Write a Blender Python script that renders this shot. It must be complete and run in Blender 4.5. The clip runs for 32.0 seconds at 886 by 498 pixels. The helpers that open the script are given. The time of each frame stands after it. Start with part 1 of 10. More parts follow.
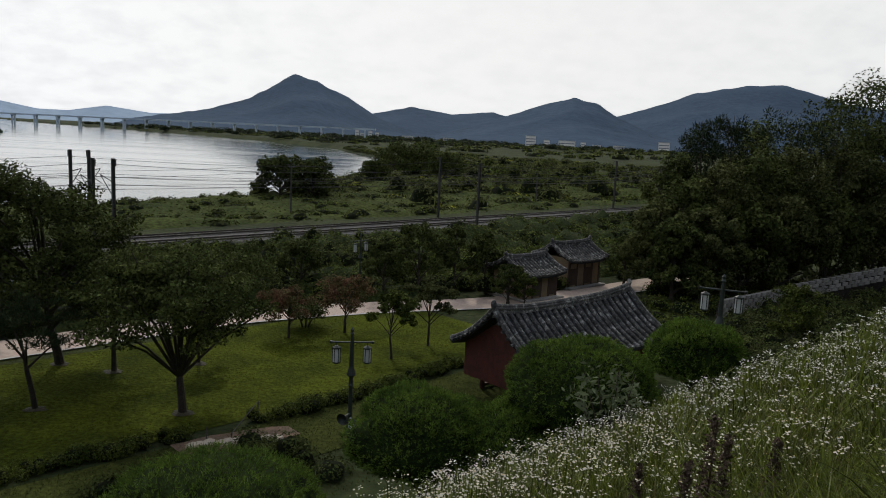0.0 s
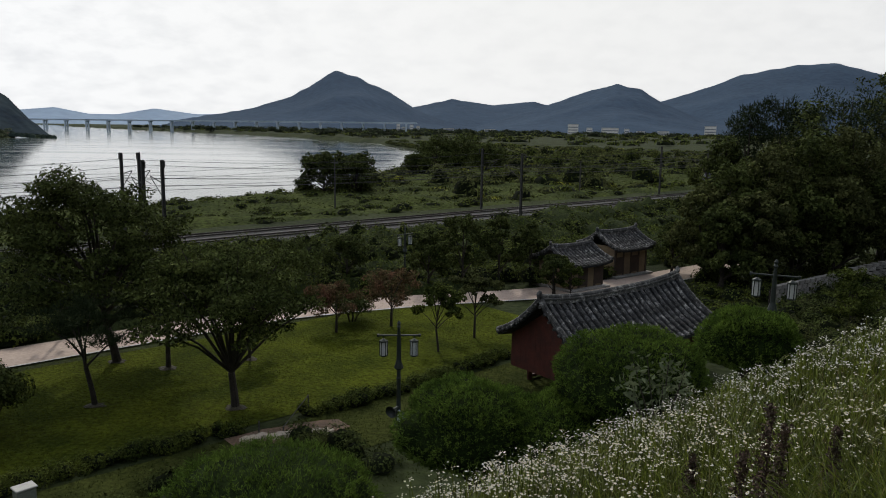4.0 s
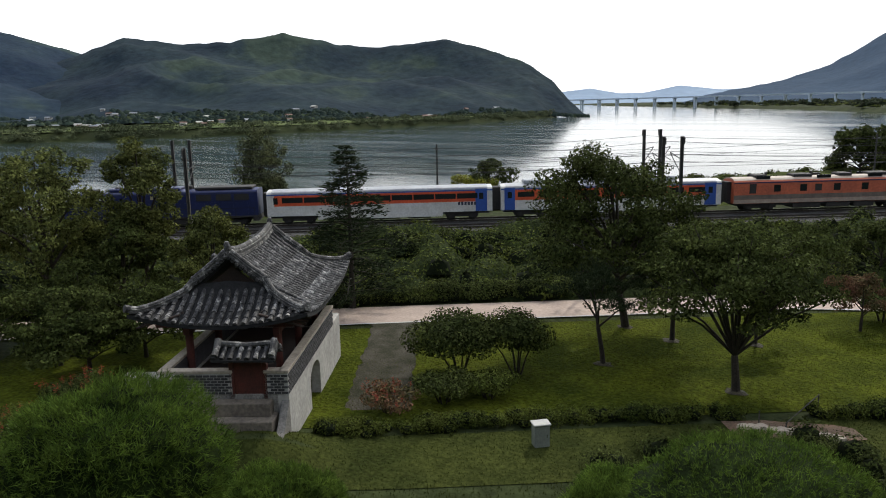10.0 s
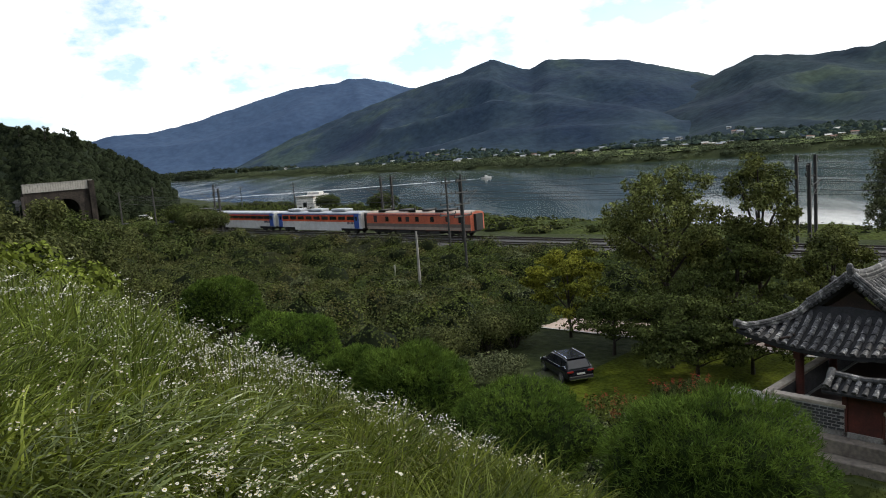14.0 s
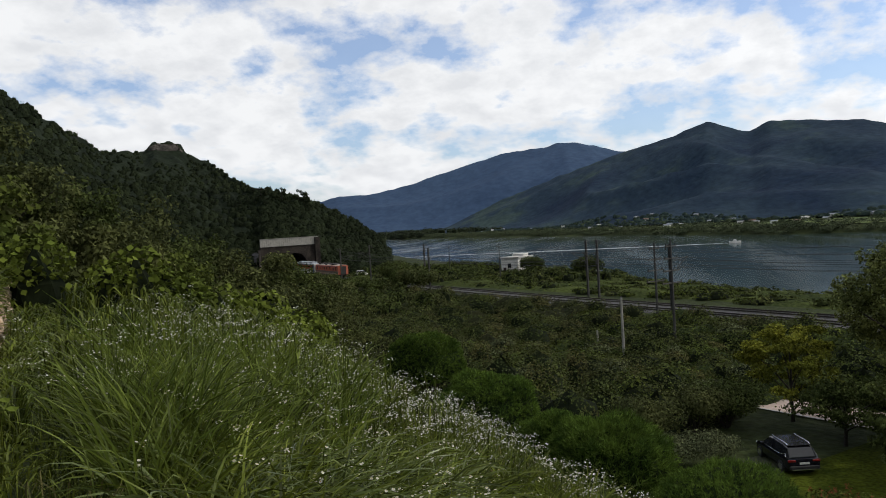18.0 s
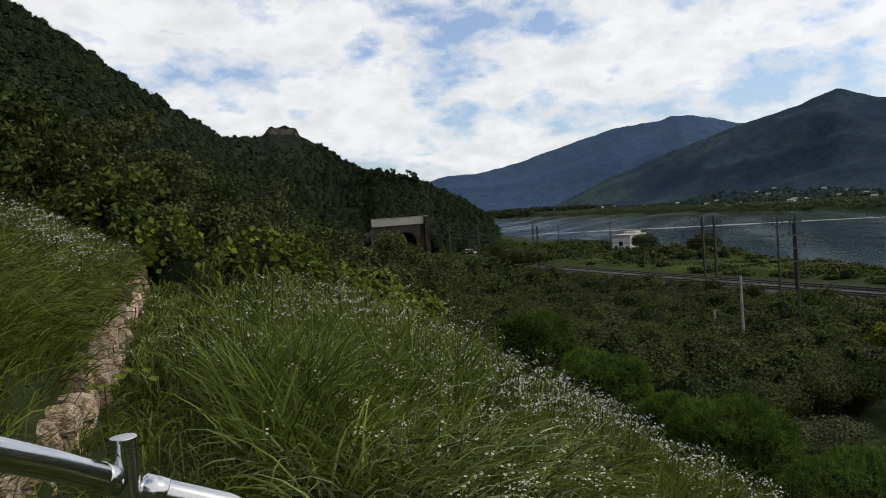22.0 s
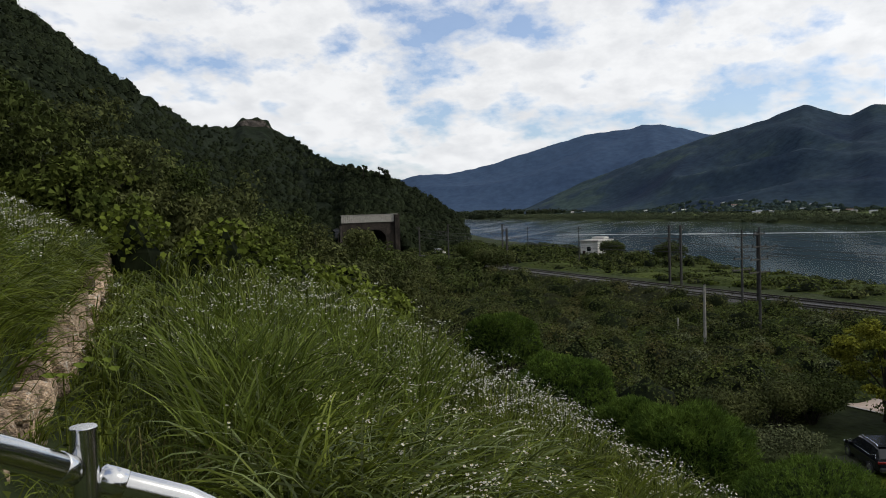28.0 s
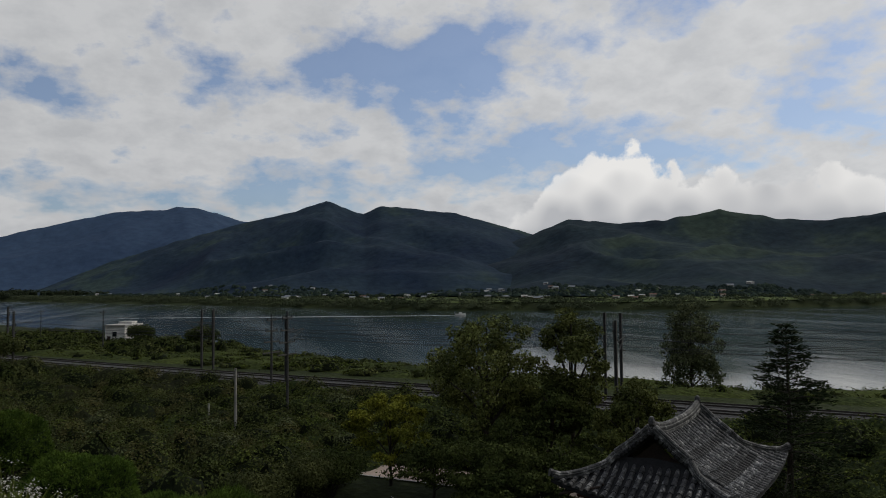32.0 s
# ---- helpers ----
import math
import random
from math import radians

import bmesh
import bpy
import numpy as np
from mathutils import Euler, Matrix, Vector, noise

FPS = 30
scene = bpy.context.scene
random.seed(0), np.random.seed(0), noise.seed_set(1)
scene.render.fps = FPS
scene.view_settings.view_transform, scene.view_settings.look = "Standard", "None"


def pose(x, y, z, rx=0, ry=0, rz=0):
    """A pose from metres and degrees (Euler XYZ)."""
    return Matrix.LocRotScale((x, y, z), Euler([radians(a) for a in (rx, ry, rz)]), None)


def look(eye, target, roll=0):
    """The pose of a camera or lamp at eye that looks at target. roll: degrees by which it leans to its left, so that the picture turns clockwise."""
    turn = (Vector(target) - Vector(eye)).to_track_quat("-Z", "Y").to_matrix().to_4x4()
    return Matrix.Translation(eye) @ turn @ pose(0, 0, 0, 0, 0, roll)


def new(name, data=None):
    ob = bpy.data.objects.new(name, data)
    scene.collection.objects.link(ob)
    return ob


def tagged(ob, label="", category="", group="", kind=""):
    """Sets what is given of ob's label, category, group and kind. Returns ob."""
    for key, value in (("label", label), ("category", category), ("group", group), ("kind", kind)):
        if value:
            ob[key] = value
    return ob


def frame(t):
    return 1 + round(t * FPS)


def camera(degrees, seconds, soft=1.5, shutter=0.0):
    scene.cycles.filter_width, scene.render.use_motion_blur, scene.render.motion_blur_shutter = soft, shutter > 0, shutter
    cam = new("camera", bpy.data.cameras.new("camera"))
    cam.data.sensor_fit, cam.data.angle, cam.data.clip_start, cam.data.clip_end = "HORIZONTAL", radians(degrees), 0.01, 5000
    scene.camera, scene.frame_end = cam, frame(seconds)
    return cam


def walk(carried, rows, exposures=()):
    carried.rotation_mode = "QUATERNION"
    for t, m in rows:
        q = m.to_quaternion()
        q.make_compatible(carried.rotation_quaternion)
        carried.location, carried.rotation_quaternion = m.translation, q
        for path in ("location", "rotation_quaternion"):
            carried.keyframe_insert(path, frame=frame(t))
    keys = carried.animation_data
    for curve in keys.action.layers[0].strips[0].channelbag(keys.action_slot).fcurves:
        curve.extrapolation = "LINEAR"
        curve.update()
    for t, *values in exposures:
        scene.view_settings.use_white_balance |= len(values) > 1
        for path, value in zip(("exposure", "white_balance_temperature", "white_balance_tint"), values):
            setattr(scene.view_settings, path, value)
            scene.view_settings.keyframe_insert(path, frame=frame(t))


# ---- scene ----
# ---- camera ----
EYE = (0.0, 0.0, 14.0)
TURNS = (  # seconds, yaw, pitch, roll in degrees
    (0.0, 0.92, -8.62, -2.72), (0.5, 0.97, -8.36, -2.99), (1.0, 1.41, -7.91, -3.11),
    (1.5, 2.13, -7.81, -3.15), (2.0, 2.82, -7.60, -2.28), (2.5, 2.61, -7.99, -2.14),
    (3.0, 2.74, -8.78, -1.75), (3.5, 3.43, -9.06, -1.26), (5.5, 7.23, -10.36, -0.30),
    (6.0, 9.88, -10.61, -0.52), (6.5, 12.74, -10.67, -0.59), (7.0, 14.34, -10.39, -0.72),
    (7.5, 17.79, -10.65, -0.81), (8.0, 21.39, -11.05, -0.74), (8.5, 25.97, -11.15, -0.19),
    (9.0, 30.98, -11.30, 0.25), (9.5, 36.51, -10.85, 0.52), (10.0, 41.99, -10.96, 1.24),
    (10.5, 50.51, -10.66, 2.13), (11.0, 58.06, -9.88, 2.62), (11.5, 63.11, -9.22, 2.75),
    (12.0, 67.61, -8.82, 2.91), (12.5, 73.04, -8.18, 3.25), (13.0, 77.81, -7.93, 3.45),
    (13.5, 82.63, -7.41, 3.58), (14.0, 86.80, -7.43, 4.43), (14.5, 90.65, -7.45, 4.29),
    (15.0, 93.26, -7.13, 4.57), (15.5, 95.73, -6.65, 4.31), (17.5, 102.68, -3.34, 3.93),
    (18.0, 102.43, -1.60, 3.40), (18.5, 102.89, -1.95, 3.13), (19.0, 104.60, -2.55, 2.87),
    (19.5, 105.77, -2.73, 2.89), (20.0, 106.78, -2.94, 2.75), (20.5, 108.11, -2.59, 2.96),
    (21.0, 109.27, -2.69, 3.29), (21.5, 110.25, -2.63, 3.99), (22.0, 110.71, -2.69, 4.09),
    (22.5, 110.48, -2.51, 3.85), (23.0, 109.60, -2.70, 3.67), (23.5, 109.14, -2.84, 3.31),
    (24.0, 108.75, -2.80, 2.98), (24.5, 108.72, -2.82, 2.59), (25.0, 108.52, -2.87, 2.38),
    (25.5, 107.81, -2.74, 2.36), (27.5, 108.58, -2.92, 1.73), (28.0, 108.46, -2.86, 1.87),
    (28.5, 108.02, -2.47, 1.84), (29.0, 106.43, -0.99, 1.82), (29.5, 104.22, 0.35, 1.53),
    (30.0, 100.30, 2.64, 1.15), (30.5, 95.12, 4.05, 0.83), (31.0, 88.56, 4.33, 1.20),
    (31.5, 81.41, 4.37, 0.29), (32.0, 73.89, 2.80, 0.57),
)
cam = camera(61.23, 32.0, soft=1.0)
# the hand that holds it sways a few centimetres
SWAY = ((0.0, 0.0), (17.5, 0.030), (20.0, 0.034), (21.0, 0.006), (22.0, -0.003), (25.0, 0.001), (28.0, -0.010), (29.0, -0.008), (32.0, 0.0))


def eye_at(t):
    k = float(np.interp(t, [a for a, _ in SWAY], [b for _, b in SWAY]))
    return EYE[0] - 0.71 * k, EYE[1] + 0.70 * k, EYE[2]


walk(cam, [(t, pose(*eye_at(t), 90 + p, r, y)) for t, y, p, r in TURNS],
     [(0, -1.08), (6, -1.08), (9, -0.66), (11, -0.2), (12.5, -0.02), (14, -0.24), (15.5, -0.42), (18, -0.92), (20, -1.04), (23, -0.92), (28.5, -0.94), (30, -1.26), (31, -1.55), (32, -1.70)])

# the valley's axes: V runs along the railway, U across it, from the hillside to the river
AX = radians(44.5)
UX, UY, VX, VY = -math.sin(AX), math.cos(AX), math.cos(AX), math.sin(AX)
RAIL_U, RAIL_Z = 78.0, 2.1
RIVER_Z = -4.0


def at(u, v, z=0.0):
    return Vector((u * UX + v * VX, u * UY + v * VY, z))


def polar(bearing, dist, z=0.0):
    b = radians(bearing)
    return Vector((-math.sin(b) * dist, math.cos(b) * dist, z))


# ---- sky and sun ----
SUN_BEARING, SUN_HEIGHT = 18.0, 43.0
world = bpy.data.worlds.new("sky")
scene.world = world
world.use_nodes = True
wn, wl = world.node_tree.nodes, world.node_tree.links
wn.clear()
w_out = wn.new("ShaderNodeOutputWorld")
w_bg = wn.new("ShaderNodeBackground")
sky = wn.new("ShaderNodeTexSky")
sky.sky_type = 'NISHITA'
sky.sun_disc = False
sky.sun_elevation = radians(SUN_HEIGHT)
sky.sun_rotation = radians(-SUN_BEARING)
sky.air_density, sky.dust_density, sky.ozone_density = 1.0, 1.2, 2.0
w_sky = wn.new("ShaderNodeVectorMath")
w_sky.operation = 'SCALE'
w_sky.inputs["Scale"].default_value = 0.24
w_air = wn.new("ShaderNodeVectorMath")
w_air.operation = 'MULTIPLY'
w_air.inputs[1].default_value = (0.90, 1.0, 1.16)
wl.new(sky.outputs[0], w_air.inputs[0])
wl.new(w_air.outputs[0], w_sky.inputs[0])
# a deck of broken cloud: the view direction meets a flat layer, which crowds together towards the horizon
w_co = wn.new("ShaderNodeTexCoord")
w_sep = wn.new("ShaderNodeSeparateXYZ")
wl.new(w_co.outputs["Generated"], w_sep.inputs[0])


def wmath(op, a, b=None, clamp=False):
    n = wn.new("ShaderNodeMath")
    n.operation, n.use_clamp = op, clamp
    for i, v in enumerate((a, b)):
        if v is None:
            continue
        if isinstance(v, (int, float)):
            n.inputs[i].default_value = v
        else:
            wl.new(v, n.inputs[i])
    return n.outputs[0]


w_up = wmath('MAXIMUM', w_sep.outputs[2], 0.0)
w_div = wmath('ADD', w_up, 0.36)
w_px, w_py = wmath('DIVIDE', w_sep.outputs[0], w_div), wmath('DIVIDE', w_sep.outputs[1], w_div)
w_cmb = wn.new("ShaderNodeCombineXYZ")
wl.new(w_px, w_cmb.inputs[0])
wl.new(w_py, w_cmb.inputs[1])


def wnoise(scale, detail, rough, offset=0.0):
    n = wn.new("ShaderNodeTexNoise")
    n.noise_dimensions = '3D'
    n.inputs["Scale"].default_value = scale
    n.inputs["Detail"].default_value = detail
    n.inputs["Roughness"].default_value = rough
    m = wn.new("ShaderNodeVectorMath")
    m.operation = 'ADD'
    m.inputs[1].default_value = (offset, offset * 0.7, offset * 0.3)
    wl.new(w_cmb.outputs[0], m.inputs[0])
    wl.new(m.outputs[0], n.inputs["Vector"])
    return n.outputs["Fac"]


w_big, w_fine = wnoise(2.5, 10, 0.58, 3.1), wnoise(10.0, 8, 0.58, 7.7)
# thicker veil towards the sun's side of the sky and low down
w_sun = wn.new("ShaderNodeVectorMath")
w_sun.operation = 'DOT_PRODUCT'
w_sun.inputs[1].default_value = polar(SUN_BEARING, 0.93, 0.36)
wl.new(w_co.outputs["Generated"], w_sun.inputs[0])
w_glow = wmath('POWER', wmath('MAXIMUM', w_sun.outputs["Value"], 0.0), 2.0)
w_low = wmath('POWER', wmath('SUBTRACT', 1.0, wmath('MINIMUM', w_up, 1.0)), 9.0)
w_sum = wmath('ADD', wmath('MULTIPLY', w_big, 0.75), wmath('MULTIPLY', w_fine, 0.25))
w_veil = wn.new("ShaderNodeVectorMath")
w_veil.operation = 'DOT_PRODUCT'
w_veil.inputs[1].default_value = polar(-4, 0.94, 0.33)
wl.new(w_co.outputs["Generated"], w_veil.inputs[0])
w_thick = wmath('POWER', wmath('MAXIMUM', w_veil.outputs["Value"], 0.0), 4.0)
w_sum = wmath('ADD', w_sum, wmath('ADD', wmath('MULTIPLY', w_thick, 0.22), wmath('MULTIPLY', w_low, 0.12)))
w_bank = wn.new("ShaderNodeVectorMath")
w_bank.operation = 'DOT_PRODUCT'
w_bank.inputs[1].default_value = polar(55.5, 1.0, 0.0)
wl.new(w_co.outputs["Generated"], w_bank.inputs[0])
w_near = wmath('DIVIDE', wmath('SUBTRACT', w_bank.outputs["Value"], 0.85), 0.12, True)
w_lane = wmath('SUBTRACT', 1.0, wmath('DIVIDE', wmath('ABSOLUTE', wmath('SUBTRACT', w_sep.outputs[2], 0.20)), 0.075), True)
w_sum = wmath('SUBTRACT', w_sum, wmath('MULTIPLY', wmath('MULTIPLY', w_lane, w_near), 0.10))
w_ramp = wn.new("ShaderNodeValToRGB")
w_ramp.color_ramp.elements[0].position, w_ramp.color_ramp.elements[0].color = 0.445, (0.16, 0.16, 0.16, 1)
w_ramp.color_ramp.elements[1].position, w_ramp.color_ramp.elements[1].color = 0.53, (1, 1, 1, 1)
wl.new(w_sum, w_ramp.inputs[0])
w_shade = wn.new("ShaderNodeValToRGB")
w_shade.color_ramp.elements[0].position, w_shade.color_ramp.elements[0].color = 0.42, (1.52, 1.54, 1.57, 1)
w_shade.color_ramp.elements[1].position, w_shade.color_ramp.elements[1].color = 0.68, (1.26, 1.29, 1.34, 1)
wl.new(w_fine, w_shade.inputs[0])
w_lit = wn.new("ShaderNodeVectorMath")
w_lit.operation = 'SCALE'
w_soft = wn.new("ShaderNodeMix")
w_soft.data_type = 'RGBA'
w_soft.inputs[7].default_value = (1.33, 1.33, 1.31, 1)
wl.new(wmath('MULTIPLY', w_thick, 0.85, True), w_soft.inputs[0])
wl.new(w_shade.outputs[0], w_soft.inputs[6])
wl.new(w_soft.outputs[2], w_lit.inputs[0])
wl.new(wmath('ADD', 1.13, wmath('MULTIPLY', w_glow, 0.30)), w_lit.inputs["Scale"])
w_mix = wn.new("ShaderNodeMix")
w_mix.data_type = 'RGBA'
wl.new(w_ramp.outputs[0], w_mix.inputs[0])
wl.new(w_sky.outputs[0], w_mix.inputs[6])
wl.new(w_lit.outputs[0], w_mix.inputs[7])
w_bg.inputs["Strength"].default_value = 1.0
# a bank of low cumulus above the two-peaked mountain
w_cn = wn.new("ShaderNodeTexNoise")
w_cn.inputs["Scale"].default_value, w_cn.inputs["Detail"].default_value, w_cn.inputs["Roughness"].default_value = 9.0, 7, 0.55
wl.new(w_co.outputs["Generated"], w_cn.inputs["Vector"])
w_win = wmath('DIVIDE', wmath('SUBTRACT', w_bank.outputs["Value"], 0.955), 0.026, True)
w_vor = wn.new("ShaderNodeTexVoronoi")
w_vor.feature = 'SMOOTH_F1'
w_vor.inputs["Scale"].default_value = 26.0
w_vor.inputs["Smoothness"].default_value = 0.35
wl.new(w_co.outputs["Generated"], w_vor.inputs["Vector"])
w_puff = wmath('MULTIPLY', wmath('SUBTRACT', 0.42, w_vor.outputs["Distance"]), 0.045)
w_top = wmath('ADD', wmath('ADD', wmath('MULTIPLY', w_win, 0.085), 0.062), wmath('ADD', w_puff, wmath('MULTIPLY', wmath('SUBTRACT', w_cn.outputs["Fac"], 0.5), 0.20)))
w_cum = wmath('MULTIPLY', wmath('DIVIDE', wmath('SUBTRACT', w_top, w_sep.outputs[2]), 0.008, True), w_win)
w_cs = wn.new("ShaderNodeValToRGB")
w_cs.color_ramp.elements[0].position, w_cs.color_ramp.elements[0].color = 0.34, (1.45, 1.48, 1.55, 1)
w_cs.color_ramp.elements[1].position, w_cs.color_ramp.elements[1].color = 0.54, (2.6, 2.57, 2.52, 1)
w_deep = wmath('DIVIDE', wmath('SUBTRACT', w_top, w_sep.outputs[2]), 0.075, True)
wl.new(wmath('ADD', wmath('MULTIPLY', w_cn.outputs["Fac"], 0.7), wmath('MULTIPLY', wmath('SUBTRACT', 0.75, w_deep), 0.25)), w_cs.inputs[0])
w_mix2 = wn.new("ShaderNodeMix")
w_mix2.data_type = 'RGBA'
wl.new(w_cum, w_mix2.inputs[0])
wl.new(w_mix.outputs[2], w_mix2.inputs[6])
wl.new(w_cs.outputs[0], w_mix2.inputs[7])
wl.new(w_mix2.outputs[2], w_bg.inputs["Color"])
wl.new(w_bg.outputs[0], w_out.inputs["Surface"])

sun_data = bpy.data.lights.new("sun", 'SUN')
sun_data.energy, sun_data.angle, sun_data.color = 3.4, radians(3.5), (1.0, 0.95, 0.86)
sun = new("sun", sun_data)
sun.matrix_world = look(polar(SUN_BEARING, 80, 14 + 80 * math.tan(radians(SUN_HEIGHT))), (0, 0, 14))


# ---- materials ----
def mat(name, c1, c2=None, rough=0.7, scale=1.0, fine=0.0, bump=0.0, metal=0.0, island=0.0, objrand=0.0, spec=0.5, c3=None, translucent=0.0, bscale=None):
    """A surface that drifts between c1 and c2 at one scale, with finer grain, relief and piece-to-piece variation."""
    m = bpy.data.materials.new(name)
    m.use_nodes = True
    nt = m.node_tree
    n, l = nt.nodes, nt.links
    bsdf = n["Principled BSDF"]
    bsdf.inputs["Roughness"].default_value = rough
    bsdf.inputs["Metallic"].default_value = metal
    bsdf.inputs["Specular IOR Level"].default_value = spec
    c2 = c2 or tuple(v * 0.75 for v in c1)
    co = n.new("ShaderNodeTexCoord")
    big = n.new("ShaderNodeTexNoise")
    big.inputs["Scale"].default_value = scale
    big.inputs["Detail"].default_value = 6
    big.inputs["Roughness"].default_value = 0.62
    l.new(co.outputs["Object"], big.inputs["Vector"])
    ramp = n.new("ShaderNodeValToRGB")
    ramp.color_ramp.elements[0].position, ramp.color_ramp.elements[1].position = 0.36, 0.64
    ramp.color_ramp.elements[0].color, ramp.color_ramp.elements[1].color = (*c2, 1), (*c1, 1)
    if c3:
        ramp.color_ramp.elements[1].position = 0.55
        e = ramp.color_ramp.elements.new(0.63)
        e.color = (*c3, 1)
    l.new(big.outputs["Fac"], ramp.inputs[0])
    col = ramp.outputs[0]
    small = n.new("ShaderNodeTexNoise")
    small.inputs["Scale"].default_value = bscale or scale * 9
    small.inputs["Detail"].default_value = 5
    l.new(co.outputs["Object"], small.inputs["Vector"])

    def vary(col, source, amount):
        r = n.new("ShaderNodeMapRange")
        r.inputs["To Min"].default_value, r.inputs["To Max"].default_value = 1 - amount, 1 + amount
        l.new(source, r.inputs["Value"])
        h = n.new("ShaderNodeHueSaturation")
        l.new(col, h.inputs["Color"])
        l.new(r.outputs[0], h.inputs["Value"])
        return h.outputs[0]
    if fine:
        r0 = n.new("ShaderNodeMapRange")
        r0.inputs["From Min"].default_value, r0.inputs["From Max"].default_value = 0.3, 0.7
        l.new(small.outputs["Fac"], r0.inputs["Value"])
        col = vary(col, r0.outputs[0], fine)
    if island:
        g = n.new("ShaderNodeNewGeometry")
        col = vary(col, g.outputs["Random Per Island"], island)
    if objrand:
        o = n.new("ShaderNodeObjectInfo")
        col = vary(col, o.outputs["Random"], objrand)
    l.new(col, bsdf.inputs["Base Color"])
    if bump:
        b = n.new("ShaderNodeBump")
        b.inputs["Strength"].default_value = bump
        b.inputs["Distance"].default_value = 0.5 / (bscale or scale * 9)
        l.new(small.outputs["Fac"], b.inputs["Height"])
        l.new(b.outputs[0], bsdf.inputs["Normal"])
    if translucent:
        t = n.new("ShaderNodeBsdfTranslucent")
        l.new(col, t.inputs["Color"])
        x = n.new("ShaderNodeMixShader")
        x.inputs[0].default_value = translucent
        l.new(bsdf.outputs[0], x.inputs[1])
        l.new(t.outputs[0], x.inputs[2])
        l.new(x.outputs[0], n["Material Output"].inputs["Surface"])
    return m


M = {}
M["ground"] = mat("meadow_soil", (0.036, 0.046, 0.016), (0.020, 0.027, 0.011), 0.95, 0.05, 0.35, 0.6, spec=0.06, bscale=1.5)
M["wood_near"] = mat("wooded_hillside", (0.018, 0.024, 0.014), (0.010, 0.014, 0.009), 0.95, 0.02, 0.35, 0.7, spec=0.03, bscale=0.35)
# distance haze is mixed into the next four mountain colours as blue-grey
M["wood_far_haze"] = mat("hazed_mountain", (0.025, 0.039, 0.045), (0.014, 0.023, 0.035), 0.95, 0.0055, 0.22, 0.25, spec=0.03, c3=(0.040, 0.058, 0.046), bscale=0.09)
M["wood_blue_haze"] = mat("hazed_blue_mountain", (0.023, 0.038, 0.054), (0.013, 0.023, 0.042), 0.95, 0.0055, 0.2, 0.25, spec=0.03, c3=(0.036, 0.055, 0.052), bscale=0.09)
M["wood_reach_haze"] = mat("hazed_reach_mountain", (0.044, 0.072, 0.122), (0.032, 0.054, 0.098), 0.95, 0.0030, 0.12, 0.16, spec=0.03, bscale=0.045)
M["wood_haze"] = mat("hazed_distant_mountain", (0.050, 0.077, 0.114), (0.038, 0.060, 0.092), 0.95, 0.0030, 0.12, 0.16, spec=0.03, bscale=0.045)
M["ballast"] = mat("grey_ballast", (0.074, 0.073, 0.072), (0.040, 0.039, 0.039), 0.95, 0.6, 0.5, 1.0, bscale=12)
M["rail"] = mat("rail_steel", (0.045, 0.036, 0.030), (0.028, 0.022, 0.018), 0.6, 2.0, 0.2, metal=0.2)
M["blue"] = mat("navy_paint", (0.012, 0.020, 0.088), (0.009, 0.015, 0.066), 0.4, 0.5, 0.15)
M["white"] = mat("white_coach_paint", (0.62, 0.62, 0.60), (0.50, 0.49, 0.46), 0.45, 0.6, 0.12)
M["red"] = mat("orange_red_paint", (0.62, 0.10, 0.035), (0.50, 0.075, 0.03), 0.45, 0.6, 0.12)
M["coachblue"] = mat("coach_blue_paint", (0.03, 0.09, 0.36), (0.025, 0.07, 0.28), 0.45, 0.6, 0.1)
M["genorange"] = mat("faded_orange_paint", (0.52, 0.125, 0.060), (0.38, 0.095, 0.05), 0.55, 0.6, 0.2)
M["gencream"] = mat("dusty_beige_paint", (0.36, 0.29, 0.23), (0.25, 0.20, 0.16), 0.6, 0.6, 0.2)
M["genbrown"] = mat("grey_brown_paint", (0.17, 0.14, 0.115), (0.11, 0.09, 0.075), 0.6, 0.6, 0.2)
M["roofgrey"] = mat("grey_coach_roof", (0.36, 0.38, 0.40), (0.25, 0.26, 0.28), 0.5, 0.5, 0.2)
M["under"] = mat("sooty_underframe", (0.030, 0.028, 0.026), (0.018, 0.017, 0.016), 0.8, 1.0, 0.3)
M["glass"] = mat("dark_window_glass", (0.012, 0.014, 0.016), (0.02, 0.022, 0.025), 0.08, 0.5)

w = bpy.data.materials.new("river_water")
w.use_nodes = True
n_, l_ = w.node_tree.nodes, w.node_tree.links
b_ = n_["Principled BSDF"]
b_.inputs["Base Color"].default_value = (0.030, 0.048, 0.043, 1)
b_.inputs["IOR"].default_value = 1.33
co_ = n_.new("ShaderNodeTexCoord")


def lanes(along, across, scale, detail):
    """Noise drawn out along the stream."""
    m = n_.new("ShaderNodeMapping")
    m.inputs["Rotation"].default_value, m.inputs["Scale"].default_value = (0, 0, AX), (along, across, 1.0)
    l_.new(co_.outputs["Object"], m.inputs[0])
    k = n_.new("ShaderNodeTexNoise")
    k.inputs["Scale"].default_value, k.inputs["Detail"].default_value = scale, detail
    l_.new(m.outputs[0], k.inputs["Vector"])
    return k.outputs["Fac"]


def spread(value, a, b, c, d):
    r = n_.new("ShaderNodeMapRange")
    for key, x in zip(("From Min", "From Max", "To Min", "To Max"), (a, b, c, d)):
        r.inputs[key].default_value = x
    l_.new(value, r.inputs["Value"])
    return r.outputs[0]


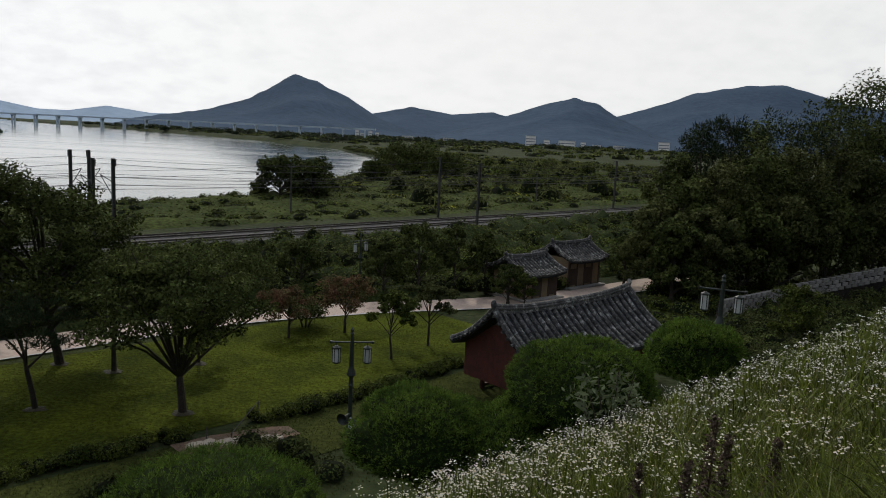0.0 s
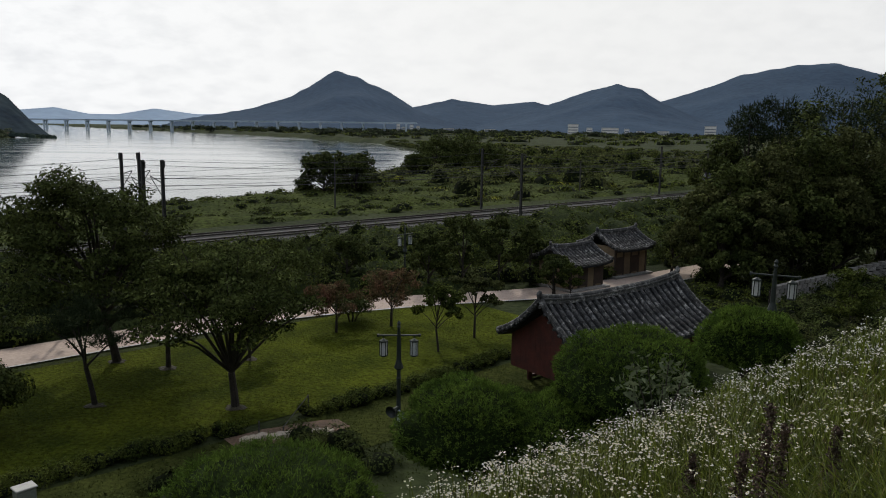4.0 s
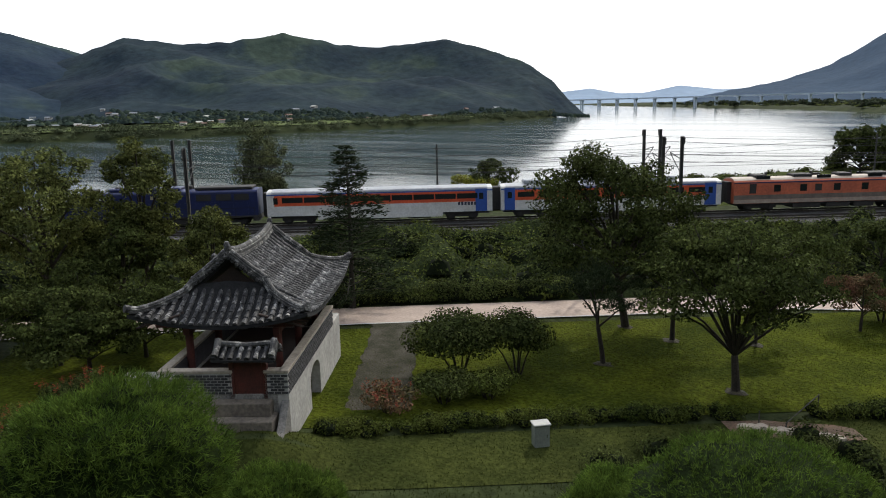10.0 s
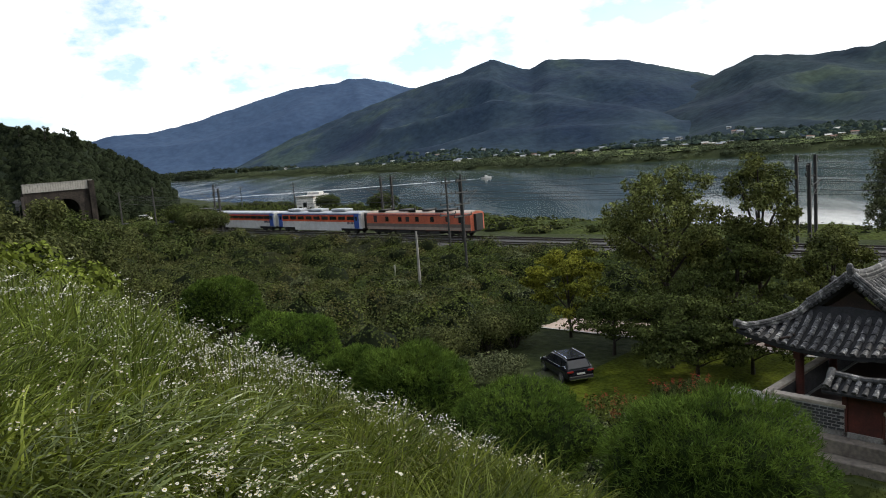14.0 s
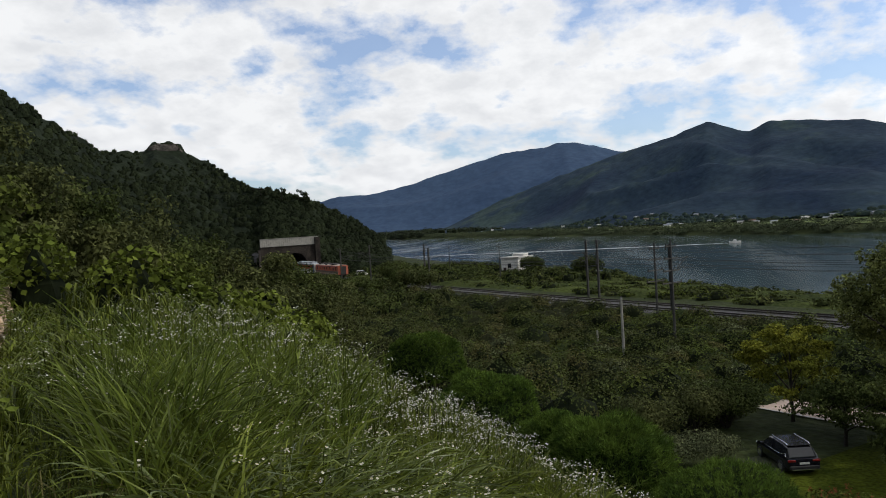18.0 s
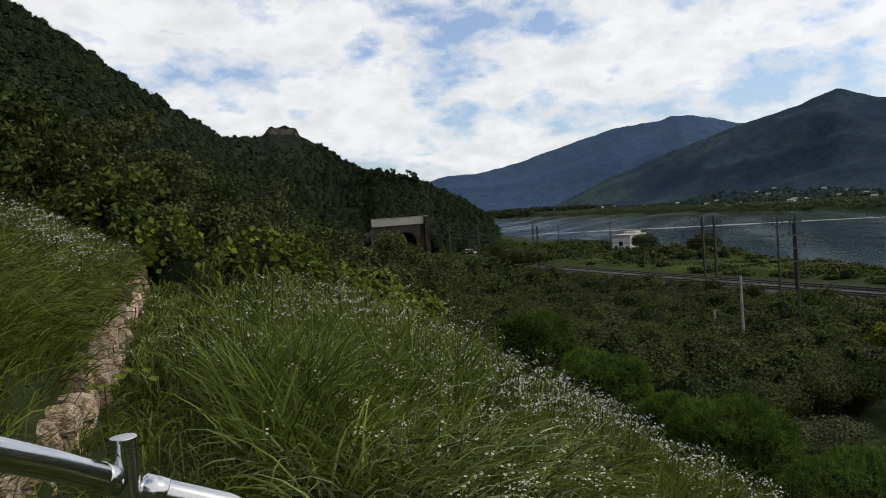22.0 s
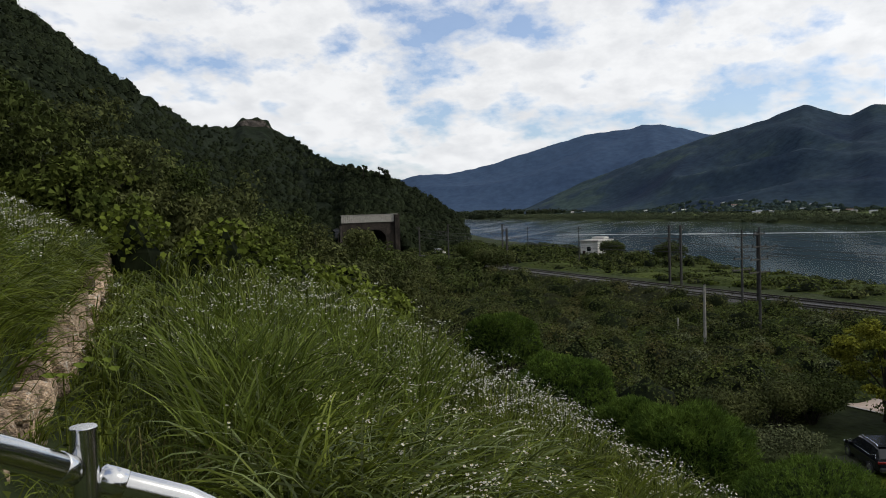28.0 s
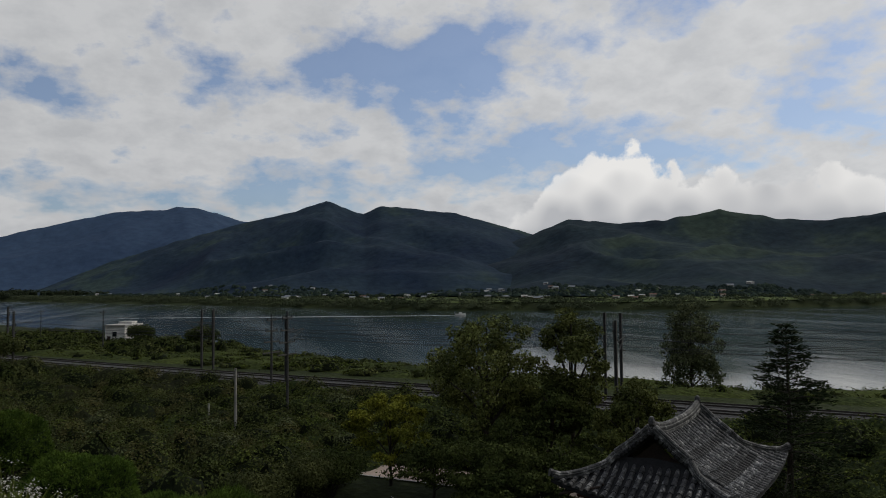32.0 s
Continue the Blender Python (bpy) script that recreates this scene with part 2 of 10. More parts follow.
# calm lanes and ruffled water lie side by side
lane = lanes(0.0035, 0.05, 1.0, 4)
l_.new(spread(lane, 0.44, 0.66, 0.075, 0.15), b_.inputs["Roughness"])
bu_ = n_.new("ShaderNodeBump")
bu_.inputs["Distance"].default_value = 0.5
l_.new(spread(lane, 0.46, 0.70, 0.012, 0.055), bu_.inputs["Strength"])
l_.new(lanes(0.35, 1.0, 0.45, 3), bu_.inputs["Height"])
l_.new(bu_.outputs[0], b_.inputs["Normal"])
M["water"] = w


# ---- mesh helpers ----
def np_mesh(name, verts, quads, material, parent=None, smooth=False, tris=False):
    """An object from arrays of corners and faces."""
    verts, quads = np.asarray(verts, dtype=np.float32), np.asarray(quads, dtype=np.int32)
    me = bpy.data.meshes.new(name)
    k = quads.shape[1]
    me.vertices.add(len(verts))
    me.vertices.foreach_set("co", verts.ravel())
    me.loops.add(quads.size)
    me.loops.foreach_set("vertex_index", quads.ravel())
    me.polygons.add(len(quads))
    me.polygons.foreach_set("loop_start", np.arange(0, quads.size, k, dtype=np.int32))
    me.polygons.foreach_set("loop_total", np.full(len(quads), k, dtype=np.int32))
    if smooth:
        me.polygons.foreach_set("use_smooth", np.ones(len(quads), dtype=bool))
    me.update(calc_edges=True)
    me.validate()
    if material:
        me.materials.append(material)
    ob = new(name, me)
    ob.parent = parent
    return ob


def grid_faces(nu, nv):
    i = np.arange((nu - 1) * (nv - 1))
    a = (i // (nv - 1)) * nv + i % (nv - 1)
    return np.stack([a, a + nv, a + nv + 1, a + 1], 1)


def part(name, bm, material, parent=None, label="", smooth=False):
    me = bpy.data.meshes.new(name)
    bmesh.ops.recalc_face_normals(bm, faces=bm.faces)
    if smooth:
        for f in bm.faces:
            f.smooth = True
    bm.to_mesh(me)
    bm.free()
    me.materials.append(material)
    ob = new(name, me)
    ob.parent = parent
    return tagged(ob, label)


def thing(name, label, category, m=None, group="", kind=""):
    ob = new(name)
    ob.empty_display_size = 0.3
    if m is not None:
        ob.matrix_basis = m
    return tagged(ob, label, category, group, kind)


def box(bm, x0, y0, z0, x1, y1, z1, bevel=0.0):
    r = bmesh.ops.create_cube(bm, size=1.0)["verts"]
    bmesh.ops.transform(bm, verts=r, matrix=Matrix.Translation(((x0 + x1) / 2, (y0 + y1) / 2, (z0 + z1) / 2)) @ Matrix.Diagonal((x1 - x0, y1 - y0, z1 - z0, 1)))
    if bevel:
        es = list({e for v in r for e in v.link_edges})
        bmesh.ops.bevel(bm, geom=es, offset=bevel, segments=1, affect='EDGES', profile=0.5)
    return bm


def box_part(name, dims, material, parent, label="", bevel=0.0):
    return part(name, box(bmesh.new(), *dims, bevel), material, parent, label)


def tube(bm, pts, radii, sides=8, caps=True):
    """A tapered tube along the points."""
    pts = [Vector(p) for p in pts]
    if not hasattr(radii, "__len__"):
        radii = [radii] * len(pts)
    rings = []
    for i, p in enumerate(pts):
        d = (pts[min(i + 1, len(pts) - 1)] - pts[max(i - 1, 0)]).normalized()
        a = d.orthogonal().normalized() if abs(d.z) < 0.9 else Vector((1, 0, 0)).cross(d).normalized()
        if abs(d.z) < 0.9:
            a = Vector((0, 0, 1)).cross(d).normalized()
        b = d.cross(a)
        rings.append([bm.verts.new(p + (a * math.cos(q) + b * math.sin(q)) * radii[i]) for q in (2 * math.pi * k / sides for k in range(sides))])
    for r0, r1 in zip(rings, rings[1:]):
        for k in range(sides):
            bm.faces.new((r0[k], r0[(k + 1) % sides], r1[(k + 1) % sides], r1[k]))
    if caps:
        bm.faces.new(rings[0][::-1])
        bm.faces.new(rings[-1])
    return bm


def lathe(bm, profile, sides=16, centre=(0, 0, 0)):
    """A turned shape from (radius, height) pairs."""
    c = Vector(centre)
    rings = [[bm.verts.new(c + Vector((max(r, 0.001) * math.cos(q), max(r, 0.001) * math.sin(q), z))) for q in (2 * math.pi * k / sides for k in range(sides))] for r, z in profile]
    for r0, r1 in zip(rings, rings[1:]):
        for k in range(sides):
            bm.faces.new((r0[k], r0[(k + 1) % sides], r1[(k + 1) % sides], r1[k]))
    bm.faces.new(rings[0][::-1])
    bm.faces.new(rings[-1])
    return bm


def extrude_profile(bm, profile, x0, x1):
    """A closed outline of (y, z), drawn out along x."""
    a = [bm.verts.new((x0, y, z)) for y, z in profile]
    b = [bm.verts.new((x1, y, z)) for y, z in profile]
    for k in range(len(profile)):
        bm.faces.new((a[k], a[(k + 1) % len(a)], b[(k + 1) % len(a)], b[k]))
    bm.faces.new(a[::-1])
    bm.faces.new(b)
    return bm


# ---- the land ----
NEAR_EDGE = ((-4500, 560), (-1200, 520), (-600, 300), (-347, 205), (-185, 156), (-130, 139), (-90, 128), (-62, 122), (-40, 121), (-15, 120), (3, 128), (14, 130), (30, 138), (62, 144), (86, 155), (100, 161), (185, 238), (321, 386), (452, 640), (532, 1000), (590, 1600), (640, 2300), (900, 4600))
FAR_EDGE = ((-4500, 900), (-1500, 760), (-1112, 690), (-514, 540), (-300, 458), (-189, 482), (-80, 537), (42, 680), (120, 790), (164, 860), (185, 960), (205, 4700), (4600, 4800))


def lerp(x, table):
    return np.interp(x, [a for a, _ in table], [b for _, b in table])


def smooth(x, a, b):
    t = np.clip((x - a) / (b - a), 0, 1)
    return t * t * (3 - 2 * t)


def height(u, v):
    """The ground's height over the valley's plan."""
    u, v = np.asarray(u, dtype=float), np.asarray(v, dtype=float)
    near = np.interp(v, (-45, -22, -17, -8, -4, 0, 5, 30), (0.35, 0.16, 0.13, 0.22, 0.30, 0.36, 0.41, 0.46))
    brow = 4.0 + smooth(-v, -2, 6)
    over = 0.5 * np.logaddexp(0, (u - brow) / 0.5)  # the slope breaks over into a steeper face
    hill = np.where(u < 0, 12.4 - 0.52 * u, 12.4 - near * u - (0.76 - near) * over)
    hill = hill + 0.85 * smooth(-v, 6, 15) * (0.40 + 0.60 * smooth(u, 0.6, 2.4)) * (1 - 0.6 * smooth(u, 2, 6)) * (1 - smooth(u, 6, 12))  # the slope climbs away from the stairs
    terrace = 0.62 * smooth(-u, 0.42 - 0.085 * (-v - 5), 0.62 - 0.085 * (-v - 5)) * smooth(-v, 3.4, 4.4)
    hill = np.where(u < -25, 25.4 + (-25 - u) * 0.45, hill)
    foot = 0.5 * (hill + np.sqrt(hill * hill + 1.5))  # eases the hillside into the flat
    bank = 1.75 * smooth(u, 53, 71)
    river = lerp(v, NEAR_EDGE)
    fall = (1 - smooth(u, 86, 96)) * 0.9
    flat = np.where(u > 90, -0.1 + fall, 0.0) + np.where(u <= 90, bank, 0.0)
    roll = 0.35 * np.sin(u * 0.045 + 1.3) * np.sin(v * 0.037) * smooth(u, 95, 130)
    flat = flat + roll
    bed = -3.1 * smooth(u, river - 16, river) - 3.5 * smooth(u, river - 1, river + 14)
    far = lerp(v, FAR_EDGE)
    mound = 1.35 * np.exp(-((u - 28.0) / 2.0) ** 2 - ((v + 6.6) / 2.8) ** 2)  # raised turf before the gate
    rise = 8.0 * smooth(u, far - 10, far + 16) + 10.0 * smooth(u, far + 120, far + 700) * (1 - smooth(v, 30, 150))
    out = np.where(u < 40, foot + flat + terrace + mound, flat + bed + rise)
    return out


def spaced(*runs):
    out = []
    for a, b, n in runs:
        out += list(np.linspace(a, b, n, endpoint=False))
    return np.array(out + [runs[-1][1]])


gu = spaced((-420, -40, 12), (-40, -2, 40), (-2, 2, 40), (2, 40, 60), (40, 105, 40), (105, 300, 40), (300, 900, 60), (900, 4700, 24))
gv = spaced((-4600, -600, 30), (-600, -150, 40), (-150, -30, 50), (-30, 45, 75), (45, 150, 40), (150, 700, 60), (700, 4600, 24))
GU, GV = np.meshgrid(gu, gv, indexing="ij")
GZ = height(GU, GV)
ground = np_mesh("ground", np.stack([GU * UX + GV * VX, GU * UY + GV * VY, GZ], -1).reshape(-1, 3), grid_faces(len(gu), len(gv)), M["ground"], smooth=True)
tagged(ground, "green river valley ground with hillside, banks and flood plain", "ground", kind="structure")

wv = spaced((-4600, 4600, 40))
wu = spaced((100, 4700, 40))
WU, WV = np.meshgrid(wu, wv, indexing="ij")
water = np_mesh("water", np.stack([WU * UX + WV * VX, WU * UY + WV * VY, np.full_like(WU, RIVER_Z)], -1).reshape(-1, 3), grid_faces(len(wu), len(wv)), M["water"], smooth=True)
tagged(water, "wide calm grey-green river reflecting the pale sky", "river", kind="structure")


SLOPES = []


def mountain(name, rows, material, label, steps=34, across=110, rough=0.05, seed=0.0, kind="structure", fuzz=0.0):
    """A wooded ridge. Rows: bearing, angle of the crest above the eye's level, crest distance, foot distance, foot height."""
    rows = sorted(rows)
    bs = [r[0] for r in rows]
    b = np.linspace(bs[0], bs[-1], across)
    el, dr, df, zf = (np.interp(b, bs, [r[k] for r in rows]) for k in (1, 2, 3, 4))
    ridge = EYE[2] + dr * np.tan(np.radians(el))
    s = np.concatenate([np.linspace(0, 1, steps), np.linspace(1.08, 1.6, 8)])
    verts = np.zeros((len(s), across, 3))
    for i, si in enumerate(s):
        d = df + (dr - df) * si
        rise = si ** 1.15 if si <= 1 else 1 - (si - 1) * 1.4
        z = zf + (ridge - zf) * rise
        for j in range(across):
            p = polar(b[j], d[j])
            q = Vector((p.x / (dr[j] * 0.16), p.y / (dr[j] * 0.16), seed))
            spur = -abs(noise.fractal(q * 0.75, 1.2, 2.0, 2)) * (ridge[j] - zf[j]) * rough * 1.6 * math.sin(min(si, 1) * math.pi) ** 0.8
            f = noise.noise(p * 0.9 / max(dr[j] * 0.012, 1)) * fuzz * dr[j] * (0.2 + min(si, 1))
            verts[i, j] = (p.x, p.y, z[j] + spur + f)
    ob = np_mesh(name, verts.reshape(-1, 3), grid_faces(len(s), across), material, smooth=True)
    SLOPES.append(verts[:steps])
    return tagged(ob, label, "mountain", kind=kind)


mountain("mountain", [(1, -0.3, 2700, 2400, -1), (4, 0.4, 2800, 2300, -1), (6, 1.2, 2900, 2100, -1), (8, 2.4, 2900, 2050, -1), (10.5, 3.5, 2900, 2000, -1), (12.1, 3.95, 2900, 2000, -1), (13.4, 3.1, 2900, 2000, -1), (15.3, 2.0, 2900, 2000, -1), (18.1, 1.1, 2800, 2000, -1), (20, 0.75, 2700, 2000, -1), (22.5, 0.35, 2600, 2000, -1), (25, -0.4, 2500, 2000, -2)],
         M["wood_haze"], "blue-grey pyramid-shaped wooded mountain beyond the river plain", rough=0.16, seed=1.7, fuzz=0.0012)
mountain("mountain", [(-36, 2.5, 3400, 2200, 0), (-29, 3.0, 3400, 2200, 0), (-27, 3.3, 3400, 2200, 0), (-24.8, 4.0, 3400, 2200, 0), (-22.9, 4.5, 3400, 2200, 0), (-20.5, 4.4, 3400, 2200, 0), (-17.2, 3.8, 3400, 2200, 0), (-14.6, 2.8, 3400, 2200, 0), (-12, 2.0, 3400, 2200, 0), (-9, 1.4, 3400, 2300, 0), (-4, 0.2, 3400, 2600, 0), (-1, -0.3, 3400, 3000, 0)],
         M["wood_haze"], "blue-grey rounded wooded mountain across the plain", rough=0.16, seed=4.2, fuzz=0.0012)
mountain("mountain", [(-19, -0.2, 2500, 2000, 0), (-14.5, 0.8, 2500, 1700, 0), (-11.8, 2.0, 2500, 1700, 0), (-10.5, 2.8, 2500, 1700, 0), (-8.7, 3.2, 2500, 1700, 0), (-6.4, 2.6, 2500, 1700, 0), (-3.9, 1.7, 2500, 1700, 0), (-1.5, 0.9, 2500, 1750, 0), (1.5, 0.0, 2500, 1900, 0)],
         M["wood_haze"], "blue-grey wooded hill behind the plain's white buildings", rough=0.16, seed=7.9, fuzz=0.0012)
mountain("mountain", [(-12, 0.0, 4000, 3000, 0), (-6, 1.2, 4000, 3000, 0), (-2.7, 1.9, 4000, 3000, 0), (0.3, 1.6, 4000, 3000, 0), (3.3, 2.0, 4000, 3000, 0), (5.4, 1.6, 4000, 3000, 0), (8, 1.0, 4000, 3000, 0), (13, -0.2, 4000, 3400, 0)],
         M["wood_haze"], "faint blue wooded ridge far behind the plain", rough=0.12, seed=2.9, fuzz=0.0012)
# this ridge's pale blue is haze painted into its colour
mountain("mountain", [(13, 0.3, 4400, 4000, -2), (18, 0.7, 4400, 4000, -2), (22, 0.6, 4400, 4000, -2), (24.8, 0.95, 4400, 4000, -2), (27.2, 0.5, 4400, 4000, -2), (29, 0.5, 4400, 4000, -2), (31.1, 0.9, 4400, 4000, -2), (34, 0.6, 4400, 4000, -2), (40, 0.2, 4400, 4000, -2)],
         mat("hazed_far_ridge", (0.22, 0.30, 0.40), (0.19, 0.27, 0.37), 0.95, 0.002, 0.1), "pale blue ridge at the far end of the river", rough=0.05, seed=5.5)
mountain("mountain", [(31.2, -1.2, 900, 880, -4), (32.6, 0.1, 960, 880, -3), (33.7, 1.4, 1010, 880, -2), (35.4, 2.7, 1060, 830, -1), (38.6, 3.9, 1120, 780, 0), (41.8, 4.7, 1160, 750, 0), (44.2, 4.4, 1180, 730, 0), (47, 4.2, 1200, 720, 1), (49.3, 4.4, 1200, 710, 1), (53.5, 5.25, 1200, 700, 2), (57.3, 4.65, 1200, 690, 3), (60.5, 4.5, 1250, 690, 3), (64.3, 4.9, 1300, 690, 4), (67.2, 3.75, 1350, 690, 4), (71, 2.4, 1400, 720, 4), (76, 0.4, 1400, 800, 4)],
         M["wood_far_haze"], "dark green wooded mountain along the far river bank", rough=0.34, seed=3.3, steps=48, across=200, fuzz=0.0014)
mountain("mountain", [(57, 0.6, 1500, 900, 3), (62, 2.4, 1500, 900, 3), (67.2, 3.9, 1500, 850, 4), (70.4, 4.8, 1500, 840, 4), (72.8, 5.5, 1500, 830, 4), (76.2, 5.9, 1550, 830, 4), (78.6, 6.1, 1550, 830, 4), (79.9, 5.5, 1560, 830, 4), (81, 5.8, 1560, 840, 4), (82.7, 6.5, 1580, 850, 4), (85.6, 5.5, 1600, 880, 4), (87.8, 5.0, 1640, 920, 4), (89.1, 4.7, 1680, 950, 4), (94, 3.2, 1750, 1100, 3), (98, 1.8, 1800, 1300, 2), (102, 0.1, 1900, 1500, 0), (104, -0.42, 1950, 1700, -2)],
         M["wood_blue_haze"], "dark green two-peaked wooded mountain over the far bank villages", rough=0.36, seed=8.1, steps=48, across=200, fuzz=0.0014)
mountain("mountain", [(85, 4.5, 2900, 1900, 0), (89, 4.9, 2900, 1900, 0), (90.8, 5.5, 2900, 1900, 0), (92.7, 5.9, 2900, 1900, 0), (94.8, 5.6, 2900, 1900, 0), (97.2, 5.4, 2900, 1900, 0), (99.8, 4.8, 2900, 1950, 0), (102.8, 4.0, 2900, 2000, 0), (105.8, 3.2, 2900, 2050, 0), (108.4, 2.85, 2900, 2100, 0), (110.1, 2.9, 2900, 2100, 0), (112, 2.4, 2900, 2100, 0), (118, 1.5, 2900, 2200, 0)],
         M["wood_reach_haze"], "blue-grey wooded mountain closing the river's upper reach", rough=0.2, seed=6.4, fuzz=0.002)
mountain("mountain", [(106.6, -1.6, 330, 270, -1), (107.3, -0.4, 340, 268, 0), (109.4, 1.2, 345, 266, 0), (111.4, 2.2, 350, 262, 1), (111.9, 2.4, 350, 253, 7), (113.1, 3.1, 350, 252, 8), (115.8, 3.6, 350, 250, 8), (116.4, 3.8, 360, 250, 2), (117.7, 4.4, 380, 246, 2), (119.7, 6.0, 430, 235, 1), (121.0, 6.5, 440, 220, 2), (121.3, 7.2, 440, 215, 2), (123.1, 7.4, 440, 200, 2), (123.8, 6.7, 430, 190, 2), (126.6, 6.7, 400, 160, 3), (128.8, 8.2, 360, 130, 5), (132.3, 10.5, 330, 95, 8), (135.6, 13.1, 310, 75, 12), (138.2, 14.7, 300, 65, 14), (142, 17, 290, 55, 16), (150, 20, 280, 45, 20)],
         M["wood_near"], "steep dark wooded mountainside above the tunnel mouth", rough=0.10, seed=9.3, steps=60, across=220, fuzz=0.006)


# ---- railway ----
def rail_u(v):
    """The line bends gently away from the hillside before the tunnel."""
    return RAIL_U + 11.0 * (max(0.0, -60 - v) / 168) ** 2


def rail_bed():
    bed = thing("railway", "double railway track on a grey ballast bank", "railway", kind="structure")
    for name, dims in (("ballast_bed", None),):
        bm = bmesh.new()
        prof = [(-8.2, 0.7), (-6.4, 1.86), (2.2, 1.86), (4.2, 0.7)]
        a = [bm.verts.new(at(rail_u(-228) + u, -228, z)) for u, z in prof]
        steps = [-228 + 8 * k for k in range(1, 78)]
        for v in steps:
            b = [bm.verts.new(at(rail_u(v) + u, v, z)) for u, z in prof]
            for k in range(3):
                bm.faces.new((a[k], a[k + 1], b[k + 1], b[k]))
            a = b
        part(name, bm, M["ballast"], bed)
    for c in (0.0, -4.3):
        for side in (-0.75, 0.75):
            bm = bmesh.new()
            for v0, v1 in [(-228 + 12 * k, -216 + 12 * k) for k in range(17)] + [(-24, 370)]:
                for du, z0, z1 in ((0.07, 1.93, 1.96), (0.035, 1.96, 2.1)):
                    q = [bm.verts.new(at(rail_u(v) + c + side + s * du, v, z)) for v in (v0, v1) for s in (-1, 1) for z in (z0, z1)]
                    for f in ((0, 1, 5, 4), (2, 6, 7, 3), (1, 3, 7, 5), (0, 4, 6, 2), (0, 2, 3, 1), (4, 5, 7, 6)):
                        bm.faces.new([q[i] for i in f])
            part("rail", bm, M["rail"], bed, "worn steel rail")
    bm = bmesh.new()
    for c in (0.0, -4.3):
        for k in range(330):
            v = -70 + 0.62 * k
            q = [bm.verts.new(at(rail_u(v) + c + s, v + w, 1.925)) for s, w in ((-1.2, -0.13), (1.2, -0.13), (1.2, 0.13), (-1.2, 0.13))]
            bm.faces.new(q)
    tagged(part("sleepers", bm, mat("concrete_sleeper", (0.085, 0.084, 0.082), (0.055, 0.054, 0.053), 0.9, 1.0, 0.3), bed, "concrete sleepers in the ballast"), "concrete sleepers in the ballast", kind="stuff")
    return bed


rail_bed()


# ---- the train ----
TRAIN_TURN = math.degrees(math.atan2(VY, VX))


def wheelset(parent, x):
    bm = bmesh.new()
    for y in (-0.72, 0.72):
        r = bmesh.ops.create_cone(bm, cap_ends=True, segments=18, radius1=0.46, radius2=0.46, depth=0.13)["verts"]
        bmesh.ops.transform(bm, verts=r, matrix=Matrix.Translation((x, y, 0.46)) @ Matrix.Rotation(math.pi / 2, 4, 'X'))
    tube(bm, [(x, -0.72, 0.46), (x, 0.72, 0.46)], 0.09, 8)
    part("wheelset", bm, M["under"], parent)


def bogie(car, x, base=2.3):
    bm = bmesh.new()
    for y in (-1.0, 1.0):
        box(bm, x - base / 2 - 0.55, y - 0.1, 0.42, x + base / 2 + 0.55, y + 0.1, 0.72)
        for q in (-base / 2, base / 2):
            box(bm, x + q - 0.22, y - 0.16, 0.3, x + q + 0.22, y + 0.16, 0.78)
    box(bm, x - 0.3, -1.0, 0.45, x + 0.3, 1.0, 0.8)
    b = part("bogie", bm, M["under"], car, "sooty steel bogie frame")
    for q in (-base / 2, base / 2):
        wheelset(b, x + q)


def shell_profile(w, z0, z1, r, n=5, crown=0.18):
    out = [(-w, z0), (w, z0)]
    for k in range(n + 1):
        a = math.pi / 2 * k / n
        out.append((w - r + r * math.cos(a), z1 - r + r * math.sin(a) * 1.0))
    out.append((0, z1 + crown))
    for k in range(n + 1):
        a = math.pi / 2 * (n - k) / n
        out.append((-(w - r + r * math.cos(a)), z1 - r + r * math.sin(a)))
    return out


def side_panel(name, car, x0, x1, z0, z1, w, material, label="", proud=0.006):
    for s in (-1, 1):
        bm = bmesh.new()
        box(bm, x0, s * w - (0 if s > 0 else proud), z0, x1, s * w + (proud if s > 0 else 0), z1)
        part(name, bm, material, car, label)


def mark_bars(size, car, m, material):
    """The railway's mark on the coach side as a row of plain upright bars."""
    for k in range(6):
        ob = box_part("mark_bar", (size * (0.72 * k - 2.1), -0.004, 0.0, size * (0.72 * k - 1.6), 0.004, size * (0.72 if k != 1 else 0.8)), material, car, "plain painted mark")
        ob.matrix_basis = m @ Matrix.Rotation(-math.pi / 2, 4, 'X')


M["letter_gold"] = mat("pale_gold_letter", (0.42, 0.36, 0.22), None, 0.5)
M["letter_dark"] = mat("dark_letter", (0.03, 0.04, 0.07), None, 0.5)


